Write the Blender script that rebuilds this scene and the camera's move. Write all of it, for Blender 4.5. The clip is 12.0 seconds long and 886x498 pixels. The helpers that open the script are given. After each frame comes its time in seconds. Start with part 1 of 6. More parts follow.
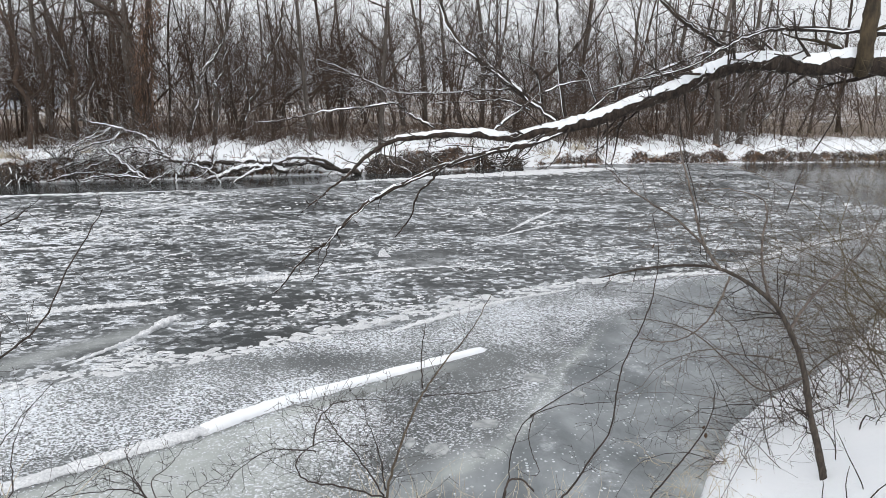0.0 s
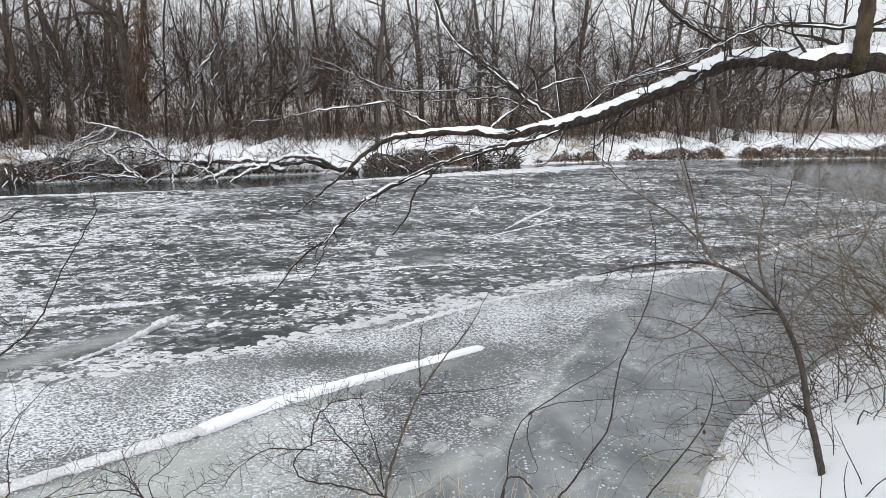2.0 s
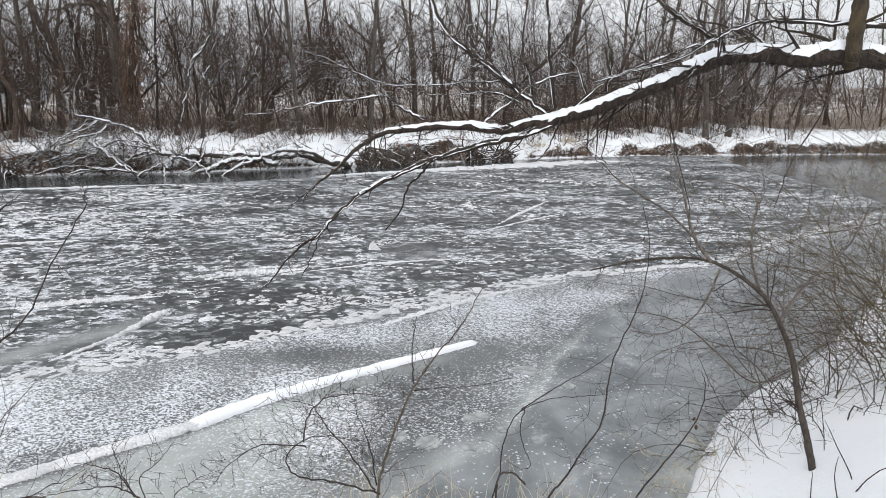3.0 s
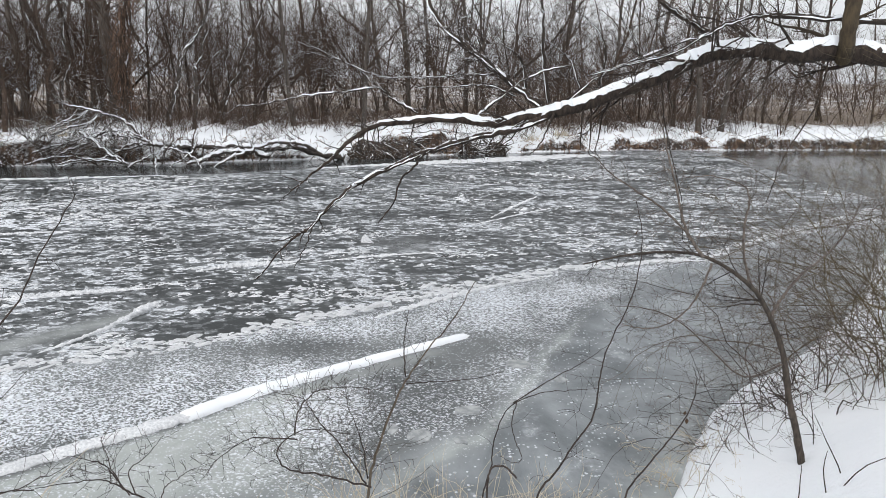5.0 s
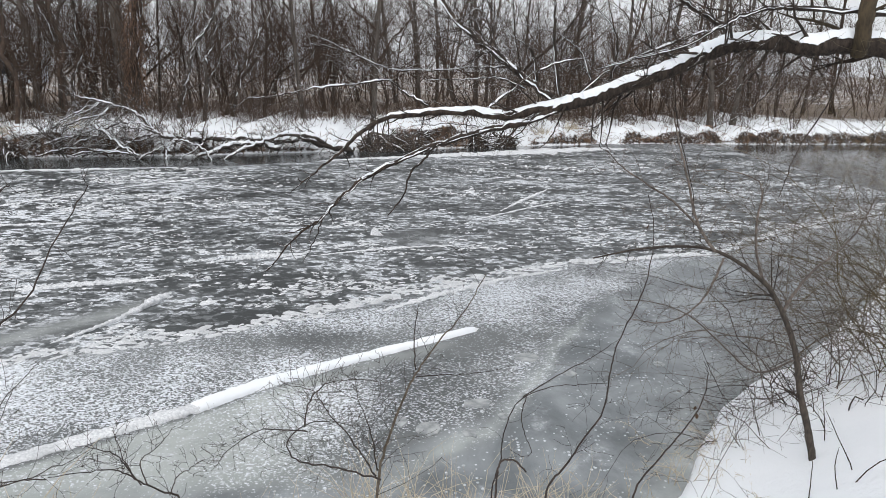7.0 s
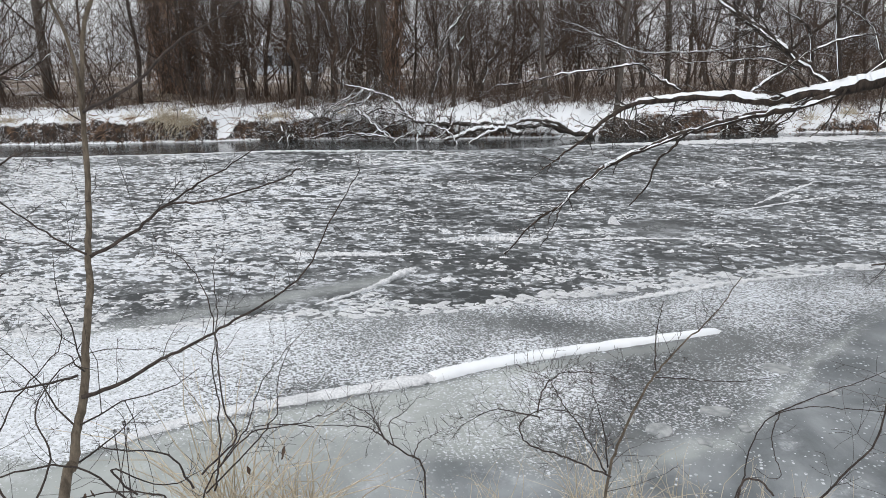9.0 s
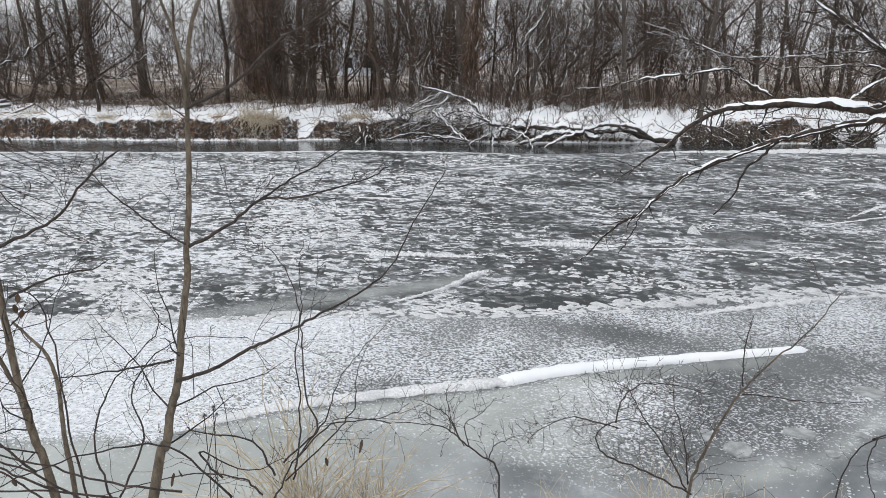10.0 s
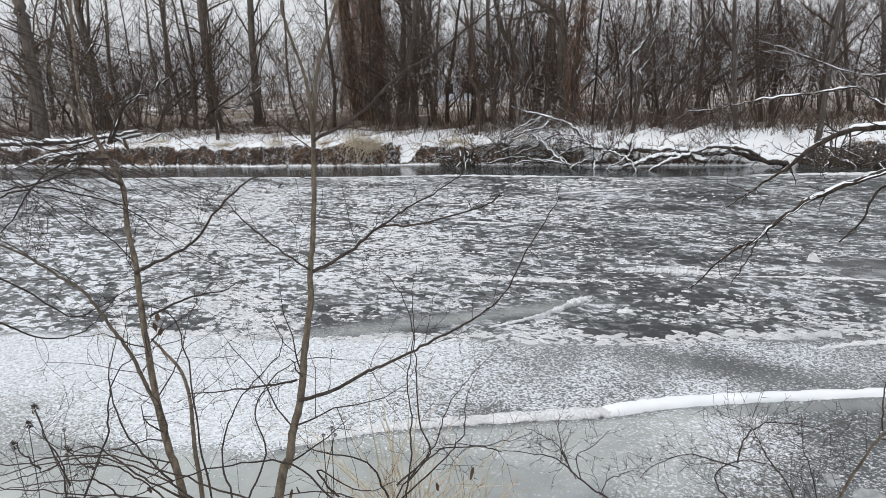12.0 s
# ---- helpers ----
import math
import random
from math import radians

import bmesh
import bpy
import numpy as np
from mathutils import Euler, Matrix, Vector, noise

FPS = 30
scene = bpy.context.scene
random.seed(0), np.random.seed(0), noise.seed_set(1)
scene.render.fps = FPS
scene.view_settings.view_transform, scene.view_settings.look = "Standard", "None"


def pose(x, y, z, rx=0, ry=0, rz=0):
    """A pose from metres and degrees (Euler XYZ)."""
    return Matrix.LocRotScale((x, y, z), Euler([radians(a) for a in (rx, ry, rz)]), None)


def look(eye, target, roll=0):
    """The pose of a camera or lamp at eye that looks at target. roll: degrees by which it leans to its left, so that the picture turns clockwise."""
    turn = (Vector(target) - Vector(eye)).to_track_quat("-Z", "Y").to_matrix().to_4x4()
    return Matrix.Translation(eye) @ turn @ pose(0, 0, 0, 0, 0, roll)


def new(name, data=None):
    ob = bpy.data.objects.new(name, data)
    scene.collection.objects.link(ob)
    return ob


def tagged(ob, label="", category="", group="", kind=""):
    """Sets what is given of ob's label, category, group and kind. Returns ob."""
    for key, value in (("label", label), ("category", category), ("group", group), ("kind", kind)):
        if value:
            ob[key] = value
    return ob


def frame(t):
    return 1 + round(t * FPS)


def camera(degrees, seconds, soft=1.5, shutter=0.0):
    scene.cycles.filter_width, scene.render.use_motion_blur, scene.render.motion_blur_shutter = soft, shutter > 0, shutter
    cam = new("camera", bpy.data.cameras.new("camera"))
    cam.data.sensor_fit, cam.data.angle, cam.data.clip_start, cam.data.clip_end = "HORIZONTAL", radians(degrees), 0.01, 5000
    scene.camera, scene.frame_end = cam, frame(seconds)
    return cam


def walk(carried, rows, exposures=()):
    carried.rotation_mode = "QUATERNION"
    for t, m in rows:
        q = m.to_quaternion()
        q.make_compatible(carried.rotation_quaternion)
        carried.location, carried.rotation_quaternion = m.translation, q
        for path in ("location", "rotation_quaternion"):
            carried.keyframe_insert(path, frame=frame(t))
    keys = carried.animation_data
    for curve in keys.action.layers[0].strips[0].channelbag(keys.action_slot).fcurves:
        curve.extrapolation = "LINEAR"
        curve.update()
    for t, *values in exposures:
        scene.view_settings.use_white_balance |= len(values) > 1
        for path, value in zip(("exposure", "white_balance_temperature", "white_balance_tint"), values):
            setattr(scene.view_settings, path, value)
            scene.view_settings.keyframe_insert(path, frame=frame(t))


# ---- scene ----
cam = camera(65.88, 12.0, 0.6)
# seconds, eye x, y, z, yaw, pitch, lean to the right
ROWS = [
    (0, 0.000, 0.000, 3.000, 0.00, -12.79, -0.12),
    (0.5, -0.003, 0.007, 3.001, -0.04, -12.90, -0.09),
    (1, 0.002, 0.007, 3.004, 0.14, -12.83, 0.11),
    (1.5, 0.001, 0.007, 3.001, 0.18, -12.73, 0.21),
    (2, 0.002, 0.007, 2.996, -0.21, -12.92, 0.19),
    (2.5, 0.004, 0.011, 2.998, -0.50, -13.09, 0.04),
    (3, -0.001, 0.020, 2.996, -0.83, -13.37, -0.12),
    (3.5, 0.001, 0.024, 2.993, -1.07, -13.51, -0.15),
    (5.5, -0.001, 0.033, 2.995, -1.50, -14.07, -0.66),
    (6, 0.001, 0.032, 2.996, -1.24, -14.23, -0.59),
    (6.5, 0.002, 0.031, 2.993, -1.24, -14.51, -0.75),
    (6.7, -0.002, 0.034, 2.990, -1.29, -14.51, -0.79),
    (8.3, -0.024, 0.056, 3.010, 12.52, -15.45, 0.75),
    (8.5, -0.033, 0.053, 3.009, 15.42, -15.64, 0.96),
    (9, -0.050, 0.042, 3.007, 19.31, -15.73, 0.96),
    (9.5, -0.065, 0.037, 3.005, 21.77, -15.58, 0.88),
    (10, -0.091, 0.027, 3.002, 25.41, -15.41, 0.49),
    (10.5, -0.112, 0.016, 3.002, 29.14, -14.95, 0.63),
    (11, -0.126, 0.003, 3.008, 32.81, -14.00, 0.41),
    (11.5, -0.136, -0.004, 3.006, 34.72, -14.32, 2.26),
    (12, -0.133, -0.007, 3.020, 33.78, -13.29, 1.89),
]
# seconds, stops
EXPOSURES = [(0, -0.20), (6.7, -0.26), (8.5, -0.31), (12, -0.33)]
walk(cam, [(t, pose(x, y, z, 0, 0, yaw) @ pose(0, 0, 0, 90 + pitch) @ pose(0, 0, 0, 0, 0, -lean)) for t, x, y, z, yaw, pitch, lean in ROWS], EXPOSURES)

# ---- light ----
SUN_ELEVATION, SUN_TURN = 58, 200
world = bpy.data.worlds.new("overcast_sky")
scene.world = world
world.use_nodes = True
wn, wl = world.node_tree.nodes, world.node_tree.links
wn.clear()
sky = wn.new("ShaderNodeTexSky")
sky.sky_type, sky.sun_disc = "NISHITA", False
sky.sun_elevation, sky.sun_rotation = radians(SUN_ELEVATION), radians(SUN_TURN)
sky.air_density, sky.dust_density = 1.0, 4.0
pale = wn.new("ShaderNodeHueSaturation")
pale.inputs["Saturation"].default_value = 0.18
cloud = wn.new("ShaderNodeMix")
cloud.data_type = "RGBA"
cloud.inputs[0].default_value = 0.55
cloud.inputs[7].default_value = (10.2, 10.5, 11.05, 1)
back = wn.new("ShaderNodeBackground")
back.inputs["Strength"].default_value = 0.134
wout = wn.new("ShaderNodeOutputWorld")
wl.new(sky.outputs[0], pale.inputs["Color"])
wl.new(pale.outputs[0], cloud.inputs[6])
wl.new(cloud.outputs[2], back.inputs["Color"])
wl.new(back.outputs[0], wout.inputs["Surface"])
sun = new("sun", bpy.data.lights.new("sun", "SUN"))
sun.data.energy, sun.data.angle, sun.data.color = 1.1, radians(50), (1.0, 0.97, 0.93)
a, e = radians(SUN_TURN), radians(SUN_ELEVATION)
sun.matrix_world = look((0, 0, 0), (-math.sin(a) * math.cos(e), -math.cos(a) * math.cos(e), -math.sin(e)))


# ---- materials ----
class Nodes:
    """A short way to write a node material."""

    def __init__(self, name):
        self.mat = bpy.data.materials.new(name)
        self.mat.use_nodes = True
        self.t = self.mat.node_tree
        self.t.nodes.clear()
        self.out = self.t.nodes.new("ShaderNodeOutputMaterial")
        self.bsdf = self.t.nodes.new("ShaderNodeBsdfPrincipled")
        self.t.links.new(self.bsdf.outputs[0], self.out.inputs[0])
        self.pos = self.t.nodes.new("ShaderNodeTexCoord").outputs["Object"]

    def put(self, value, socket):
        if isinstance(value, (int, float, tuple)):
            socket.default_value = value
        else:
            self.t.links.new(value, socket)

    def node(self, kind, **values):
        n = self.t.nodes.new(kind)
        for k, v in values.items():
            self.put(v, n.inputs[k])
        return n

    def noise(self, scale, detail=4.0, rough=0.55, vec=None, distortion=0.0):
        n = self.node("ShaderNodeTexNoise", Scale=scale, Detail=detail, Roughness=rough, Distortion=distortion)
        self.t.links.new(vec or self.pos, n.inputs["Vector"])
        return n.outputs["Fac"]

    def scaled(self, x, y, z, turn=0.0):
        n = self.t.nodes.new("ShaderNodeMapping")
        self.t.links.new(self.pos, n.inputs["Vector"])
        n.inputs["Scale"].default_value, n.inputs["Rotation"].default_value = (x, y, z), (0, 0, radians(turn))
        return n.outputs[0]

    def math(self, op, a, b=0.0, c=0.0):
        n = self.t.nodes.new("ShaderNodeMath")
        n.operation = op
        for i, v in enumerate((a, b, c)):
            self.put(v, n.inputs[i])
        return n.outputs[0]

    def step(self, value, lo, hi, a=0.0, b=1.0):
        n = self.t.nodes.new("ShaderNodeMapRange")
        n.interpolation_type = "SMOOTHSTEP"
        for i, v in enumerate((value, lo, hi, a, b)):
            self.put(v, n.inputs[i])
        return n.outputs[0]

    def mix(self, fac, a, b):
        n = self.t.nodes.new("ShaderNodeMix")
        n.data_type = "RGBA"
        self.put(fac, n.inputs[0])
        self.put(a if not isinstance(a, tuple) else (*a, 1), n.inputs[6])
        self.put(b if not isinstance(b, tuple) else (*b, 1), n.inputs[7])
        return n.outputs[2]

    def attr(self, name):
        n = self.t.nodes.new("ShaderNodeAttribute")
        n.attribute_name = name
        return n.outputs["Fac"]

    def bump(self, height, strength, distance):
        n = self.node("ShaderNodeBump", Strength=strength, Distance=distance)
        self.t.links.new(height, n.inputs["Height"])
        self.t.links.new(n.outputs[0], self.bsdf.inputs["Normal"])

    def finish(self, colour, rough=0.7, **more):
        self.put(colour if not isinstance(colour, tuple) else (*colour, 1), self.bsdf.inputs["Base Color"])
        self.put(rough, self.bsdf.inputs["Roughness"])
        for k, v in more.items():
            self.put(v, self.bsdf.inputs[k.replace("_", " ")])
        return self.mat


def bark_material(name, dark, light, scale=14.0, snow=0.0):
    """Grey-brown bark; snow > 0 lets old snow cling to what faces up."""
    m = Nodes(name)
    ridges = m.noise(scale, 5, 0.65, m.scaled(1, 1, 0.22))
    spots = m.noise(scale * 0.17, 3)
    rnd = m.t.nodes.new("ShaderNodeObjectInfo").outputs["Random"]
    c = m.mix(m.step(ridges, 0.3, 0.7), dark, light)
    c = m.mix(m.math("MULTIPLY", m.step(spots, 0.5, 0.75), 0.5), c, tuple(v * 1.5 for v in light))
    c = m.mix(m.math("MULTIPLY", rnd, 0.45), c, tuple(v * 0.6 for v in dark))
    if snow:
        up = m.t.nodes.new("ShaderNodeSeparateXYZ")
        m.t.links.new(m.t.nodes.new("ShaderNodeNewGeometry").outputs["Normal"], up.inputs[0])
        lie = m.math("ADD", up.outputs["Z"], m.math("MULTIPLY", m.math("SUBTRACT", m.noise(scale * 0.6, 5, 0.65), 0.5), 1.7))
        c = m.mix(m.step(lie, 1.0 - snow, 1.15 - snow), c, (0.78, 0.8, 0.83))
    m.bump(ridges, 0.9, 0.015)
    return m.finish(c, 0.85)


BARK_FAR = bark_material("far_bark", (0.020, 0.014, 0.010), (0.072, 0.050, 0.036), 9, 0.05)
BARK_RUST = bark_material("rusty_bark", (0.034, 0.023, 0.017), (0.105, 0.070, 0.050), 9)
VINE = bark_material("rusty_vine", (0.165, 0.098, 0.064), (0.40, 0.25, 0.165), 7)
TWIG_FAR = bark_material("far_twigs", (0.036, 0.0225, 0.0155), (0.094, 0.060, 0.041), 6, 0.16)
TWIG_RUST = bark_material("rusty_twigs", (0.042, 0.026, 0.018), (0.108, 0.067, 0.044), 6, 0.12)
BARK_LIMB = bark_material("limb_bark", (0.009, 0.006, 0.0045), (0.075, 0.053, 0.039), 30, 0.22)
BARK_GREY = bark_material("grey_trunk_bark", (0.052, 0.043, 0.037), (0.185, 0.157, 0.133), 8, 0.04)
BARK_WET = bark_material("wet_log_bark", (0.036, 0.03, 0.026), (0.14, 0.117, 0.10), 14, 0.5)
BARK_SAPLING = bark_material("sapling_bark", (0.075, 0.058, 0.04), (0.205, 0.165, 0.12), 70)
BARK_LEANING = bark_material("leaning_sapling_bark", (0.038, 0.030, 0.024), (0.125, 0.10, 0.08), 60)
TWIG_NEAR = bark_material("near_twigs", (0.022, 0.016, 0.013), (0.075, 0.055, 0.045), 60)
TWIG_BROWN = bark_material("brown_twigs", (0.066, 0.054, 0.046), (0.225, 0.185, 0.157), 60)
BARK_OLIVE = bark_material("olive_bark_old", (0.018, 0.013, 0.007), (0.078, 0.056, 0.030), 22)
TWIG_OLIVE = bark_material("olive_bark", (0.06, 0.046, 0.022), (0.17, 0.128, 0.065), 40)


def snow_material():
    m = Nodes("snow")
    big, fine = m.noise(1.3, 3), m.noise(40, 5, 0.7)
    c = m.mix(m.step(big, 0.35, 0.7), (0.84, 0.875, 0.915), (0.915, 0.935, 0.96))
    m.bump(m.math("ADD", m.math("MULTIPLY", big, 2.0), m.math("MULTIPLY", fine, 0.25)), 0.35, 0.03)
    return m.finish(c, 0.75, Subsurface_Weight=0.0)


SNOW = snow_material()


def ground_material():
    """Snow on what lies flat, dark wet earth and roots on what is steep, leaf litter showing through."""
    m = Nodes("snowy_ground")
    up = m.t.nodes.new("ShaderNodeSeparateXYZ")
    m.t.links.new(m.t.nodes.new("ShaderNodeNewGeometry").outputs["Normal"], up.inputs[0])
    rough, fine, grain = m.noise(1.6, 4), m.noise(9, 5, 0.7), m.noise(34, 5, 0.75)
    roots = m.noise(5, 5, 0.7, m.scaled(1, 1, 0.3))
    earth = m.mix(m.step(roots, 0.35, 0.68), (0.010, 0.007, 0.005), (0.070, 0.040, 0.024))
    earth = m.mix(m.step(m.noise(3.1, 3), 0.5, 0.7), earth, (0.125, 0.074, 0.042))
    dust = m.math("MULTIPLY", m.step(m.math("ADD", m.math("MULTIPLY", grain, 0.5), m.math("MULTIPLY", fine, 0.5)), 0.51, 0.58), m.step(rough, 0.38, 0.6))
    earth = m.mix(m.math("MULTIPLY", dust, 0.8), earth, (0.74, 0.76, 0.79))
    lie = m.math("ADD", up.outputs["Z"], m.math("MULTIPLY", m.math("SUBTRACT", fine, 0.5), 0.5))
    white = m.mix(rough, (0.84, 0.875, 0.915), (0.915, 0.935, 0.96))
    strewn = m.math("ADD", m.math("ADD", m.math("MULTIPLY", grain, 0.5), m.math("MULTIPLY", fine, 0.5)), m.math("ADD", m.math("MULTIPLY", m.attr("litter"), 0.2), m.math("MULTIPLY", m.math("SUBTRACT", m.noise(0.32, 4, 0.65), 0.5), 0.55)))
    litter = m.math("MULTIPLY", m.step(m.attr("litter"), 0.0, 0.25), m.step(strewn, 0.53, 0.63))
    white = m.mix(litter, white, (0.16, 0.122, 0.092))
    c = m.mix(m.step(lie, 0.47, 0.62), earth, white)
    m.bump(m.math("ADD", m.math("MULTIPLY", fine, 1.0), m.math("MULTIPLY", grain, 0.5)), 0.5, 0.05)
    return m.finish(c, 0.85)


def ice_material():
    """River ice: grey slush with frost in flakes, clear dark ice near the bank, dark water along the far bank."""
    m = Nodes("river_ice")
    slush, frost, clear, water, milk = (m.attr(k) for k in ("slush", "frost", "clear", "water", "milk"))
    bits = m.math("ADD", m.math("MULTIPLY", m.noise(4.2, 6, 0.6, m.scaled(0.7, 1.15, 1, -18), 0.5), 0.62), m.math("MULTIPLY", m.noise(15, 4, 0.65, m.scaled(0.8, 1.1, 1, -18), 0.4), 0.38))
    lanes = m.noise(0.8, 5, 0.6, m.scaled(0.4, 1, 1, -18))
    grain, cloudy = m.noise(60, 3, 0.62), m.noise(0.9, 8, 0.62, None, 0.5)
    patch = m.noise(2.6, 5, 0.6)
    cells = m.node("ShaderNodeTexVoronoi", Scale=30.0)
    m.t.links.new(m.pos, cells.inputs["Vector"])
    dot = m.t.nodes.new("ShaderNodeSeparateColor")
    m.t.links.new(cells.outputs["Color"], dot.inputs[0])
    salt = m.math("SUBTRACT", m.math("MULTIPLY", m.step(dot.outputs[0], 0.5, 1.0), m.math("MULTIPLY", m.step(m.noise(1.7, 4, 0.6), 0.3, 0.58), 0.46)), cells.outputs["Distance"])
    grey = m.mix(m.step(cloudy, 0.3, 0.72), (0.080, 0.087, 0.089), (0.178, 0.190, 0.192))
    body = m.mix(milk, grey, m.mix(m.step(cloudy, 0.3, 0.72), (0.345, 0.37, 0.36), (0.50, 0.53, 0.515)))
    body = m.mix(clear, body, m.mix(m.step(cloudy, 0.32, 0.68), (0.12, 0.134, 0.142), (0.32, 0.345, 0.36)))
    sl = m.mix(m.step(lanes, 0.35, 0.7), (0.025, 0.029, 0.030), (0.074, 0.082, 0.084))
    flow = m.scaled(0.8, 1.15, 1, -18)
    cakes = m.node("ShaderNodeTexVoronoi", Scale=10.0)
    wavy = m.t.nodes.new("ShaderNodeVectorMath")
    wavy.operation = "MULTIPLY_ADD"
    warp = m.node("ShaderNodeTexNoise", Scale=9.0, Detail=4.0)
    m.t.links.new(m.pos, warp.inputs["Vector"])
    m.t.links.new(warp.outputs["Color"], wavy.inputs[0])
    wavy.inputs[1].default_value = (0.16, 0.12, 0)
    m.t.links.new(flow, wavy.inputs[2])
    m.t.links.new(wavy.outputs[0], cakes.inputs["Vector"])
    cake = m.t.nodes.new("ShaderNodeSeparateColor")
    m.t.links.new(cakes.outputs["Color"], cake.inputs[0])
    mosaic = m.math("ADD", m.math("MULTIPLY", m.noise(2.7, 8, 0.74, flow, 0.5), 0.44), m.math("MULTIPLY", m.noise(13.0, 5, 0.7, m.scaled(0.95, 1.05, 1, 25), 0.4), 0.26))
    mosaic = m.math("ADD", mosaic, m.math("MULTIPLY_ADD", cake.outputs[0], 0.15, 0.075))
    edge = m.math("SUBTRACT", m.math("SUBTRACT", 0.70, m.math("MULTIPLY", lanes, 0.33)), m.math("MULTIPLY", m.math("MULTIPLY", frost, slush), 0.03))
    sl = m.mix(m.math("MULTIPLY", m.step(mosaic, m.math("SUBTRACT", edge, 0.07), m.math("SUBTRACT", edge, 0.03)), 0.8), sl, (0.17, 0.182, 0.187))
    body = m.mix(slush, body, sl)
    body = m.mix(water, body, m.mix(m.step(lanes, 0.4, 0.7), (0.035, 0.04, 0.041), (0.10, 0.105, 0.107)))
    # broken slush: flakes frozen together
    flakes = m.math("MULTIPLY", slush, m.step(mosaic, edge, m.math("ADD", edge, 0.022)))
    # frost: dense speckle
    lim = m.math("SUBTRACT", 0.645, m.math("MULTIPLY", frost, 0.24))
    grit = m.node("ShaderNodeTexVoronoi", Scale=62.0)
    m.t.links.new(m.scaled(0.8, 1.0, 1, 20), grit.inputs["Vector"])
    tone = m.t.nodes.new("ShaderNodeSeparateColor")
    m.t.links.new(grit.outputs["Color"], tone.inputs[0])
    mixed = m.math("ADD", m.math("MULTIPLY_ADD", tone.outputs[0], 0.24, 0.13), m.math("ADD", m.math("MULTIPLY", grain, 0.40), m.math("MULTIPLY", bits, 0.10)))
    speck = m.math("MULTIPLY", m.step(mixed, lim, m.math("ADD", lim, 0.02)), m.math("MULTIPLY", m.step(frost, 0.02, 0.1), m.math("SUBTRACT", 1.0, slush)))
    salted = m.math("MULTIPLY", m.step(salt, 0.0, 0.05), m.math("MULTIPLY", m.math("SUBTRACT", 1.0, slush), m.math("SUBTRACT", 0.9, m.math("MULTIPLY", m.attr("milk"), 0.5))))
    rime = m.math("MULTIPLY", m.math("MULTIPLY", m.step(patch, 0.56, 0.7), 0.4), m.math("MAXIMUM", clear, milk))
    white = m.math("MAXIMUM", m.math("MAXIMUM", flakes, speck), m.math("MAXIMUM", salted, rime))
    white = m.math("MULTIPLY", white, m.math("SUBTRACT", 1.0, m.math("MULTIPLY", water, 0.92)))
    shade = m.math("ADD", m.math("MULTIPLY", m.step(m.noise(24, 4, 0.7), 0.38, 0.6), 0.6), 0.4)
    c = m.mix(m.math("MULTIPLY", white, m.math("MAXIMUM", shade, m.step(frost, 0.3, 0.7))), body, m.mix(m.step(m.noise(19, 3), 0.35, 0.65), (0.60, 0.627, 0.668), (0.815, 0.845, 0.885)))
    m.bump(m.math("ADD", m.math("MULTIPLY", white, 1.0), m.math("MULTIPLY", grain, 0.15)), 0.45, 0.02)
    r = m.math("ADD", m.math("SUBTRACT", 0.36, m.math("MULTIPLY", water, 0.31)), m.math("MULTIPLY", white, 0.4))
    return m.finish(c, r, IOR=1.31)


ICE, GROUND = ice_material(), ground_material()


def crust_material():
    m = Nodes("frozen_slush")
    fine, big = m.noise(45, 4, 0.7), m.noise(4, 3)
    c = m.mix(m.step(fine, 0.35, 0.65), (0.6, 0.615, 0.64), (0.88, 0.89, 0.905))
    c = m.mix(m.math("MULTIPLY", m.step(big, 0.45, 0.7), 0.4), c, (0.42, 0.435, 0.45))
    isle = m.t.nodes.new("ShaderNodeNewGeometry").outputs["Random Per Island"]
    c = m.mix(m.step(isle, 0.5, 1.0, 0.0, 0.55), c, (0.33, 0.35, 0.365))
    m.bump(fine, 0.6, 0.015)
    return m.finish(c, 0.7)


CRUST = crust_material()


def earth_material():
    m = Nodes("wet_earth")
    c = m.mix(m.step(m.noise(9, 6, 0.7), 0.35, 0.68), (0.012, 0.009, 0.007), (0.075, 0.05, 0.033))
    c = m.mix(m.step(m.noise(26, 4, 0.7), 0.57, 0.66), c, (0.7, 0.72, 0.75))
    m.bump(m.noise(14, 5, 0.7), 0.8, 0.05)
    return m.finish(c, 0.85)


EARTH = earth_material()


def plate_material():
    m = Nodes("pale_ice")
    c = m.mix(m.step(m.noise(9, 6, 0.65), 0.35, 0.7), (0.24, 0.255, 0.26), (0.46, 0.475, 0.48))
    return m.finish(c, 0.45, IOR=1.31)


PLATE = plate_material()


def straw_material():
    m = Nodes("dry_straw")
    n = m.noise(18, 4)
    rnd = m.t.nodes.new("ShaderNodeNewGeometry").outputs["Random Per Island"]
    c = m.mix(m.step(n, 0.3, 0.7), (0.50, 0.425, 0.31), (0.76, 0.69, 0.55))
    c = m.mix(m.math("MULTIPLY", rnd, 0.45), c, (0.22, 0.165, 0.10))
    return m.finish(c, 0.8)


STRAW = straw_material()


def plain_material(name, a, b, scale, rough):
    m = Nodes(name)
    return m.finish(m.mix(m.step(m.noise(scale, 4), 0.35, 0.65), a, b), rough)


SIDING = plain_material("pale_siding", (0.5, 0.54, 0.6), (0.62, 0.66, 0.71), 2.0, 0.7)
PANE = plain_material("dark_pane", (0.02, 0.025, 0.03), (0.05, 0.06, 0.07), 1.5, 0.15)


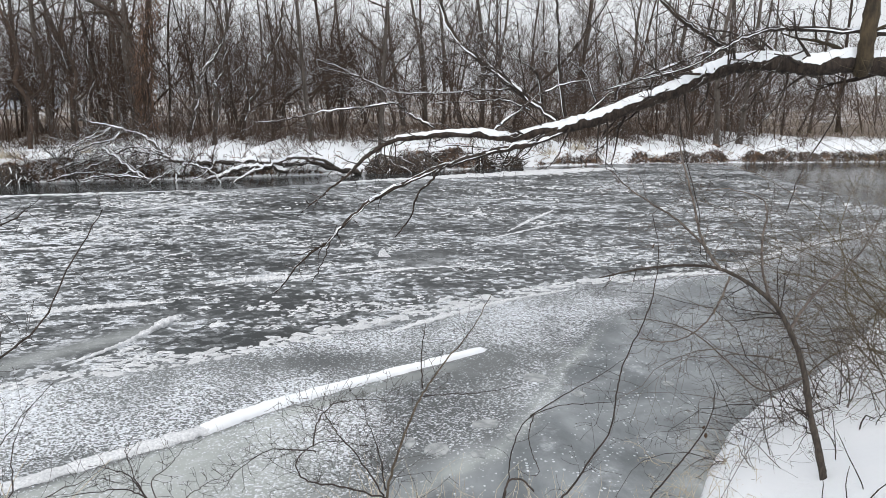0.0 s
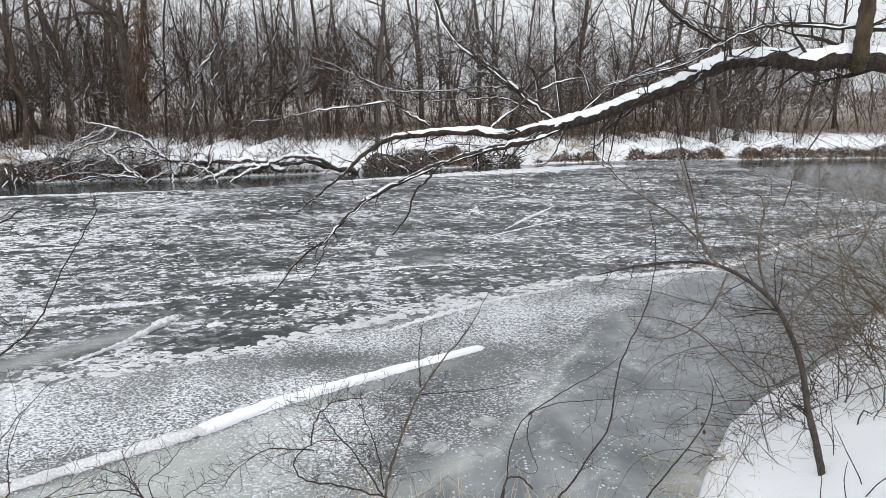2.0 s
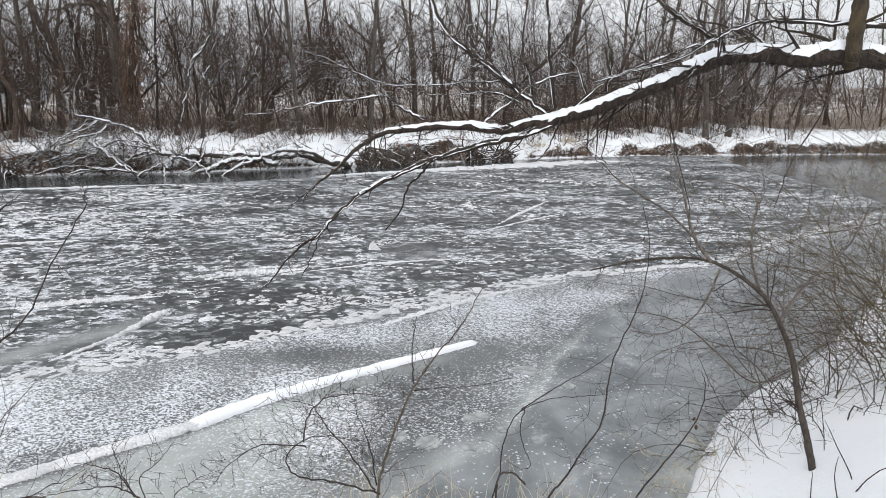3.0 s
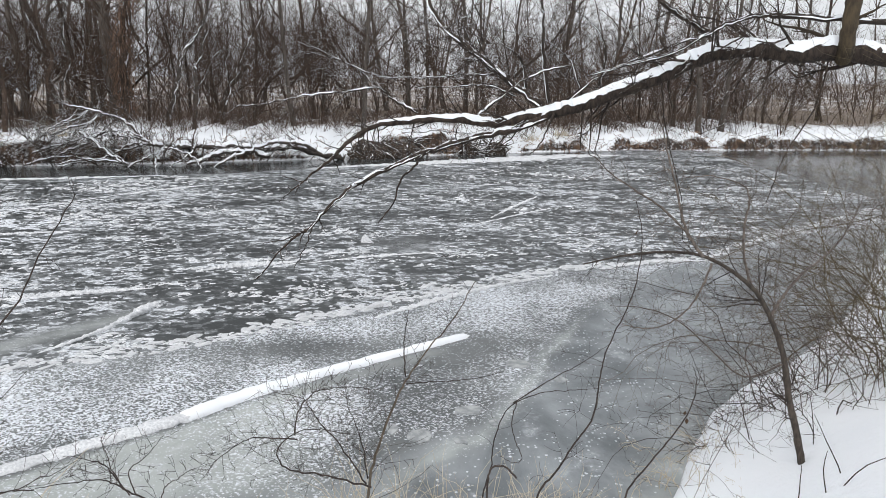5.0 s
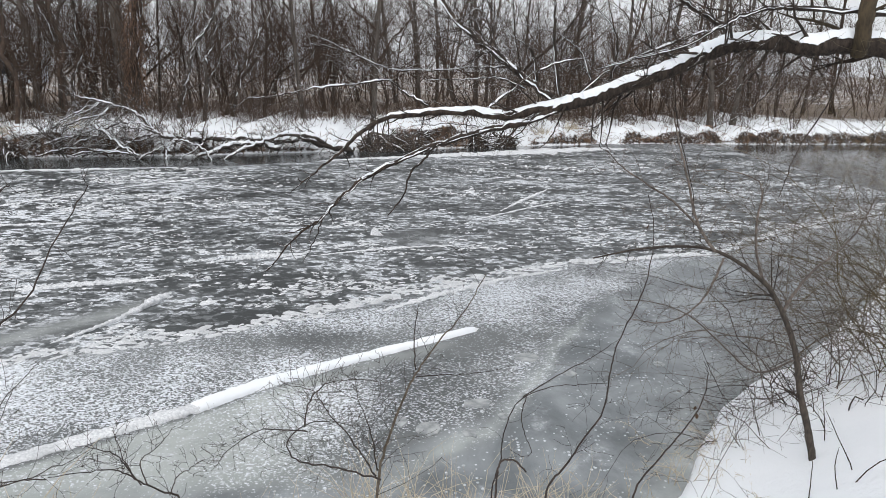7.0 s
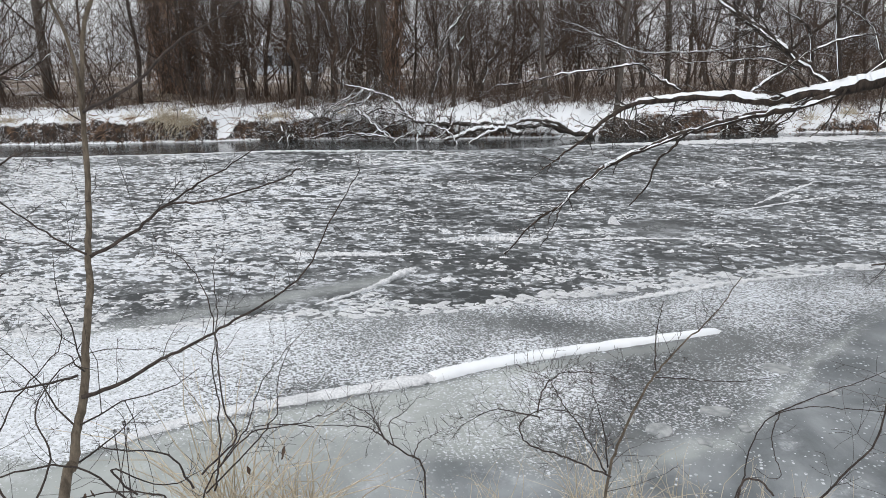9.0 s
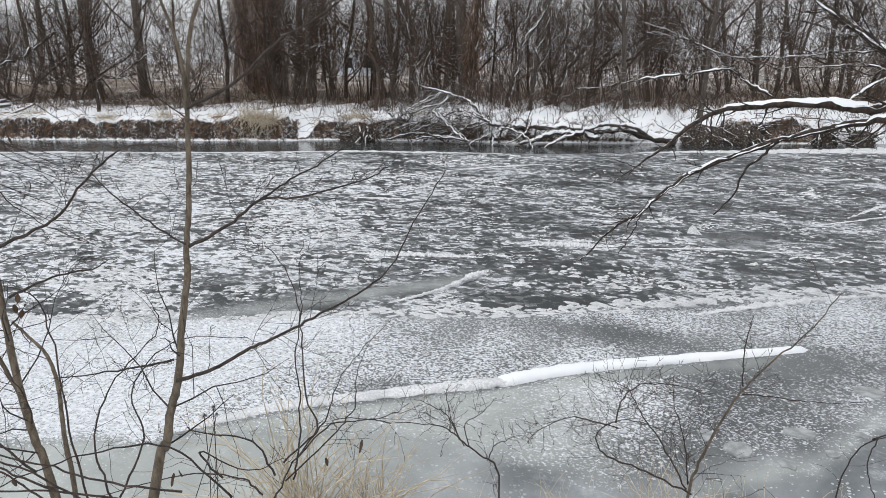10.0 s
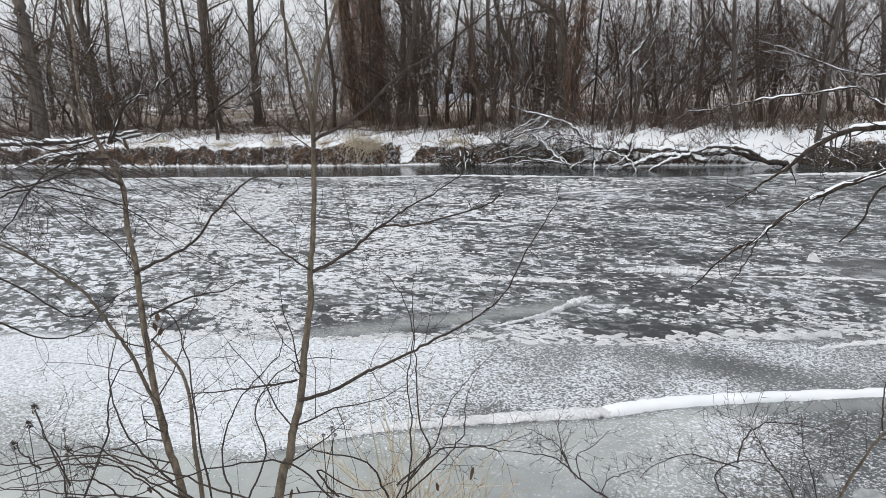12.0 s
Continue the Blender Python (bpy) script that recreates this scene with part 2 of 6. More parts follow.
def leaf_material():
    m = Nodes("dead_leaf")
    c = m.mix(m.step(m.noise(30, 4), 0.35, 0.65), (0.018, 0.011, 0.007), (0.075, 0.042, 0.022))
    return m.finish(c, 0.8)


LEAF = leaf_material()


# ---- helpers ----
def mesh_of(name, verts, faces, material, smooth=True):
    me = bpy.data.meshes.new(name)
    me.from_pydata([tuple(v) for v in verts], [], faces)
    me.materials.append(material)
    if smooth:
        me.polygons.foreach_set("use_smooth", [True] * len(me.polygons))
    me.update()
    return me


def thing(name, place, label, category, group="", kind=""):
    ob = new(name)
    ob.empty_display_size = 0.1
    ob.matrix_world = Matrix.Translation(place)
    return tagged(ob, label, category, group, kind)


def piece(name, mesh, parent, label=""):
    """A part, whose mesh is given in the parent's own space."""
    ob = new(name, mesh)
    ob.parent = parent
    return tagged(ob, label)


class Tubes:
    """Gathers tapered tubes into one mesh."""

    def __init__(self):
        self.v, self.f = [], []

    def add(self, path, radii, sides=5, cap=True, lumpy=0.0):
        n = len(path)
        start = len(self.v)
        side = None
        for i in range(n):
            d = (path[min(i + 1, n - 1)] - path[max(i - 1, 0)])
            d = d.normalized() if d.length > 1e-9 else Vector((0, 0, 1))
            if side is None:
                side = d.orthogonal().normalized()
            side = side - d * side.dot(d)
            side = side.normalized() if side.length > 1e-6 else d.orthogonal().normalized()
            other = d.cross(side)
            r = radii[i]
            for k in range(sides):
                w = 2 * math.pi * k / sides
                p = path[i] + side * (r * math.cos(w)) + other * (r * math.sin(w))
                if lumpy:
                    p += (p - path[i]) * lumpy * (noise.noise(p * (0.9 / r)) + 0.5 * noise.noise(p * (2.6 / r)))
                self.v.append(p)
        for i in range(n - 1):
            a, b = start + i * sides, start + (i + 1) * sides
            for k in range(sides):
                q = (k + 1) % sides
                self.f.append((a + k, a + q, b + q, b + k))
        if cap:
            self.f.append(tuple(start + k for k in reversed(range(sides))))
            self.f.append(tuple(start + (n - 1) * sides + k for k in range(sides)))

    def mesh(self, name, material):
        return mesh_of(name, self.v, self.f, material)


def spline(points, per=6):
    """A smooth curve through the points."""
    P = [Vector(p) for p in points]
    if len(P) < 3:
        return [P[0].lerp(P[-1], i / per) for i in range(per + 1)]
    Q = [P[0] * 2 - P[1]] + P + [P[-1] * 2 - P[-2]]
    out = []
    for i in range(1, len(Q) - 2):
        a, b, c, d = Q[i - 1], Q[i], Q[i + 1], Q[i + 2]
        for k in range(per):
            t = k / per
            out.append(0.5 * (2 * b + (c - a) * t + (2 * a - 5 * b + 4 * c - d) * t * t + (3 * b - a - 3 * c + d) * t ** 3))
    out.append(P[-1])
    return out


def wander(rng, start, heading, length, steps, wobble, lift=0.0):
    """A crooked line that sets out along heading."""
    p, h = Vector(start), Vector(heading).normalized()
    out = [p.copy()]
    for _ in range(steps):
        h = (h + Vector((rng.gauss(0, wobble), rng.gauss(0, wobble), rng.gauss(0, wobble) + lift))).normalized()
        p = p + h * (length / steps)
        out.append(p.copy())
    return out


def sprout(tubes, rng, path, r0, count, length, level, spread=0.9, lift=0.05, wobble=0.16, lo=0.15, hi=1.0, thin=0.5, least=0.0012, kids=3):
    """Side twigs from a path, and twigs from those, level by level."""
    n = len(path) - 1
    for _ in range(count):
        f = rng.uniform(lo, hi)
        i = min(int(f * n), n - 1)
        base = path[i].lerp(path[i + 1], f * n - i)
        d = (path[i + 1] - path[i]).normalized()
        out = Vector((rng.gauss(0, 1), rng.gauss(0, 1), rng.gauss(0, 1)))
        out = out - d * out.dot(d)
        h = d * rng.uniform(0.35, 0.9) + out.normalized() * spread
        L = length * rng.uniform(0.45, 1.15) * (1.15 - 0.6 * f)
        steps = 5 if level > 0 else 4
        line = wander(rng, base, h, L, steps, wobble, lift)
        r = max(r0 * thin * (1.0 - 0.5 * f), least)
        tubes.add(line, [max(r * (1 - 0.75 * j / steps), least * 0.7) for j in range(steps + 1)], 4 if r > 0.006 else 3, cap=False)
        if level > 0:
            sprout(tubes, rng, line, r, kids, L * 0.55, level - 1, spread, lift, wobble, 0.2, 1.0, 0.6, least, kids)


def smooth01(v, lo, hi):
    f = min(max((v - lo) / (hi - lo), 0.0), 1.0)
    return f * f * (3 - 2 * f)


def curve_through(xs, ys, x):
    return float(np.interp(x, xs, ys))


# ---- the plan: shores of the river ----
FAR_X = (-400, -90, -60, -36, -30, -24.5, -18.4, -15.5, -12.4, -7.7, -3.6, -1.9, 2, 5.3, 9, 13, 20, 40, 120, 400)
FAR_Y = (-90, -4, 8, 16.1, 17.7, 19.6, 21.6, 23.2, 23.9, 24.9, 26.6, 27.0, 28.5, 29.7, 30.3, 30.9, 31.5, 33, 50, 120)
NEAR_X = (-400, -90, -40, -20, -10, -6, -3, -0.5, 1.3, 1.74, 1.95, 2.2, 2.63, 3.16, 3.63, 4.47, 6.15, 8.0, 11.5, 18, 40, 120, 400)
NEAR_Y = (-150, -34, -16, -6.5, -1.2, 0.95, 2.9, 3.95, 4.12, 4.36, 4.68, 5.15, 5.76, 6.32, 6.63, 7.4, 9.1, 11.6, 14.5, 18, 21, 35, 100)
RIM_X = (-120, -60, -28.5, -23.2, -16.8, -13.2, -11.0, -8.9, -6.4, -3.6, -0.9, 2.5, 4.9, 6.7, 10, 13, 40, 120)
RIM_Y = (-20, 2, 13.6, 15.9, 18.4, 20.2, 20.7, 21.4, 22.0, 23.8, 25.0, 26.5, 27.5, 28.6, 28.4, 28.1, 29, 45)


def far_shore(x):
    return curve_through(FAR_X, FAR_Y, x) + 0.34 * noise.noise((x * 0.5, 3, 0)) + 0.2 * noise.noise((x * 1.9, 7, 0))


def near_shore(x):
    return curve_through(NEAR_X, NEAR_Y, x) + 0.07 * noise.noise((x * 2.5, 1, 0))


def far_height(x, d):
    """Height of the ground d metres behind the far shore: a cut bank with slumps, a gully and gentler places."""
    top = 0.93 + 0.18 * noise.noise((x * 0.22, 11, 0)) + 0.24 * noise.noise((x * 1.1, 5, 0)) + 0.13 * noise.noise((x * 3.1, 5, 0))
    top *= 1 - 0.3 * smooth01(x, 2, 5) + 0.45 * smooth01(x, 2, 5) * noise.noise((x * 0.8, 15, 0))
    gully = math.exp(-((x + 17.0) / 0.26) ** 2)
    slump = math.exp(-((x + 3.4) / 1.3) ** 2) + math.exp(-((x - 2.9) / 1.2) ** 2) + 0.8 * math.exp(-((x - 7.6) / 0.5) ** 2)
    top *= 1 - 0.55 * gully * math.exp(-max(d, 0) / 2.5)
    wide = 0.44 + 0.42 * noise.noise((x * 0.8, 2, 0)) + 0.22 * noise.noise((x * 2.6, 3, 0)) + 0.8 * gully + 2.0 * min(slump, 1) + 0.5 * smooth01(x, -13.2, -11.5) * (1 - smooth01(x, -5.0, -4.0))
    f = min(max(d / max(wide, 0.16), 0), 1)
    rise = top * (1 - (1 - f) ** 2.0)
    rise += 0.10 * (1 - abs(2 * f - 1)) * noise.noise((x * 2.3, d * 5, 8))
    back_of = 0.25 * (1 - math.exp(-max(d - 1, 0) / 9)) + 0.003 * max(d - 25, 0)
    return rise + back_of + (0.06 * noise.noise((x * 0.9, d * 0.9, 4)) + 0.03 * noise.noise((x * 2.7, d * 2.7, 4)) if d > 0.8 else 0.0)


def near_height(x, d):
    """Height of the ground d metres behind the near shore."""
    f = min(max(d / 3.6, 0), 1)
    z = 1.46 * (0.68 * f + 0.32 * f * f) + min(max(d, 0), 0.12) * 0.4
    return z + 0.05 * noise.noise((x * 1.1, d * 1.1, 9)) + 0.018 * noise.noise((x * 4, d * 4, 6))


def ground_at(x, y):
    if y > far_shore(x):
        return far_height(x, y - far_shore(x))
    if y < near_shore(x):
        return near_height(x, near_shore(x) - y)
    return 0.0


# ---- ground: one sheet, from the woods over the river's bed to the near bank ----
def spaced(spans):
    out = []
    for a, b, n in spans:
        out += [a + (b - a) * i / n for i in range(n)]
    return out + [spans[-1][1]]


def build_ground():
    xs = spaced([(-400, -90, 10), (-90, -48, 28), (-48, -6, 190), (-6, 6, 100), (6, 22, 64), (22, 60, 20), (60, 400, 10)])
    back_far = [0, 0.06, 0.14, 0.24, 0.36, 0.5, 0.66, 0.85, 1.1, 1.5, 2, 2.7, 3.5, 4.6, 6, 8, 11, 15, 20, 28, 40, 60, 90, 140, 220, 380, 700]
    back_near = [0, 0.08, 0.18, 0.3, 0.42, 0.56, 0.7, 0.85, 1.0, 1.2, 1.4, 1.65, 1.9, 2.2, 2.5, 2.9, 3.4, 4.0, 4.8, 6, 8, 11, 16, 25, 45, 90, 200, 500]
    verts, litter = [], []
    for x in xs:
        yf, yn = far_shore(x), near_shore(x)
        for d in reversed(back_far):
            verts.append((x, yf + d, far_height(x, d) - (0.05 if d == 0 else 0)))
            litter.append(min(1.0, max(0.0, (d - 2.5) / 8)) * (1 - 0.35 * min(1.0, max(0.0, (d - 14) / 30))))
        for f in (0.06, 0.3, 0.7, 0.94):
            verts.append((x, yf + (yn - yf) * f, -0.6))
            litter.append(0.0)
        for d in back_near:
            verts.append((x, yn - d, near_height(x, d) - (0.05 if d == 0 else 0)))
            litter.append(0.0)
    rows = len(back_far) + 4 + len(back_near)
    faces = [(i * rows + j, i * rows + j + 1, (i + 1) * rows + j + 1, (i + 1) * rows + j) for i in range(len(xs) - 1) for j in range(rows - 1)]
    me = mesh_of("ground", verts, faces, GROUND)
    me.attributes.new("litter", "FLOAT", "POINT").data.foreach_set("value", litter)
    return tagged(new("ground", me), "snow-covered river banks with dark earth at the far cut", "ground", kind="structure")


ground = build_ground()

# ---- ice ----
RIDGE = ((-4.35, 3.75), (-3.85, 4.4), (-3.3, 4.85), (-2.22, 5.66), (-1.58, 6.28), (-0.5, 7.06), (0.53, 7.77))
SLUSH_X = (-60, -16, -9.96, -7.8, -5.7, -4.4, -3.2, -2.4, -1.33, 0.13, 1.97, 4.7, 8, 12)
SLUSH_Y = (-14, 1.2, 3.95, 5.0, 5.95, 6.75, 7.25, 7.65, 8.32, 9.4, 10.6, 11.35, 14.0, 17)
CLEAR_X = (-60, -6.7, -5.7, -4.75, -3.95, -2.84, -0.6, 0.08, 0.44, 0.98, 1.44, 2.0, 2.8, 3.85, 4.9, 9)
CLEAR_Y = (-18, 2.4, 2.9, 3.35, 3.9, 4.45, 4.6, 5.25, 5.64, 6.6, 7.55, 8.65, 9.4, 10.75, 11.1, 14)


def hole_at(x, y):
    """The patch of dark thin ice behind the upright slab."""
    return math.exp(-(((x + 0.4) / 0.62) ** 2 + ((y - 12.4) / 0.75) ** 2) * 1.5)


def lane_at(x, y):
    """The smooth grey lane between the floes."""
    mid = 8.57 + (x + 3.75) * 1.14
    return math.exp(-((y - mid) / 0.42) ** 2) * (1 - smooth01(x, -3.9, -3.5)) * smooth01(x, -9, -5.2)


def build_ice():
    xs = spaced([(-120, -40, 40), (-40, -12, 80), (-12, 6, 180), (6, 25, 60), (25, 120, 30)])
    fs = [i / 170 for i in range(171)]
    verts, zones = [], {k: [] for k in ("slush", "frost", "clear", "water", "milk")}
    rx, ry = [p[0] for p in RIDGE], [p[1] for p in RIDGE]
    for x in xs:
        yn, yf = near_shore(x) - 0.3, far_shore(x) + 0.3
        edge, border, rim_y = (curve_through(*a, x) for a in ((SLUSH_X, SLUSH_Y), (CLEAR_X, CLEAR_Y), (RIM_X, RIM_Y)))
        ridge_y = curve_through(rx, ry, x)
        for f in fs:
            y = yn + (yf - yn) * f ** 1.6
            w = 0.2 * noise.noise((x * 0.9, y * 0.9, 0)) + 0.14 * noise.noise((x * 3, y * 3, 2)) + 0.06 * noise.noise((x * 9, y * 9, 2))
            slush = smooth01(y + w - edge, -0.1, 0.1)
            clear = 1 - smooth01(y + w - border, -0.2, 0.16)
            seam = 0.8 * math.exp(-((y + w - border + 0.3) / 0.2) ** 2) * smooth01(x, -1.2, 0.2) * (1 - 0.6 * smooth01(x, 1.6, 2.4))
            shoal = 0.75 * (1 - smooth01(y - yn, 0.5, 1.5)) * smooth01(x, 0.9, 1.9) * (0.75 + 0.6 * noise.noise((x * 1.7, y * 1.7, 31)))
            clear *= 1 - seam
            milk = smooth01(-x, 1.2, 3.2) * clear
            west = smooth01(-x, 3.2, 5.0)
            dense = 0.55 + 0.34 * noise.noise((x * 0.5, y * 0.9, 5)) + 0.22 * noise.noise((x * 1.7, y * 1.7, 8))
            if -4.4 < x < 0.9 and y < ridge_y:
                dense -= 0.08 + 0.5 * west + 0.2 * smooth01(-x, 0.9, 1.8)
            dense += 0.06 * math.exp(-(((x - 1.2) / 0.8) ** 2 + ((y - 8.7) / 0.8) ** 2))
            dense += 0.08 * smooth01(-x, 0.5, 2.0) + 0.42 * west * smooth01(y, 2.2, 3.8)
            dense *= 1 - 0.8 * math.exp(-(((x + 1.5) / 0.8) ** 2 + ((y - 7.35) / 0.2) ** 2))
            below = (1 - smooth01(y - ridge_y, -0.25, -0.1)) * smooth01(-x, 0.5, 1.5) * (1 - smooth01(-x, 4.2, 4.8))
            if x > -0.9 and y < ridge_y:
                dense -= 0.14 * smooth01(x, -0.9, -0.3) * (1 - smooth01(x, 0.6, 1.0))
            calm = math.exp(-((y - ridge_y + 0.24) / 0.13) ** 4) * smooth01(x, -1.9, -1.2) * (1 - smooth01(x, 0.0, 0.4))
            dense *= 1 - 0.95 * calm
            frost = (1 - slush) * (1 - clear * (1 - 0.12 * smooth01(-x, 0, 2))) * max(dense, 0.0)
            rim = rim_y + 0.35 * noise.noise((x * 0.35, 4, 1)) + 0.12 * noise.noise((x * 1.3, 4, 1)) - y
            water = 1 - smooth01(rim, -0.15, 0.2)
            bay = smooth01(x - (11.9 + 0.5 * noise.noise((y * 0.6, 2, 2))), 0, 0.5) * smooth01(y, 16, 17.5)
            water = max(water * (1 - smooth01(x, 6.0, 7.0)), bay)
            hole, lane = hole_at(x, y), lane_at(x, y)
            verts.append((x, y, 0.005 * noise.noise((x * 2, y * 2, 3)) - 0.02 * water))
            zones["slush"].append(slush * (1 - 0.85 * hole) * (1 - 0.9 * lane) * (1 - water))
            zones["frost"].append(min(max(frost, slush * (1 - water) * 0.75 * smooth01(-x, 3.5, 9) * (1 - smooth01(y, 14, 22)), 0.0), 1.0))
            zones["clear"].append(clear * (1 - milk) * (1 - 0.85 * min(max(shoal, 0), 1)))
            zones["water"].append(max(water, 0.35 * hole))
            zones["milk"].append(max(milk, seam, shoal * clear, 0.9 * below, 0.35 * calm, 0.6 * west * (1 - slush), lane * 0.5))
    rows = len(fs)
    faces = [(i * rows + j, (i + 1) * rows + j, (i + 1) * rows + j + 1, i * rows + j + 1) for i in range(len(xs) - 1) for j in range(rows - 1)]
    me = mesh_of("river_ice", verts, faces, ICE)
    for k, values in zones.items():
        me.attributes.new(k, "FLOAT", "POINT").data.foreach_set("value", values)
    return tagged(new("river_ice", me), "frozen river of grey ice with frost and broken slush", "ice", kind="structure")


river_ice = build_ice()


def chunk_shape(rng, kind):
    """A low, uneven lump of frozen slush, about one metre across before scaling."""
    n = rng.choice((5, 6, 7))
    rim, mid = [], []
    for k in range(n):
        w = 2 * math.pi * k / n + rng.uniform(-0.2, 0.2)
        r = 0.5 * rng.uniform(0.3, 1.25)
        rim.append((r * math.cos(w), r * math.sin(w) * rng.uniform(0.7, 1.0), -0.05))
        mid.append((rng.uniform(0.5, 0.88) * r * math.cos(w), rng.uniform(0.5, 0.88) * r * math.sin(w), rng.uniform(0.15, 1.0)))
    verts = rim + mid + [(rng.uniform(-0.1, 0.1), rng.uniform(-0.1, 0.1), rng.uniform(0.5, 1.0))]
    faces = []
    for k in range(n):
        q = (k + 1) % n
        faces += [(k, q, n + q, n + k), (n + k, n + q, 2 * n)]
    return verts, faces


CHUNKS = [chunk_shape(random.Random(100 + i), i) for i in range(14)]


def slush_density(x, y):
    s = y - curve_through(SLUSH_X, SLUSH_Y, x)
    if s < -0.12 or y > curve_through(RIM_X, RIM_Y, x) - 0.3 or (x > 11.7 and y > 16):
        return 0.0
    lanes = 0.9 * noise.noise((x * 0.3 - y * 0.1, y * 0.8 + x * 0.2, 20))
    clump = 0.55 * noise.noise((x * 1.5, y * 2.6, 21)) + 0.7 * noise.noise((x * 4.5, y * 6.5, 22)) + 0.15
    edge = 1.0 * math.exp(-((s - 0.10 - 0.12 * noise.noise((x * 2.1, y * 2.1, 9))) / 0.15) ** 2) + 0.9 * math.exp(-((y - 9.45 - 0.33 * (x + 5)) / 0.12) ** 2) * (1 - smooth01(abs(x + 5.2), 0.8, 1.6))
    gone = 0.8 * math.exp(-(((x + 2.9) / 0.9) ** 2 + ((y - 8.1) / 0.45) ** 2)) + 1.2 * hole_at(x, y) + 1.3 * lane_at(x, y)
    return min(1.0, max(0.0, (clump + lanes * 0.9 + edge - gone - 0.2 + 0.22 * smooth01(-x, 4, 9) - 0.2 * smooth01(y, 11, 18)) * 2.2))


def build_slush():
    rng = random.Random(5)
    near, rest_v, rest_f = [], [], []
    placed = 0
    while placed < 19000:
        y = 2.5 + 24 * rng.random() ** 1.45
        x = rng.uniform(-1.25 * y - 3, 0.62 * y + 1)
        if rng.random() > slush_density(x, y):
            continue
        s = y - curve_through(SLUSH_X, SLUSH_Y, x)
        size = min(rng.lognormvariate(-3.25, 0.55), 0.18) * (0.82 + 0.013 * y) * (1.25 if s < 0.45 else 1.0)
        placed += 1
        high = size * rng.uniform(0.08, 0.24) + 0.005
        turn = rng.uniform(-0.7, 0.7) + rng.choice((0, math.pi)) + 0.3
        wide = size * rng.uniform(1.2, 2.6)
        if size > 0.085 and len(near) < 290 and s < 1.2 and -6 < x < 4:
            near.append((x, y, wide, size, high, turn))
            continue
        vs, fs = CHUNKS[rng.randrange(len(CHUNKS))]
        k, c, sn = len(rest_v), math.cos(turn), math.sin(turn)
        rest_v += [(x + c * v[0] * wide - sn * v[1] * size, y + sn * v[0] * wide + c * v[1] * size, v[2] * high) for v in vs]
        rest_f += [tuple(i + k for i in f) for f in fs]
    tagged(new("slush", mesh_of("slush", rest_v, rest_f, CRUST)), "white lumps of frozen slush on the river ice", "ice", kind="stuff")
    return near


near_chunks = build_slush()


def lump_along(points, widths, highs, material, name, seed, sides=9, per=14, ragged=1.0):
    """A long bank of snow that lies along a line: flat below, rounded and uneven above."""
    line = spline(points, per)
    n = len(line)
    W = np.interp(np.linspace(0, 1, n), np.linspace(0, 1, len(widths)), widths)
    H = np.interp(np.linspace(0, 1, n), np.linspace(0, 1, len(highs)), highs)
    verts, faces = [], []
    for i, p in enumerate(line):
        d = (line[min(i + 1, n - 1)] - line[max(i - 1, 0)]).normalized()
        s = Vector((-d.y, d.x, 0))
        end = min(1.0, (i + 0.3) / 2.5, (n - 1 - i + 0.3) / 2.5)
        for k in range(sides):
            w = math.pi * k / (sides - 1)
            q = 0.95 + ragged * (0.45 * noise.noise((i * 0.30 + seed, k * 0.25, seed)) + 0.3 * noise.noise((i * 0.9, k * 0.8, seed + 3)))
            verts.append(p + s * (math.cos(w) * W[i] * 0.5 * q * end) + Vector((0, 0, (math.sin(w) * H[i] * q * end) - 0.004)))
    for i in range(n - 1):
        for k in range(sides - 1):
            a = i * sides + k
            faces.append((a, a + 1, a + sides + 1, a + sides))
    return mesh_of(name, verts, faces, material)


def ice_bank(points, widths, highs, label, seed, name="snow_ridge", material=SNOW, per=14, ragged=1.0):
    pts = [(x, y, 0.0) for x, y in points]
    return tagged(new(name, lump_along(pts, widths, highs, material, name, seed, 9, per, ragged)), label, "snow ridge")


ice_bank(RIDGE[3:], (0.2, 0.19, 0.16, 0.13), (0.075, 0.075, 0.06, 0.05), "long white ridge of snow frozen on the river ice", 1, per=30, ragged=0.4)
ice_bank(RIDGE[:3] + ((-2.25, 5.64), (-2.0, 5.85)), (0.1, 0.17, 0.17, 0.19, 0.12), (0.022, 0.035, 0.04, 0.06, 0.05), "low frosty end of a snow ridge on the river ice", 3, material=CRUST, per=40, ragged=0.8)
ice_bank(((-4.3, 7.2), (-4.08, 7.56), (-3.85, 8.1), (-3.71, 8.63), (-3.64, 8.95)), (0.03, 0.06, 0.07, 0.16, 0.12), (0.015, 0.03, 0.04, 0.08, 0.04), "short ridge of snow beside a smooth lane of ice", 2, material=CRUST, per=22, ragged=1.6)
ice_bank([(x, curve_through(RIM_X, RIM_Y, x) - 0.12) for x in (-28, -23, -17, -13, -10.5, -8)], (0.05, 0.3, 0.12, 0.3, 0.35, 0.05), (0.01, 0.025, 0.015, 0.03, 0.03, 0.01), "white snow rim where the ice meets dark water", 4, material=CRUST, per=40, ragged=2.2)
ice_bank([(x, curve_through(RIM_X, RIM_Y, x) - 0.2) for x in (-4, -2, 0, 2, 4, 6, 8)], (0.1, 0.5, 0.9, 1.1, 1.6, 1.2, 0.4), (0.02, 0.03, 0.03, 0.03, 0.03, 0.03, 0.02), "broad snowy rim of the ice below the far bank", 5, material=CRUST, per=30, ragged=1.7)


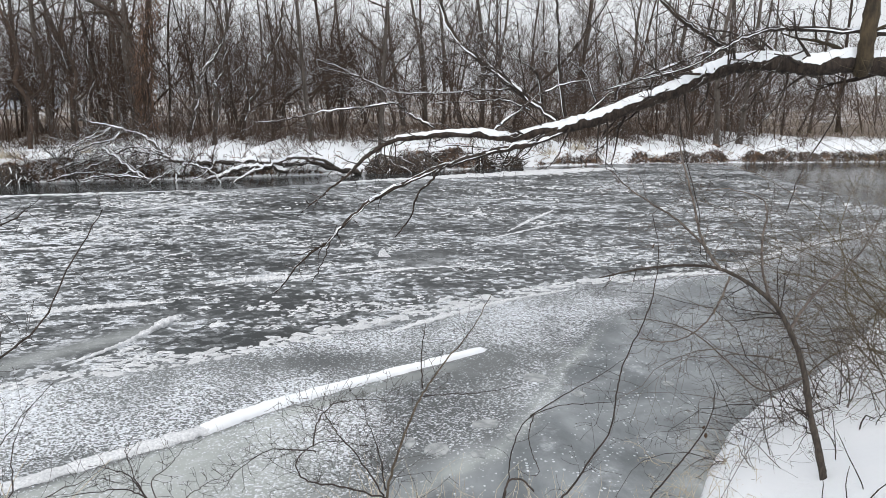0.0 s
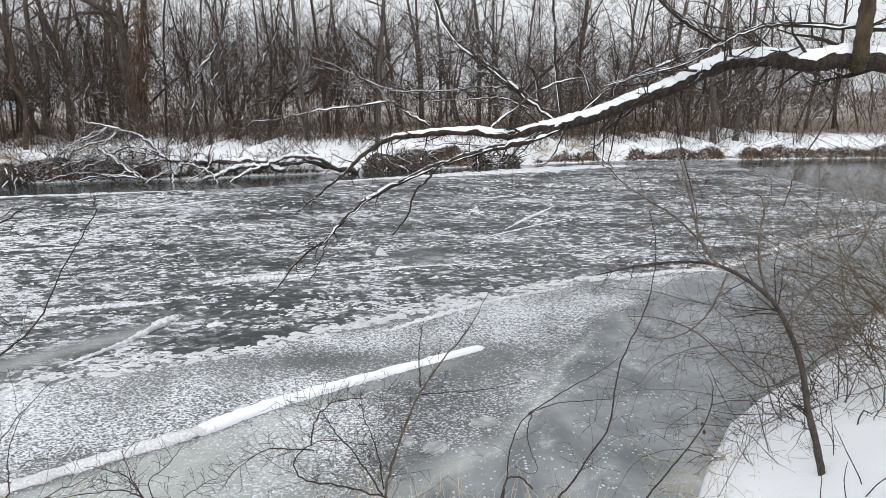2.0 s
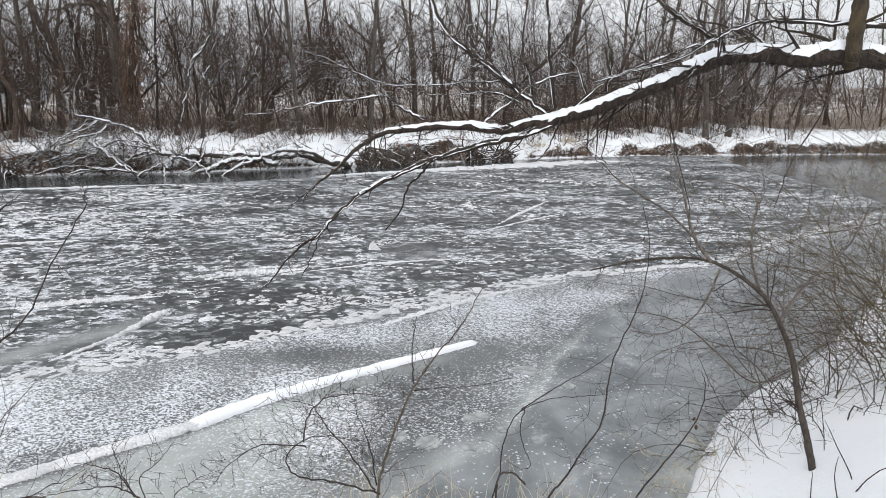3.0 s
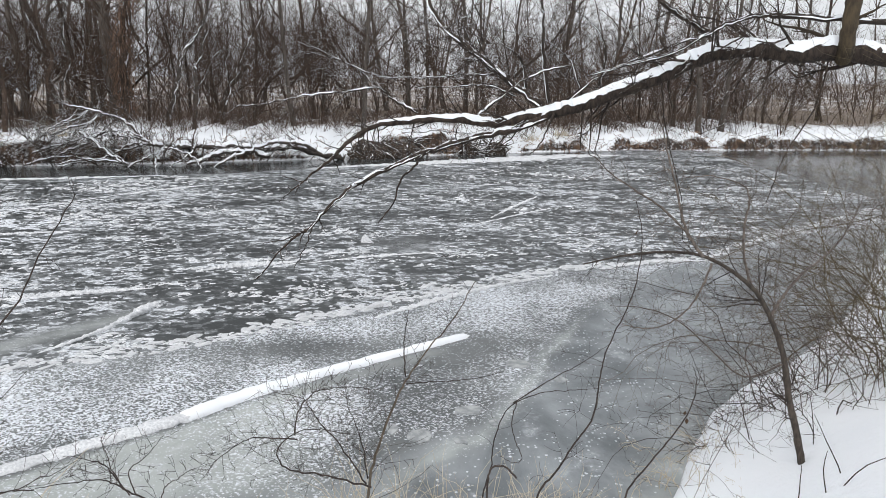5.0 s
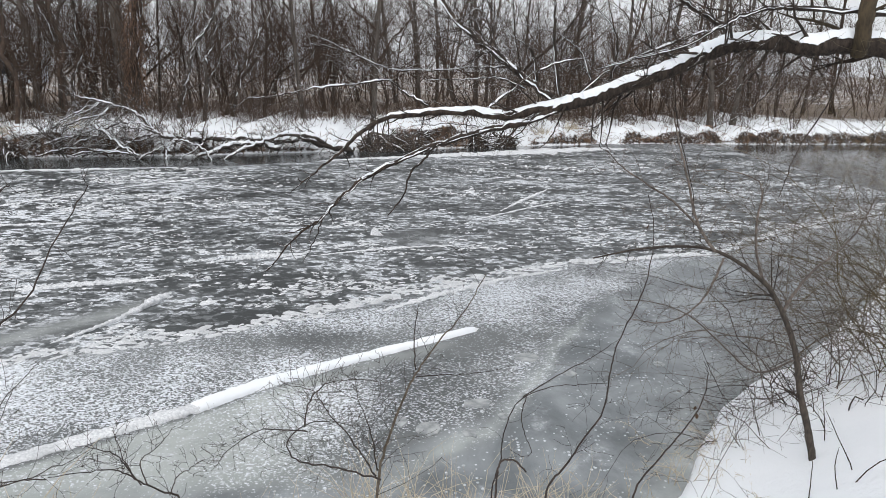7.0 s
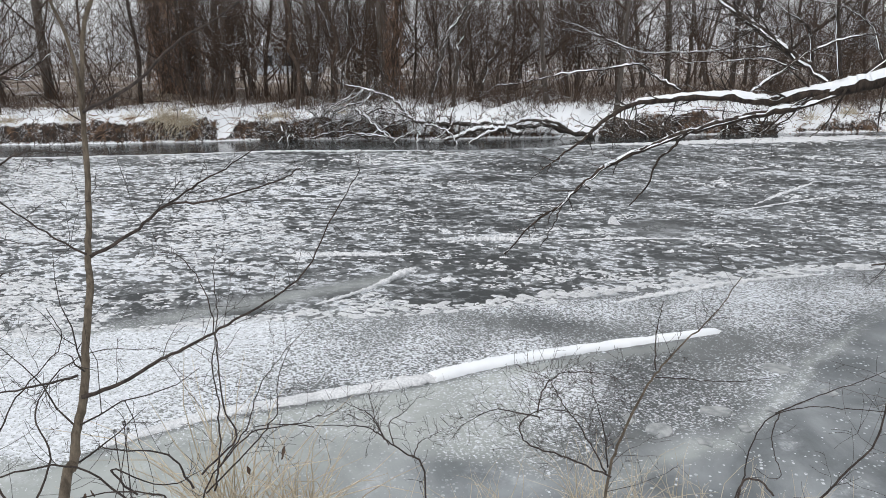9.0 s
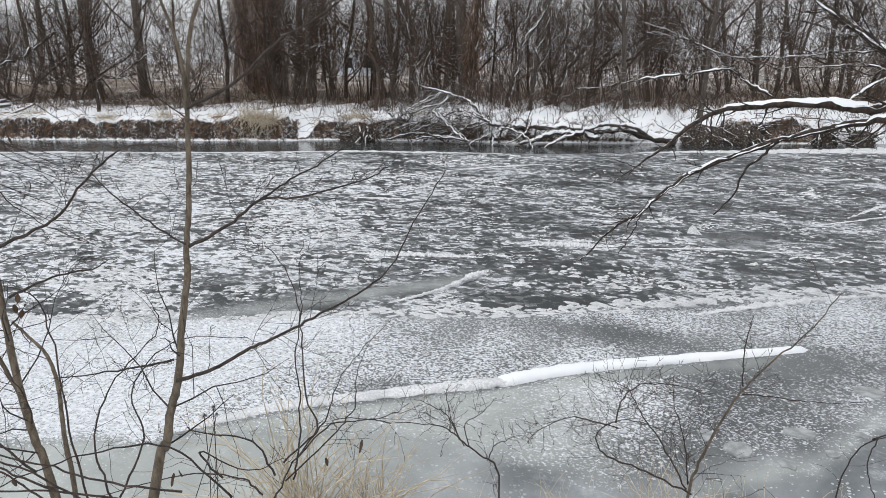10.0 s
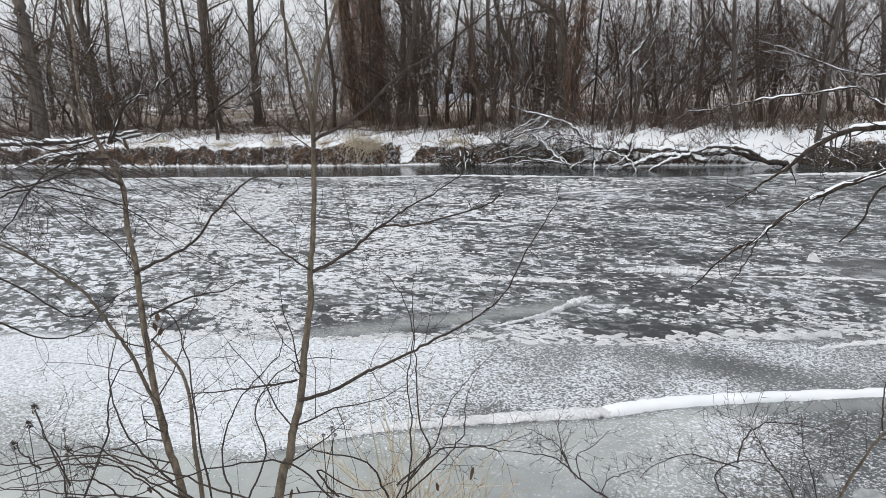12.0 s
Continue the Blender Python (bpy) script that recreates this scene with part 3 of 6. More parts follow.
ice_bank([(-9.69, 14.90), (-9.00, 16.05), (-8.15, 17.47), (-7.12, 18.65), (-6.01, 19.67)], (0.04, 0.10, 0.05, 0.12, 0.04), (0.01, 0.03, 0.015, 0.03, 0.01), "thin white seam of refrozen slush across the river ice", 6, material=CRUST, per=40, ragged=2.4)
ice_bank([(1.42, 14.95), (2.19, 16.49), (2.98, 17.99)], (0.04, 0.12, 0.05), (0.01, 0.03, 0.01), "thin white seam of refrozen slush across the river ice", 7, material=CRUST, per=40, ragged=2.4)
ice_bank([(-5.85, 9.08), (-5.38, 9.23), (-4.75, 9.42), (-3.95, 9.67)], (0.04, 0.09, 0.12, 0.04), (0.012, 0.04, 0.04, 0.012), "thin white seam of refrozen slush across the river ice", 300, material=CRUST, per=40, ragged=2.0)
ice_bank([(-3.65, 10.53), (-3.19, 10.84), (-2.67, 10.98), (-2.14, 11.17)], (0.05, 0.16, 0.2, 0.05), (0.012, 0.05, 0.05, 0.012), "thin white seam of refrozen slush across the river ice", 301, material=CRUST, per=40, ragged=2.0)
ice_bank([(-0.68, 8.37), (0.05, 9.02), (0.98, 9.74), (2.02, 10.38)], (0.06, 0.16, 0.1, 0.05), (0.012, 0.04, 0.04, 0.012), "thin white seam of refrozen slush across the river ice", 302, material=CRUST, per=40, ragged=2.0)
ice_bank([(-8.70, 13.08), (-7.87, 13.19), (-7.03, 13.41)], (0.05, 0.14, 0.05), (0.012, 0.03, 0.012), "thin white seam of refrozen slush across the river ice", 303, material=CRUST, per=40, ragged=2.0)
ice_bank([(-2.11, 11.02), (-0.83, 11.56), (0.57, 11.89)], (0.03, 0.08, 0.03), (0.012, 0.025, 0.012), "thin white seam of refrozen slush across the river ice", 304, material=CRUST, per=40, ragged=2.0)
ice_bank([(-5.74, 9.03), (-5.05, 9.33), (-4.31, 9.64)], (0.05, 0.1, 0.05), (0.012, 0.04, 0.012), "thin white seam of refrozen slush across the river ice", 305, material=CRUST, per=40, ragged=2.0)
ice_bank([(0.91, 14.14), (2.30, 15.54), (3.09, 16.27)], (0.04, 0.08, 0.04), (0.012, 0.025, 0.012), "thin white seam of refrozen slush across the river ice", 306, material=CRUST, per=40, ragged=2.0)
ice_bank([(2.83, 10.78), (3.91, 11.25), (4.89, 11.30)], (0.06, 0.2, 0.08), (0.012, 0.04, 0.012), "thin white seam of refrozen slush across the river ice", 307, material=CRUST, per=40, ragged=2.0)


def upright_slab():
    """A thin plate of ice that was pushed up on edge."""
    rng = random.Random(8)
    v, f = [], []
    out = ((-0.16, 0), (-0.14, 0.12), (-0.09, 0.19), (-0.02, 0.17), (0.06, 0.08), (0.13, 0.03), (0.17, 0))
    for s in (-0.02, 0.02):
        v += [(x, s + z * 0.25 + rng.uniform(-0.006, 0.006), z - 0.01) for x, z in out]
    n = len(out)
    f = [tuple(range(n)), tuple(reversed(range(n, 2 * n)))] + [(k, n + k, n + (k + 1) % n, (k + 1) % n) for k in range(n)]
    ob = tagged(new("ice_slab", mesh_of("ice_slab", v, f, CRUST, False)), "white slab of ice standing on edge in the slush", "ice slab")
    ob.matrix_world = pose(-1.1, 12.55, 0, 0, 0, -14) @ Matrix.Scale(0.8, 4)


upright_slab()


def ice_plate(x, y, w, d, turn, seed):
    """A pale flat plate frozen into the clear ice."""
    rng = random.Random(seed)
    n = 9
    ring = [(w * 0.5 * rng.uniform(0.5, 1.2) * math.cos(6.283 * k / n), d * 0.5 * rng.uniform(0.75, 1.1) * math.sin(6.283 * k / n)) for k in range(n)]
    v = [(a, b, -0.006) for a, b in ring] + [(a * 0.93, b * 0.93, 0.012) for a, b in ring]
    f = [tuple(n + k for k in range(n))] + [(k, (k + 1) % n, n + (k + 1) % n, n + k) for k in range(n)]
    ob = tagged(new("ice_plate", mesh_of("ice_plate", v, f, PLATE, False)), "pale flat plate of ice frozen into clear ice", "ice plate", "plates in the clear ice")
    ob.matrix_world = pose(x, y, 0, 0, 0, turn)


for i, (x, y, w, d) in enumerate(((-0.29, 5.49, 0.16, 0.2), (-0.05, 5.36, 0.3, 0.26), (1.39, 6.5, 0.16, 0.16), (0.4, 5.84, 0.22, 0.3), (2.38, 6.76, 0.15, 0.14), (0.62, 5.6, 0.12, 0.13), (0.85, 6.0, 0.1, 0.12), (0.3, 5.3, 0.2, 0.15), (1.0, 6.9, 0.25, 0.3))):
    ice_plate(x, y, w, d, 40 * i, 60 + i)

# ---- trees ----
def grow_tree(seed, height, radius, lean=0.03, clear_bole=0.18, branches=16, reach=0.30, kids=2, rust=False, rise=0.5, bend=0.045):
    """A bare tree as two meshes: the trunk and the crown of limbs and twigs."""
    rng = random.Random(seed)
    trunk, crown = Tubes(), Tubes()
    line = wander(rng, (0, 0, -0.15), (rng.gauss(0, lean), rng.gauss(0, lean), 1), height, 12, bend, 0.03)
    radii = [radius * (1.3 if i == 0 else 1) * (1 - 0.9 * i / 12) ** 0.8 + 0.006 for i in range(13)]
    trunk.add(line, radii, 9, lumpy=0.14)
    for b in range(branches):
        f = clear_bole + (0.98 - clear_bole) * ((b + rng.random()) / branches) ** 1.25
        i = min(int(f * 12), 11)
        base = line[i].lerp(line[i + 1], f * 12 - i)
        w = rng.uniform(0, 2 * math.pi)
        h = Vector((math.cos(w), math.sin(w), rng.uniform(-0.1, 0.3) + rise))
        L = height * reach * rng.uniform(0.5, 1.2) * (1.15 - 0.6 * f)
        limb = wander(rng, base, h, L, 6, 0.16, 0.05)
        r = min(radii[i] * rng.uniform(0.25, 0.5), 0.07)
        crown.add(limb, [max(r * (1 - 0.82 * j / 6), 0.006) for j in range(7)], 4, cap=False)
        for k in range(5):
            q = limb[1 + k]
            twig = wander(rng, q, (limb[min(k + 2, 6)] - q).normalized() + Vector((rng.gauss(0, 0.8), rng.gauss(0, 0.8), rng.gauss(0.1, 0.7))), L * rng.uniform(0.3, 0.6), 3, 0.2, 0.05)
            crown.add(twig, [max(r * 0.4 * (1 - j / 4), 0.0055) for j in range(4)], 3, cap=False)
            for _ in range(kids):
                z = twig[rng.choice((1, 2, 2))]
                fine = wander(rng, z, (twig[3] - twig[0]).normalized() + Vector((rng.gauss(0, 0.8), rng.gauss(0, 0.8), rng.gauss(0.1, 0.7))), L * rng.uniform(0.2, 0.42), 2, 0.25, 0.03)
                crown.add(fine, [0.0075, 0.0065, 0.0045], 3, cap=False)
    return trunk.mesh("trunk", BARK_RUST if rust else BARK_GREY if radius > 0.13 else BARK_FAR), crown.mesh("crown", TWIG_RUST if rust else TWIG_FAR)


def whip_cluster(t, rng, spot, area, height, whips, twigs, fine, lean=0.16, thick=0.012):
    """Thin upright stems with fine side twigs."""
    for _ in range(whips):
        b = Vector(spot) + Vector((rng.gauss(0, area), rng.gauss(0, area), -0.1))
        L = height * rng.uniform(0.35, 1.1)
        line = wander(rng, b, (rng.gauss(0, lean), rng.gauss(0, lean), 1), L, 5, 0.24, 0.05)
        r = thick * rng.uniform(0.5, 1.5)
        t.add(line, [max(r * (1 - 0.7 * j / 5), 0.0055) for j in range(6)], 3, cap=False)
        for _ in range(twigs):
            i = rng.choice((1, 2, 3, 3, 4, 4))
            q = line[i].lerp(line[i + 1], rng.random())
            h = Vector((rng.gauss(0, 1), rng.gauss(0, 1), rng.uniform(0.1, 1.3)))
            tw = wander(rng, q, h, L * rng.uniform(0.1, 0.3), 2, 0.2, 0.04)
            t.add(tw, [0.0068, 0.0055, 0.004], 3, cap=False)
            for _ in range(fine):
                tw2 = wander(rng, tw[1], h + Vector((rng.gauss(0, 0.8), rng.gauss(0, 0.8), rng.gauss(0, 0.8))), L * rng.uniform(0.06, 0.16), 1, 0.2)
                t.add(tw2, [0.006, 0.004], 3, cap=False)


def grow_thicket(seed, height, stems, area, material, sides=6, lean=0.3, thick=0.022):
    """A clump of stems that fan out from one spot, fork and end in a haze of fine twigs."""
    rng, t = random.Random(seed), Tubes()

    def off(d, much):
        return d + Vector((rng.gauss(0, much), rng.gauss(0, much), rng.gauss(0.12, much * 0.8)))

    for _ in range(stems):
        w, r = rng.uniform(0, 6.283), thick * rng.uniform(0.4, 1.3)
        L = height * rng.uniform(0.55, 1.1)
        h = Vector((math.cos(w) * lean * rng.random() * 1.6, math.sin(w) * lean * rng.random() * 1.6, 1))
        line = wander(rng, (math.cos(w) * area * rng.random(), math.sin(w) * area * rng.random(), -0.1), h, L, 7, 0.16, 0.01)
        t.add(line, [max(r * (1 - 0.75 * j / 7), 0.006) for j in range(8)], 4, cap=False)
        for _ in range(sides):
            i = rng.choice((2, 3, 3, 4, 4, 5, 5, 6))
            q = line[i].lerp(line[i + 1], rng.random())
            d = (line[i + 1] - line[i]).normalized()
            limb = wander(rng, q, off(d, 0.65), L * rng.uniform(0.16, 0.38), 4, 0.16, 0.03)
            t.add(limb, [max(r * 0.5 * (1 - 0.7 * j / 4), 0.005) for j in range(5)], 3, cap=False)
            for j in (1, 2, 3):
                twig = wander(rng, limb[j], off((limb[j + 1] - limb[j]).normalized(), 0.7), L * rng.uniform(0.07, 0.17), 2, 0.2, 0.02)
                t.add(twig, [0.0075, 0.0065, 0.005], 3, cap=False)
                for _ in range(1):
                    fine = wander(rng, twig[1], off((twig[2] - twig[1]).normalized(), 0.8), L * rng.uniform(0.04, 0.1), 1, 0.2)
                    t.add(fine, [0.0062, 0.0045], 3, cap=False)
    return t.mesh("thicket", material)


TREES = [grow_tree(11, 15, 0.24), grow_tree(12, 13, 0.17, 0.06), grow_tree(13, 16, 0.3, 0.03), grow_tree(14, 11, 0.09, 0.1, 0.1, 18, bend=0.1),
         grow_tree(15, 12, 0.12, 0.08, 0.08, 18, rust=True), grow_tree(16, 14, 0.2, 0.1, 0.12), grow_tree(17, 10, 0.075, 0.12, 0.06, 18, rust=True, bend=0.09),
         grow_tree(18, 13, 0.14, 0.14, 0.1, 18, bend=0.1),
         grow_tree(19, 9, 0.07, 0.2, 0.1, 16, bend=0.2, rust=True), grow_tree(20, 10, 0.085, 0.2, 0.1, 16, bend=0.18), grow_tree(31, 15, 0.24, 0.04, 0.2, 13, kids=1, bend=0.07), grow_tree(32, 14, 0.17, 0.06, 0.2, 13, kids=1, bend=0.07)]
THICKETS = [grow_thicket(21, 5.0, 4, 0.35, TWIG_RUST, 8, 0.36, 0.015), grow_thicket(22, 6.5, 4, 0.4, TWIG_FAR, 9, 0.3, 0.019), grow_thicket(23, 3.2, 8, 0.5, TWIG_FAR, 6, 0.5, 0.012), grow_thicket(24, 8.5, 3, 0.5, TWIG_FAR, 11, 0.3, 0.026),
            grow_thicket(25, 2.0, 14, 0.5, TWIG_RUST, 4, 0.6, 0.009), grow_thicket(26, 6.0, 4, 0.5, TWIG_RUST, 9, 0.4, 0.018)]


def plant(kind, x, y, size, turn, label, wide=1.0, tilt=0.0, group="trees of the far woods"):
    trunk, crown = TREES[kind]
    ob = thing("tree", (x, y, ground_at(x, y)), label, "tree", group)
    ob.matrix_world = pose(x, y, ground_at(x, y), 0, tilt, 0) @ pose(0, 0, 0, 0, 0, turn) @ Matrix.Diagonal((size * wide, size * wide, size, 1))
    piece("trunk", trunk, ob)
    piece("crown", crown, ob)
    return ob


def woods():
    rng = random.Random(3)
    # trunks that stand out
    known = [(2, -32.3, 28.7, 1.0, 0.85, 0), (0, -34.6, 27.2, 1.1, 0.8, -2), (1, -35.6, 27.9, 1.0, 0.9, 2), (5, -26.2, 34.6, 1.1, 0.8, 3),
             (1, -2.55, 27.9, 1.0, 0.55, 2), (2, -42, 25.0, 1.0, 1.0, -8), (5, -5.6, 29.5, 1.0, 0.5, -3),
             (1, 12.9, 32.6, 0.75, 1.1, 3), (5, 14.1, 32.9, 0.7, 0.9, 7), (0, -22.2, 30.5, 1.0, 0.7, 0), (1, -17.5, 31.0, 1.0, 0.8, 2)]
    taken = []
    for k, x, y, size, wide, tilt in known:
        taken.append((x, y))
        plant(k, x, y, size, rng.uniform(0, 360), "tall bare tree with a thick grey-brown trunk behind the far bank", wide, tilt)
    for ring, count, lo, hi in ((0, 46, 4.5, 11), (1, 44, 10, 24), (2, 32, 24, 50)):
        made = 0
        while made < count:
            d = rng.uniform(lo, hi)
            x = rng.uniform(-58 - d * 0.6, 24 + d * 0.3)
            y = far_shore(x) + d
            if x > -0.05 * y and rng.random() < 0.3 * min(ring, 1):
                continue
            if any((x - p) ** 2 + (y - q) ** 2 < (0.9 + ring * 0.6) ** 2 for p, q in taken):
                continue
            taken.append((x, y))
            made += 1
            k = rng.choice((3, 4, 6, 7, 8, 9, 8, 9) if ring == 0 else (1, 3, 4, 5, 6, 7, 8, 9) if ring == 1 else (10, 11))
            plant(k, x, y, rng.uniform(0.75, 1.2), rng.uniform(0, 360), "slender rust-brown tree in the far woods" if k in (4, 6, 8) else "bare grey-brown tree in the snowy far woods", rng.uniform(0.5, 0.95), rng.gauss(0, 5))
    for i in range(46):
        x = -25.5 + 0.5 * i + rng.uniform(-0.4, 0.4) if i < 20 else -46 + (i - 20) * 0.9 if i < 36 else -6 + (i - 36) * 1.2
        y = far_shore(x) + rng.uniform(6, 14) + (5 if i >= 36 else 0)
        plant(rng.choice((3, 5, 7, 9)), x, y, rng.uniform(0.7, 1.0), rng.uniform(0, 360), "bare grey-brown tree in the snowy far woods", 0.8, rng.gauss(0, 5))
    for i in range(226):
        d = rng.uniform(0.9, 4.0) if i < 40 else rng.uniform(4.5, 18)
        f = (i * 0.618034) % 1.0
        x = -50 - d * 0.4 + f * (68 + d * 0.5) if i < 170 else rng.uniform(-22, -4)
        y = far_shore(x) + d
        k = rng.choice((2, 4, 4, 0)) if i < 40 else rng.choice((0, 1, 3, 3, 5, 1, 0))
        s = tagged(new("thicket", THICKETS[k]), "bare rust-brown thicket in the far woods" if k in (0, 3, 4) else "bare grey thicket in the far woods", "shrub", "thickets of the far woods")
        s.matrix_world = pose(x, y, ground_at(x, y), 0, 0, rng.uniform(0, 360)) @ Matrix.Scale(rng.uniform(0.7, 1.2) * (0.6 if i < 40 else 1), 4)
    for i in range(34):
        d = rng.uniform(0.3, 3.0) if i < 16 else rng.uniform(1.5, 16)
        x = 3.0 + 0.9 * i + rng.uniform(-0.3, 0.3) if i < 16 else rng.uniform(13, 24 + d * 0.6)
        y = far_shore(x) + d
        s = tagged(new("thicket", THICKETS[(2, 4, 0)[i % 3] if i < 16 else (1, 3, 5)[i % 3]]), "low bare thicket on the snowy far bank" if i < 16 else "bare grey thicket in the far woods", "shrub", "thickets of the far woods")
        s.matrix_world = pose(x, y, ground_at(x, y), 0, 0, rng.uniform(0, 360)) @ Matrix.Scale(rng.uniform(0.6, 1.0), 4)
    for i in range(20):
        x = -14.5 + 0.58 * i + rng.uniform(-0.3, 0.3)
        d = rng.uniform(0.8, 4.5)
        y = far_shore(x) + d
        s = tagged(new("thicket", THICKETS[(2, 4)[i % 2]]), "low bare brush in the snow of the far bank", "shrub", "thickets of the far woods")
        s.matrix_world = pose(x, y, ground_at(x, y), 0, 0, rng.uniform(0, 360)) @ Matrix.Scale(rng.uniform(0.45, 0.75), 4)
    for i in range(50):
        d = rng.uniform(4, 9) if i % 2 else rng.uniform(7, 22)
        x = 0.5 + 0.42 * i + rng.uniform(-0.5, 0.5) + d * 0.2
        y = far_shore(x) + d
        s = tagged(new("thicket", THICKETS[(0, 5, 4, 0)[i % 4]]), "bare rust-brown thicket in the far woods", "shrub", "thickets of the far woods")
        s.matrix_world = pose(x, y, ground_at(x, y), 0, 0, rng.uniform(0, 360)) @ Matrix.Scale(rng.uniform(0.6, 1.0), 4)
    far = Tubes()
    for i in range(230):
        d = rng.uniform(18, 75)
        x = rng.uniform(-62 - d * 0.8, 26 + d * 0.6)
        y = far_shore(x) + d
        if x > -0.1 * y and i % 3 == 0:
            continue
        whip_cluster(far, rng, (x, y, ground_at(x, y)), 1.8, rng.uniform(6, 11), 5, 9, 1, 0.16, 0.03)
    tagged(new("distant_woods", far.mesh("distant_woods", TWIG_FAR)), "dense bare woods far behind the river bank", "woods", kind="stuff")


woods()


def vines(parent, line, wide, count, seed, length=0.55):
    """Dry vines hanging round a trunk: a ragged sleeve of short twigs."""
    rng = random.Random(seed)
    t, n = Tubes(), len(line) - 1
    for _ in range(count):
        f = rng.random() * n
        i = min(int(f), n - 1)
        c = line[i].lerp(line[i + 1], f - i)
        w = rng.uniform(0, 6.283)
        r = wide * (0.5 + 0.5 * rng.random()) * (0.8 + 0.5 * noise.noise((c.z * 0.8, w, seed)))
        b = c + Vector((r * math.cos(w), r * math.sin(w), 0))
        twig = wander(rng, b, (math.cos(w) * 0.4, math.sin(w) * 0.4, rng.choice((-1, -0.6, 0.7))), length * rng.uniform(0.5, 1.5), 2, 0.35, -0.05)
        t.add(twig, [0.014, 0.012, 0.006], 3, cap=False)
    tagged(piece("vine", t.mesh("vine", VINE), parent, "dry rust-brown vines hanging round the trunk"), kind="stuff")


def vine_tree(x, y, stems, height, label, wide, count, seed):
    """A clump of trunks grown together and wrapped in dry vines."""
    ob = thing("tree", (x, y, ground_at(x, y)), label, "tree", "trees of the far woods")
    rng = random.Random(seed)
    for dx, dy, r in stems:
        t = Tubes()
        line = wander(rng, (dx, dy, -0.2), (dx * 0.06, 0, 1), height, 14, 0.03, 0.03)
        t.add(line, [r * (1.25 - 0.4 * i / 14) for i in range(15)], 12, lumpy=0.2)
        piece("trunk", t.mesh("trunk", BARK_RUST), ob)
        vines(ob, line, r + wide, count, seed + int(dx * 10))


vine_tree(-27.4, 33.2, ((-0.8, 0, 0.32), (0.15, 0.2, 0.45), (0.95, -0.2, 0.26)), 11, "massive clump of trunks wrapped in rust-brown vines", 0.5, 2300, 61)

# ---- a pale house far behind the trees ----
def house(x, y, turn):
    ob = thing("house", (x, y, ground_at(x, y)), "small pale house with a snowy roof behind the trees", "house")
    ob.matrix_world = pose(x, y, ground_at(x, y), 0, 0, turn)
    w, d, h, g = 3.6, 2.8, 2.9, 1.7
    v = [(-w, -d, -0.4), (w, -d, -0.4), (w, d, -0.4), (-w, d, -0.4), (-w, -d, h), (w, -d, h), (w, d, h), (-w, d, h), (-w, 0, h + g), (w, 0, h + g)]
    piece("wall", mesh_of("wall", v, [(0, 1, 5, 4), (2, 3, 7, 6), (1, 2, 6, 9, 5), (3, 0, 4, 8, 7)], SIDING, False), ob)
    o = 0.35
    v = []
    for lift in (0.02, 0.24):
        v += [(-w - o, -d - o, h - 0.2 + lift), (w + o, -d - o, h - 0.2 + lift), (w + o, 0, h + g + lift), (-w - o, 0, h + g + lift), (w + o, d + o, h - 0.2 + lift), (-w - o, d + o, h - 0.2 + lift)]
    piece("roof", mesh_of("roof", v, [(0, 1, 2, 3), (3, 2, 4, 5), (6, 9, 8, 7), (9, 11, 10, 8), (0, 6, 7, 1), (5, 4, 10, 11), (1, 7, 8, 2), (2, 8, 10, 4), (0, 3, 9, 6), (3, 5, 11, 9)], SNOW, False), ob, "roof under snow")
    for cx in (-2.2, 0.1, 2.3):
        v = [(cx + a * 0.5, -d + b, 1.5 + c * 0.6) for b in (-0.05, 0.05) for a, c in ((-1, -1), (1, -1), (1, 1), (-1, 1))]
        piece("window", mesh_of("window", v, [(0, 1, 2, 3), (7, 6, 5, 4), (0, 4, 5, 1), (1, 5, 6, 2), (2, 6, 7, 3), (3, 7, 4, 0)], PANE, False), ob, "dark window")


house(-46, 76, 22)

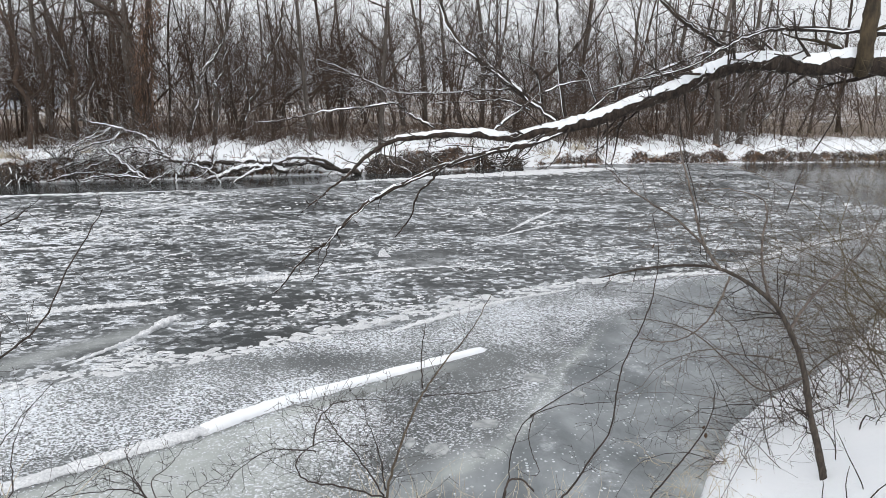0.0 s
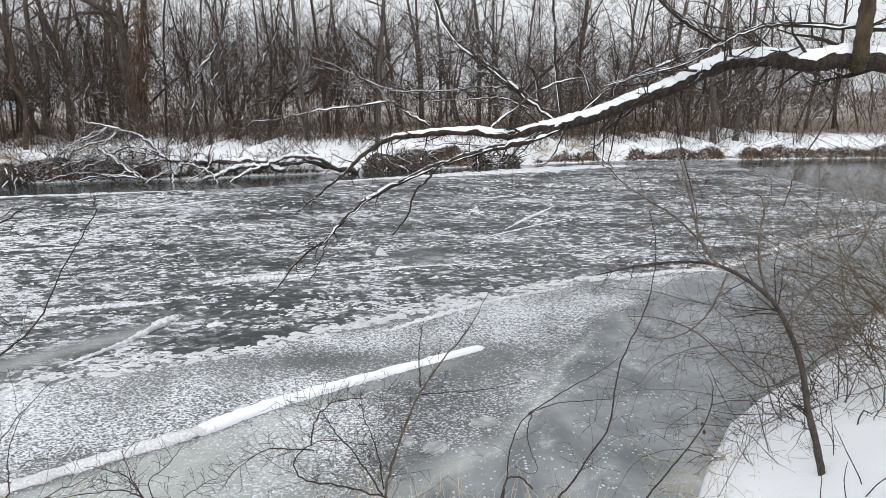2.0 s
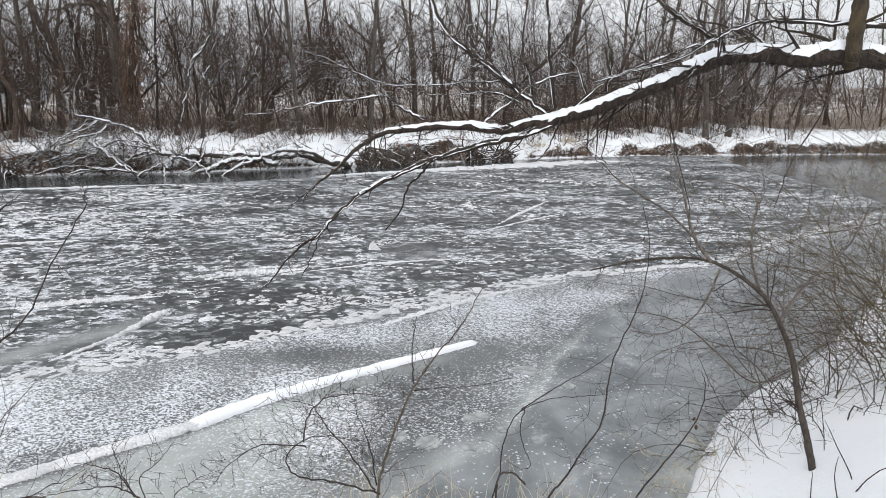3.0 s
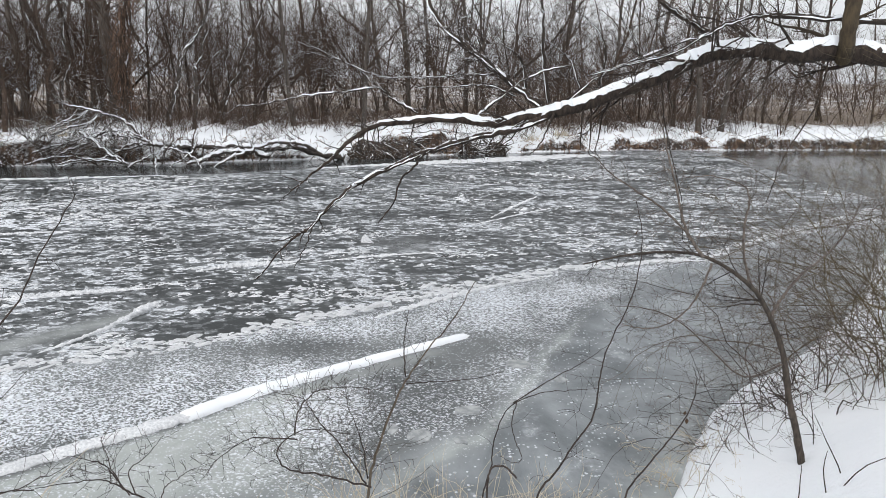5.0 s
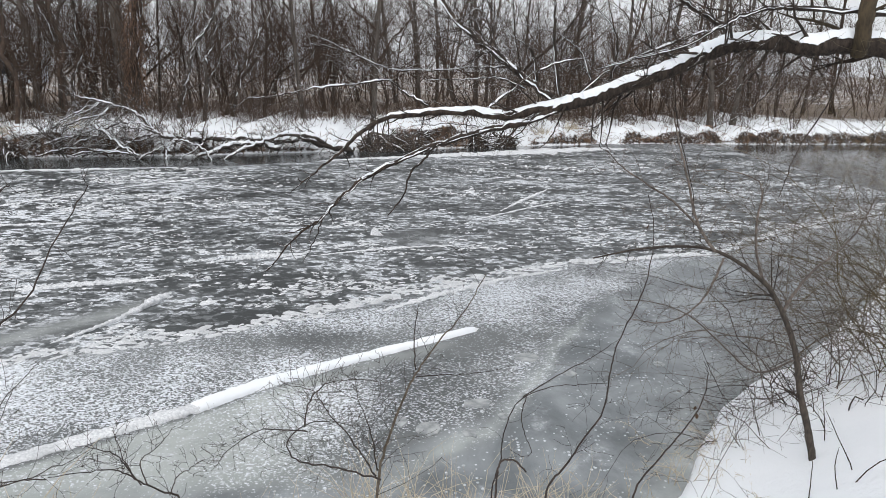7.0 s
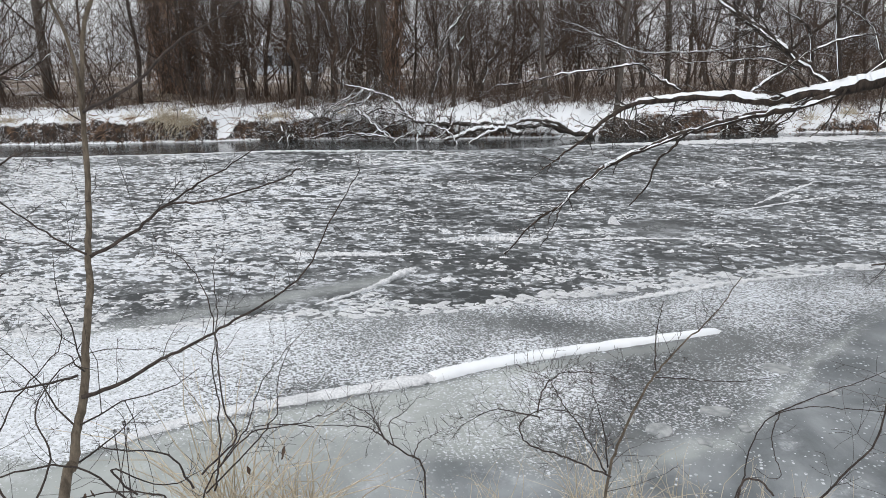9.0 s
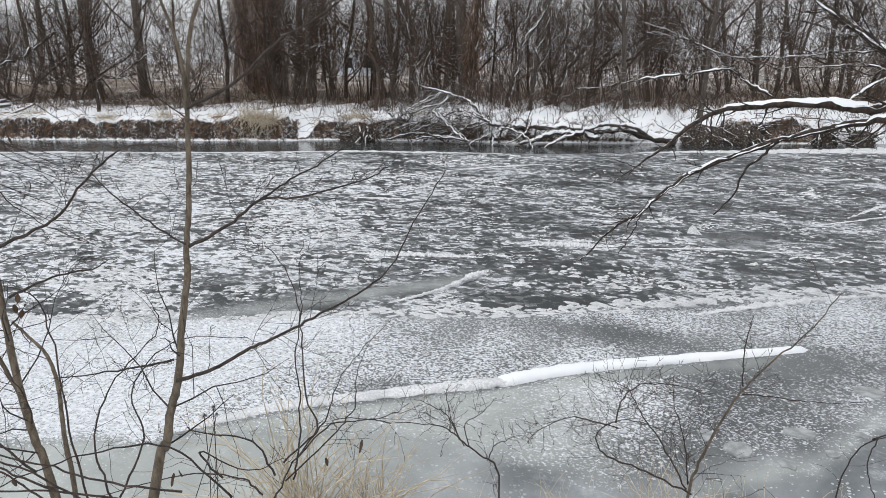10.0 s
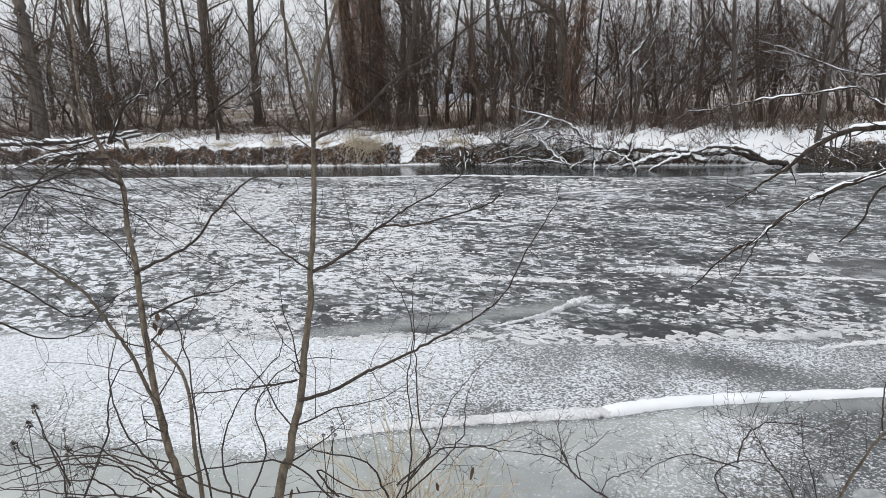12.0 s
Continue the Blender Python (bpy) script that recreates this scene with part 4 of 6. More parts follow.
# ---- the snowy limb over the river ----
def branch(parent, points, r0, r1, name="branch", seed=0, twigs=10, length=0.5, level=1, snow=0.0, material=None, per=6, sides=6, twig_material=None, least=0.0016, lift=0.03, kids=3, snow_from=0.0, snow_to=1.0, rough=0.06, spread=0.9, full=0.45, kink=0.0015, curl=0.17, lumpy=0.0):
    """A branch through the points, its twigs and the snow that lies on it, as parts of parent."""
    o = parent.matrix_world.translation
    rng = random.Random(seed)
    line = [p - o for p in spline(points, per)]
    n = len(line)
    for i in range(1, n - 1):
        line[i] += Vector([rng.gauss(0, rough * r0 + kink) for _ in range(3)])
    R = [(r0 + (r1 - r0) * i / (n - 1)) * (1 + 0.16 * noise.noise((i * 0.6, seed, 0))) for i in range(n)]
    t = Tubes()
    t.add(line, R, sides, lumpy=lumpy)
    ob = piece(name, t.mesh(name, material or BARK_LIMB), parent)
    if twigs:
        w = Tubes()
        sprout(w, rng, line, max(r0 * 0.5, r1), twigs, length, level, spread, lift, curl, 0.08, 1.0, 0.5, least, kids)
        tagged(piece("twig_spray", w.mesh("twig_spray", twig_material or material or BARK_LIMB), ob), kind="stuff")
    if snow:
        verts, faces, sides_s, fine = [], [], 9, 4 if snow > 0.02 and n < 160 else 2
        a, b = int(n * snow_from), int(n * snow_to)
        rows = [a + k / fine for k in range((b - a - 1) * fine + 1)]
        gap = sum((line[k + 1] - line[k]).length for k in range(n - 1)) / (n - 1)
        for u in rows:
            i = min(int(u), n - 2)
            p, radius = line[i].lerp(line[i + 1], u - i), R[i] + (R[i + 1] - R[i]) * (u - i)
            d = (line[min(i + 2, n - 1)] - line[max(i - 1, 0)]).normalized()
            flat = Vector((d.x, d.y, 0)).length
            s = Vector((-d.y, d.x, 0)).normalized() if flat > 0.05 else Vector((1, 0, 0))
            up = s.cross(d) if s.cross(d).z > 0 else d.cross(s)
            w = u * gap * 0.8
            end = min(1.0, (u - a + 0.2) / 2, (b - 1 - u + 0.2) / 2)
            q = max(0.0, full - 0.12 + 0.65 * noise.noise((w * 3.5, seed + 5, 2)) + 0.2 * noise.noise((w * 12, seed + 5, 4))) * end * min(1, flat * 1.3)
            for k in range(sides_s):
                side = k / (sides_s - 1) - 0.5
                span = 0.76 + 0.3 * noise.noise((w * 5, seed + 9, side * 3)) + 0.16 * noise.noise((w * 14, seed + 9, 3 + side * 3)) + 0.05 * noise.noise((w * 34, seed + 9, side * 3))
                ang = math.pi * min(max(side * span + 0.5, 0.02), 0.98)
                lump = 1 + 0.2 * noise.noise((w * 9, k * 0.5, seed)) + 0.08 * noise.noise((w * 25, k * 0.9, seed))
                verts.append(p + s * (math.cos(ang) * radius * (0.99 + 0.12 * end)) + up * (max(math.sin(ang), 0) * (radius * (0.92 + 0.14 * min(q * 3, 1)) + snow * q * lump) - radius * (0.12 if k in (0, sides_s - 1) else 0) - radius * 0.35 * (1 - min(q * 4, 1))))
        for i in range(len(rows) - 1):
            for k in range(sides_s - 1):
                c = i * sides_s + k
                faces.append((c, c + 1, c + sides_s + 1, c + sides_s))
        piece("snow", mesh_of("snow", verts, faces, SNOW), ob, "snow lying along the branch")
    return line


limb = thing("overhanging_limb", (6.2, 7.2, 1.0), "dark tree limb topped with snow, reaching over the river", "tree limb")
branch(limb, [(5.32, 6.74, 2.88), (4.72, 6.89, 3.21), (4.14, 6.99, 3.30), (3.69, 7.06, 3.28), (3.39, 7.14, 3.31), (3.08, 7.21, 3.31), (2.76, 7.26, 3.21), (2.44, 7.30, 3.05), (2.05, 7.34, 2.90), (1.77, 7.39, 2.78), (1.49, 7.44, 2.69), (1.23, 7.50, 2.63)], 0.105, 0.055, "limb", 1, 30, 0.9, 2, 0.05, per=12, sides=16, full=0.75, least=0.002, kink=0.001, rough=0.015, lumpy=0.3)
branch(limb, [(1.38, 7.51, 2.67), (1.07, 7.48, 2.61), (0.70, 7.44, 2.55), (0.40, 7.43, 2.58), (0.03, 7.41, 2.58), (-0.27, 7.38, 2.55), (-0.54, 7.35, 2.51), (-0.81, 7.30, 2.35), (-0.98, 7.24, 2.19), (-1.22, 7.17, 1.99), (-1.42, 7.12, 1.84)], 0.058, 0.006, "branch", 2, 34, 0.45, 1, 0.03, snow_to=0.62, full=0.6, least=0.0018, kink=0.002, rough=0.03, sides=10, lumpy=0.25)
branch(limb, [(1.32, 7.50, 2.63), (0.94, 7.42, 2.49), (0.58, 7.34, 2.42), (0.09, 7.25, 2.28), (-0.26, 7.17, 2.15), (-0.73, 7.06, 1.92), (-0.96, 6.96, 1.74), (-1.18, 6.85, 1.52), (-1.40, 6.76, 1.37), (-1.69, 6.63, 1.04)], 0.045, 0.006, "branch", 3, 20, 0.35, 1, 0.014, snow_to=0.8, full=0.1, kink=0.004, sides=8, lumpy=0.25)
branch(limb, [(0.00, 7.22, 2.28), (-0.11, 7.14, 2.14), (-0.26, 7.05, 1.98), (-0.34, 6.95, 1.76), (-0.49, 6.85, 1.57)], 0.016, 0.006, "branch", 4, 6, 0.22, 0, kink=0.004)
branch(limb, [(-1.18, 6.84, 1.53), (-1.29, 6.79, 1.46), (-1.46, 6.75, 1.41), (-1.62, 6.71, 1.39)], 0.008, 0.004, "branch", 14, 4, 0.15, 0, kink=0.004)
branch(limb, [(-1.15, 6.85, 1.54), (-1.19, 6.78, 1.40), (-1.25, 6.72, 1.27), (-1.32, 6.65, 1.14)], 0.007, 0.004, "branch", 15, 3, 0.12, 0, kink=0.004)
branch(limb, [(1.23, 7.53, 2.73), (0.90, 7.67, 2.98), (0.60, 7.80, 3.22), (0.22, 7.95, 3.52), (0.00, 8.11, 3.85), (-0.08, 8.29, 4.30)], 0.045, 0.022, "branch", 5, 34, 1.0, 2, 0.012, full=0.15, least=0.002, kink=0.004)
branch(limb, [(0.28, 7.91, 3.50), (0.03, 8.01, 3.62), (-0.29, 8.13, 3.82), (-0.55, 8.24, 3.97), (-0.95, 8.38, 4.25)], 0.016, 0.008, "branch", 16, 16, 0.7, 2, 0.008, full=0.0, least=0.002, kink=0.004)
branch(limb, [(0.75, 7.70, 3.05), (0.35, 7.78, 3.04), (-0.16, 7.86, 3.01), (-0.60, 7.95, 3.04), (-1.19, 8.09, 3.29), (-1.47, 8.19, 3.39)], 0.012, 0.004, "branch", 17, 16, 0.5, 1, 0.01, full=0.1, least=0.002, kink=0.004)
branch(limb, [(-0.09, 7.41, 2.65), (-0.33, 7.40, 2.77), (-0.51, 7.39, 2.90), (-0.80, 7.35, 2.86), (-1.27, 7.31, 2.81), (-1.68, 7.25, 2.73), (-1.96, 7.21, 2.70)], 0.02, 0.004, "branch", 6, 26, 0.55, 1, 0.012, full=0.15, least=0.0018, kink=0.004)
branch(limb, [(0.95, 7.55, 2.83), (0.70, 7.54, 2.92), (0.52, 7.52, 2.94), (0.21, 7.49, 2.91), (-0.15, 7.47, 2.92)], 0.014, 0.004, "branch", 18, 12, 0.4, 1, 0.01, full=0.2, kink=0.004)
branch(limb, [(0.52, 7.50, 2.59), (0.73, 7.49, 2.77), (1.00, 7.48, 2.98), (1.29, 7.46, 3.10), (1.58, 7.42, 3.15)], 0.022, 0.008, "branch", 19, 14, 0.5, 1, 0.012, full=0.2, kink=0.004)
branch(limb, [(1.50, 7.54, 2.77), (1.85, 7.55, 3.05), (2.26, 7.54, 3.23), (2.73, 7.53, 3.41), (3.01, 7.49, 3.48)], 0.024, 0.014, "branch", 7, 16, 0.7, 1, 0.014, full=0.15, kink=0.004)
branch(limb, [(4.96, 7.00, 3.57), (4.34, 7.02, 3.59), (3.53, 7.04, 3.63), (3.31, 7.05, 3.64), (3.04, 7.05, 3.58), (2.77, 7.04, 3.45), (2.44, 7.01, 3.27), (1.94, 6.99, 3.14), (1.55, 6.98, 3.03)], 0.035, 0.012, "branch", 8, 15, 0.7, 2, 0.008, full=0.0, least=0.002, kink=0.004)
branch(limb, [(2.92, 7.28, 3.45), (2.72, 7.31, 3.58), (2.52, 7.33, 3.69), (2.29, 7.38, 3.89), (2.05, 7.47, 4.28)], 0.035, 0.022, "branch", 9, 10, 0.8, 2, 0.012, full=0.1, least=0.002, kink=0.004)
branch(limb, [(4.11, 6.95, 3.21), (4.08, 6.87, 3.31), (4.07, 6.85, 3.52), (4.09, 6.87, 3.88), (4.12, 6.91, 4.36)], 0.074, 0.068, "stem", 10, 6, 0.8, 1, material=BARK_OLIVE, sides=14, kink=0.0, rough=0.01, lumpy=0.25)
branch(limb, [(1.30, 7.43, 2.77), (1.25, 7.63, 3.28), (1.26, 7.79, 3.64), (1.24, 7.95, 4.01), (1.22, 8.11, 4.39)], 0.02, 0.012, "branch", 11, 26, 0.8, 2, 0.008, full=0.1, least=0.002, kink=0.004)
branch(limb, [(1.07, 7.49, 2.57), (0.89, 7.43, 2.46), (0.70, 7.35, 2.27), (0.58, 7.31, 2.21)], 0.014, 0.005, "branch", 12, 8, 0.25, 1, kink=0.004)
branch(limb, [(1.36, 7.41, 2.66), (1.29, 7.34, 2.51), (1.17, 7.26, 2.31), (1.07, 7.21, 2.23)], 0.010, 0.004, "branch", 13, 6, 0.2, 0, kink=0.004)
branch(limb, [(2.47, 7.39, 3.04), (2.48, 7.25, 2.64), (2.53, 7.12, 2.30), (2.63, 6.97, 1.85), (2.64, 6.82, 1.41)], 0.007, 0.003, "branch", 20, 14, 0.5, 1, lift=-0.05, kink=0.004)
branch(limb, [(3.56, 7.25, 3.31), (3.41, 7.09, 2.93), (3.10, 6.96, 2.65), (2.73, 6.86, 2.49)], 0.012, 0.004, "branch", 21, 22, 0.6, 2, lift=-0.04, kink=0.004)
branch(limb, [(4.08, 7.14, 3.28), (3.93, 6.97, 2.82), (3.56, 6.78, 2.28), (3.35, 6.61, 1.85)], 0.010, 0.003, "branch", 22, 26, 0.7, 2, lift=-0.06, twig_material=TWIG_BROWN, kink=0.004)

for q, r, k in (([(1.69, 7.55, 2.83), (1.57, 7.65, 3.16), (1.36, 7.72, 3.37), (1.08, 7.77, 3.46), (0.71, 7.82, 3.55)], 0.016, 81), ([(1.09, 7.66, 2.86), (1.03, 7.79, 3.22), (0.72, 7.90, 3.47), (0.54, 8.02, 3.78), (0.41, 8.16, 4.16)], 0.018, 82), ([(1.84, 7.47, 2.95), (1.91, 7.57, 3.28), (1.79, 7.67, 3.57), (1.49, 7.75, 3.81), (1.31, 7.83, 4.05)], 0.016, 83),
                ([(0.59, 7.74, 3.22), (0.41, 7.77, 3.23), (0.10, 7.82, 3.34), (-0.15, 7.86, 3.40), (-0.53, 7.87, 3.34)], 0.012, 84), ([(2.23, 7.59, 3.01), (2.30, 7.69, 3.34), (2.12, 7.79, 3.64), (2.07, 7.88, 3.94), (1.95, 7.97, 4.25)], 0.015, 85), ([(0.22, 7.91, 3.52), (0.48, 8.03, 3.72), (0.61, 8.14, 3.91), (0.68, 8.27, 4.17)], 0.013, 86),
                ([(0.95, 7.47, 2.50), (0.71, 7.46, 2.43), (0.46, 7.46, 2.43), (0.10, 7.46, 2.45), (-0.27, 7.46, 2.43)], 0.009, 87), ([(-0.52, 7.57, 2.90), (-0.76, 7.58, 3.10), (-1.06, 7.57, 3.22), (-1.35, 7.55, 3.27)], 0.008, 88), ([(2.59, 7.41, 3.10), (2.55, 7.45, 3.39), (2.39, 7.47, 3.62), (2.44, 7.51, 3.90), (2.32, 7.54, 4.13)], 0.009, 89)):
    branch(limb, q, r, 0.004, "branch", k, 14, 0.5, 2, 0.006, full=-0.05, kink=0.005, least=0.0018)

# ---- crooked trees and dead limbs that stand out in the far woods ----
def crooked_tree(points, r0, r1, seed, label, forks=(), material=BARK_FAR, snow=0.0, twigs=14, full=0.1, vine=0.0):
    x, y = points[0][0], points[0][1]
    ob = thing("tree", (x, y, ground_at(x, y)), label, "tree", "trees of the far woods")
    line = branch(ob, [(x, y, ground_at(x, y) - 0.1)] + list(points[1:]), r0, r1, "trunk", seed, twigs, 2.2, 1, snow, material, 5, 10, TWIG_FAR, 0.006, kink=0.02, full=full, lumpy=0.15)
    if vine:
        vines(ob, line, r0 + vine, 800, seed, 0.45)
    for k, (q, r) in enumerate(forks):
        branch(ob, q, r, r * 0.35, "branch", seed + 40 * k + 7, 12, 1.8, 1, snow, material, 5, 6, TWIG_FAR, 0.006, kink=0.03, full=full)


crooked_tree([(-13.05, 29.91, 0.93), (-13.30, 30.29, 2.60), (-13.59, 30.67, 4.27), (-13.77, 30.95, 5.46), (-14.16, 31.08, 6.05), (-14.57, 31.17, 6.44), (-15.14, 31.26, 6.84), (-15.99, 31.41, 7.48)], 0.30, 0.15, 401, "thick grey tree whose trunk bends over at the top", material=BARK_GREY, forks=(([(-13.71, 30.89, 5.22), (-13.81, 31.22, 6.65), (-13.94, 31.60, 8.32)], 0.16), ([(-14.47, 30.96, 6.41), (-15.40, 30.94, 6.34), (-16.37, 30.89, 6.10), (-17.34, 30.96, 6.38)], 0.08)))
crooked_tree([(-12.45, 29.34, 1.16), (-12.60, 29.73, 2.84), (-12.65, 30.11, 4.48), (-12.50, 30.43, 5.88), (-12.60, 30.85, 7.75)], 0.2, 0.12, 402, "rusty tree wrapped in dry vines", (([(-12.42, 30.27, 6.09), (-12.27, 30.00, 4.93), (-11.99, 29.91, 4.51), (-11.70, 29.83, 4.17), (-11.51, 29.94, 4.65), (-11.37, 30.04, 5.07)], 0.075), ([(-11.72, 29.83, 4.19), (-11.87, 29.76, 3.89), (-12.13, 29.73, 3.72)], 0.06)), BARK_RUST, 0.03, full=0.3, vine=0.25)
crooked_tree([(-10.65, 28.89, 0.96), (-10.48, 29.08, 1.81), (-10.25, 29.32, 2.85), (-10.08, 29.52, 3.75), (-9.73, 29.66, 4.34), (-9.30, 29.82, 5.04), (-9.07, 30.00, 5.84), (-9.17, 30.32, 7.22)], 0.13, 0.05, 403, "crooked dark tree lined with snow", (([(-10.08, 29.52, 3.75), (-10.20, 29.69, 4.46), (-9.97, 29.90, 5.38), (-10.06, 30.16, 6.53)], 0.05), ([(-9.45, 29.77, 4.83), (-9.59, 29.95, 5.61), (-9.45, 30.22, 6.76)], 0.05)), BARK_WET, 0.025, full=0.12)
crooked_tree([(-9.56, 28.64, 0.79), (-9.42, 28.93, 2.05), (-9.50, 29.22, 3.31), (-9.33, 29.30, 3.67), (-9.14, 29.44, 4.27), (-9.05, 29.69, 5.37), (-8.77, 30.06, 6.97)], 0.09, 0.04, 404, "crooked dark tree lined with snow", (([(-9.47, 29.01, 2.39), (-9.00, 29.17, 3.08), (-8.77, 29.32, 3.77), (-8.30, 29.43, 4.22)], 0.04),), BARK_WET, 0.022, full=0.12)
crooked_tree([(-8.53, 29.02, 0.67), (-8.37, 29.28, 1.80), (-8.18, 29.47, 2.62), (-7.82, 29.68, 3.54), (-7.46, 29.87, 4.36), (-6.94, 30.11, 5.40), (-6.75, 30.43, 6.79)], 0.09, 0.04, 405, "crooked dark tree lined with snow", (([(-8.18, 29.47, 2.62), (-8.42, 29.79, 4.01), (-8.28, 30.11, 5.40)], 0.045), ([(-8.29, 29.36, 2.15), (-7.89, 29.42, 2.38), (-7.65, 29.63, 3.31)], 0.03)), BARK_FAR, 0.022, full=0.12)
crooked_tree([(-16.57, 28.15, 1.32), (-16.74, 28.45, 2.62), (-17.08, 28.71, 3.74), (-17.59, 28.96, 4.86), (-17.73, 29.27, 6.20)], 0.075, 0.03, 406, "slender crooked tree in the far woods", (([(-16.67, 28.35, 2.17), (-16.35, 28.66, 3.51), (-16.30, 28.96, 4.86)], 0.04),), BARK_RUST)
crooked_tree([(-14.72, 28.55, 1.25), (-14.81, 28.81, 2.39), (-14.49, 29.07, 3.52), (-14.77, 29.33, 4.66), (-14.58, 29.64, 6.02)], 0.08, 0.03, 407, "slender crooked tree in the far woods", (([(-14.76, 28.75, 2.16), (-15.46, 29.02, 3.29), (-15.65, 29.28, 4.43), (-16.17, 29.48, 5.34)], 0.04),), BARK_WET, 0.02, full=0.2)
crooked_tree([(-34.63, 17.23, 2.03), (-34.95, 17.39, 3.26), (-35.18, 17.50, 4.13), (-35.47, 17.61, 5.12), (-35.70, 17.72, 6.00), (-36.06, 17.85, 7.25), (-36.32, 18.01, 8.31)], 0.36, 0.24, 408, "thick dark tree leaning among saplings", material=BARK_GREY, forks=(([(-35.18, 17.50, 4.13), (-34.64, 18.25, 5.34), (-34.56, 18.71, 6.65)], 0.08),))
crooked_tree([(-30.67, 18.12, 2.12), (-30.01, 18.76, 2.71), (-29.17, 19.51, 3.25), (-28.58, 20.08, 3.78), (-28.09, 20.59, 4.30)], 0.12, 0.06, 409, "snow-dusted dead limb leaning in the far woods", (([(-29.80, 18.93, 2.83), (-29.57, 19.17, 3.07), (-29.53, 19.43, 3.82), (-30.00, 19.35, 4.59), (-30.42, 19.33, 5.46)], 0.07),), BARK_FAR, 0.012, 8, 0.05)
crooked_tree([(-32.88, 17.85, 2.15), (-32.95, 18.12, 3.18), (-32.96, 18.50, 4.40), (-32.73, 18.88, 5.11), (-32.44, 19.26, 5.70)], 0.10, 0.05, 410, "snow-dusted dead limb leaning in the far woods", (), BARK_FAR, 0.012, 8, 0.05)
crooked_tree([(-26.71, 21.09, 1.66), (-26.70, 21.30, 2.32), (-26.15, 21.71, 2.39), (-25.77, 22.00, 2.48), (-25.41, 22.27, 2.56)], 0.08, 0.04, 411, "snow-lined dead limb caught in the far woods", (([(-26.15, 21.71, 2.39), (-25.01, 22.82, 3.43), (-24.34, 23.41, 3.83), (-23.65, 23.95, 4.02)], 0.05),), BARK_FAR, 0.012, 8, 0.05)
crooked_tree([(-14.60, 27.75, 1.33), (-14.85, 27.99, 2.67), (-14.80, 28.40, 3.88), (-15.23, 28.49, 5.12), (-15.22, 28.95, 6.57)], 0.09, 0.04, 412, "slender rust-brown tree in the far woods", (([(-14.80, 27.95, 2.43), (-14.23, 28.71, 3.62), (-14.26, 29.07, 4.83)], 0.05), ([(-14.86, 28.29, 3.64), (-15.48, 28.16, 4.64), (-15.75, 28.43, 6.11)], 0.05)), BARK_RUST)
crooked_tree([(-15.79, 26.32, 1.42), (-15.79, 26.66, 2.49), (-16.23, 26.66, 3.47), (-16.20, 27.05, 4.66), (-16.73, 27.13, 6.12)], 0.10, 0.05, 413, "slender rust-brown tree in the far woods", (([(-15.90, 26.66, 2.74), (-15.41, 27.21, 3.43), (-15.67, 27.48, 4.88)], 0.05),), BARK_RUST)

# ---- the fallen tree under the far bank ----
fallen = thing("fallen_tree", (-3.6, 26.2, 0.2), "fallen dark tree with snow-topped branches lying along the far bank", "fallen tree")
branch(fallen, [(-3.12, 26.20, 0.04), (-3.94, 25.89, 0.25), (-5.05, 25.60, 0.53), (-6.12, 25.24, 0.48), (-7.28, 24.95, 0.63), (-8.51, 24.65, 0.59), (-9.12, 24.36, 0.62), (-9.71, 24.10, 0.76)], 0.163, 0.072, "trunk", 51, 22, 1.2, 2, 0.045, per=5, sides=9, material=BARK_WET, full=0.60, least=0.008, kink=0.02)
branch(fallen, [(-4.06, 25.36, 0.43), (-4.63, 25.11, 0.70), (-5.40, 24.82, 0.76), (-5.93, 24.48, 0.59), (-6.66, 24.11, 0.33), (-7.32, 23.71, -0.06)], 0.095, 0.036, "branch", 52, 16, 0.9, 2, 0.050, material=BARK_WET, full=0.60, least=0.008, kink=0.02)
branch(fallen, [(-5.58, 24.61, 0.30), (-6.34, 24.44, 0.43), (-7.08, 24.23, 0.43), (-7.72, 23.98, 0.20), (-8.25, 23.74, 0.07)], 0.109, 0.060, "branch", 53, 12, 0.8, 2, 0.030, material=BARK_WET, full=0.85, least=0.008, kink=0.02)
branch(fallen, [(-8.97, 24.07, 0.63), (-9.17, 23.94, 0.48), (-9.25, 23.77, 0.18), (-9.27, 23.60, -0.09)], 0.054, 0.030, "branch", 54, 8, 0.5, 2, 0.030, material=BARK_WET, full=0.85, least=0.008, kink=0.02)
branch(fallen, [(-9.61, 24.10, 0.74), (-9.86, 24.06, 1.02), (-10.21, 24.05, 1.41), (-10.66, 23.99, 1.63), (-11.30, 23.94, 1.86), (-11.74, 23.86, 1.96), (-12.27, 23.78, 2.06)], 0.061, 0.018, "branch", 55, 32, 1.3, 2, 0.030, material=BARK_WET, full=0.55, least=0.007, kink=0.02)
branch(fallen, [(-11.45, 23.84, 1.86), (-11.70, 23.71, 1.62), (-12.05, 23.59, 1.44), (-12.39, 23.48, 1.29), (-12.74, 23.35, 1.07)], 0.031, 0.012, "branch", 56, 22, 1.0, 2, 0.026, material=BARK_WET, full=0.60, least=0.007, kink=0.02)
branch(fallen, [(-11.12, 23.79, 1.66), (-11.40, 23.62, 1.36), (-11.73, 23.48, 1.18), (-12.16, 23.36, 1.09), (-12.49, 23.23, 1.00)], 0.031, 0.012, "branch", 57, 22, 1.0, 2, 0.026, material=BARK_WET, full=0.60, least=0.007, kink=0.02)
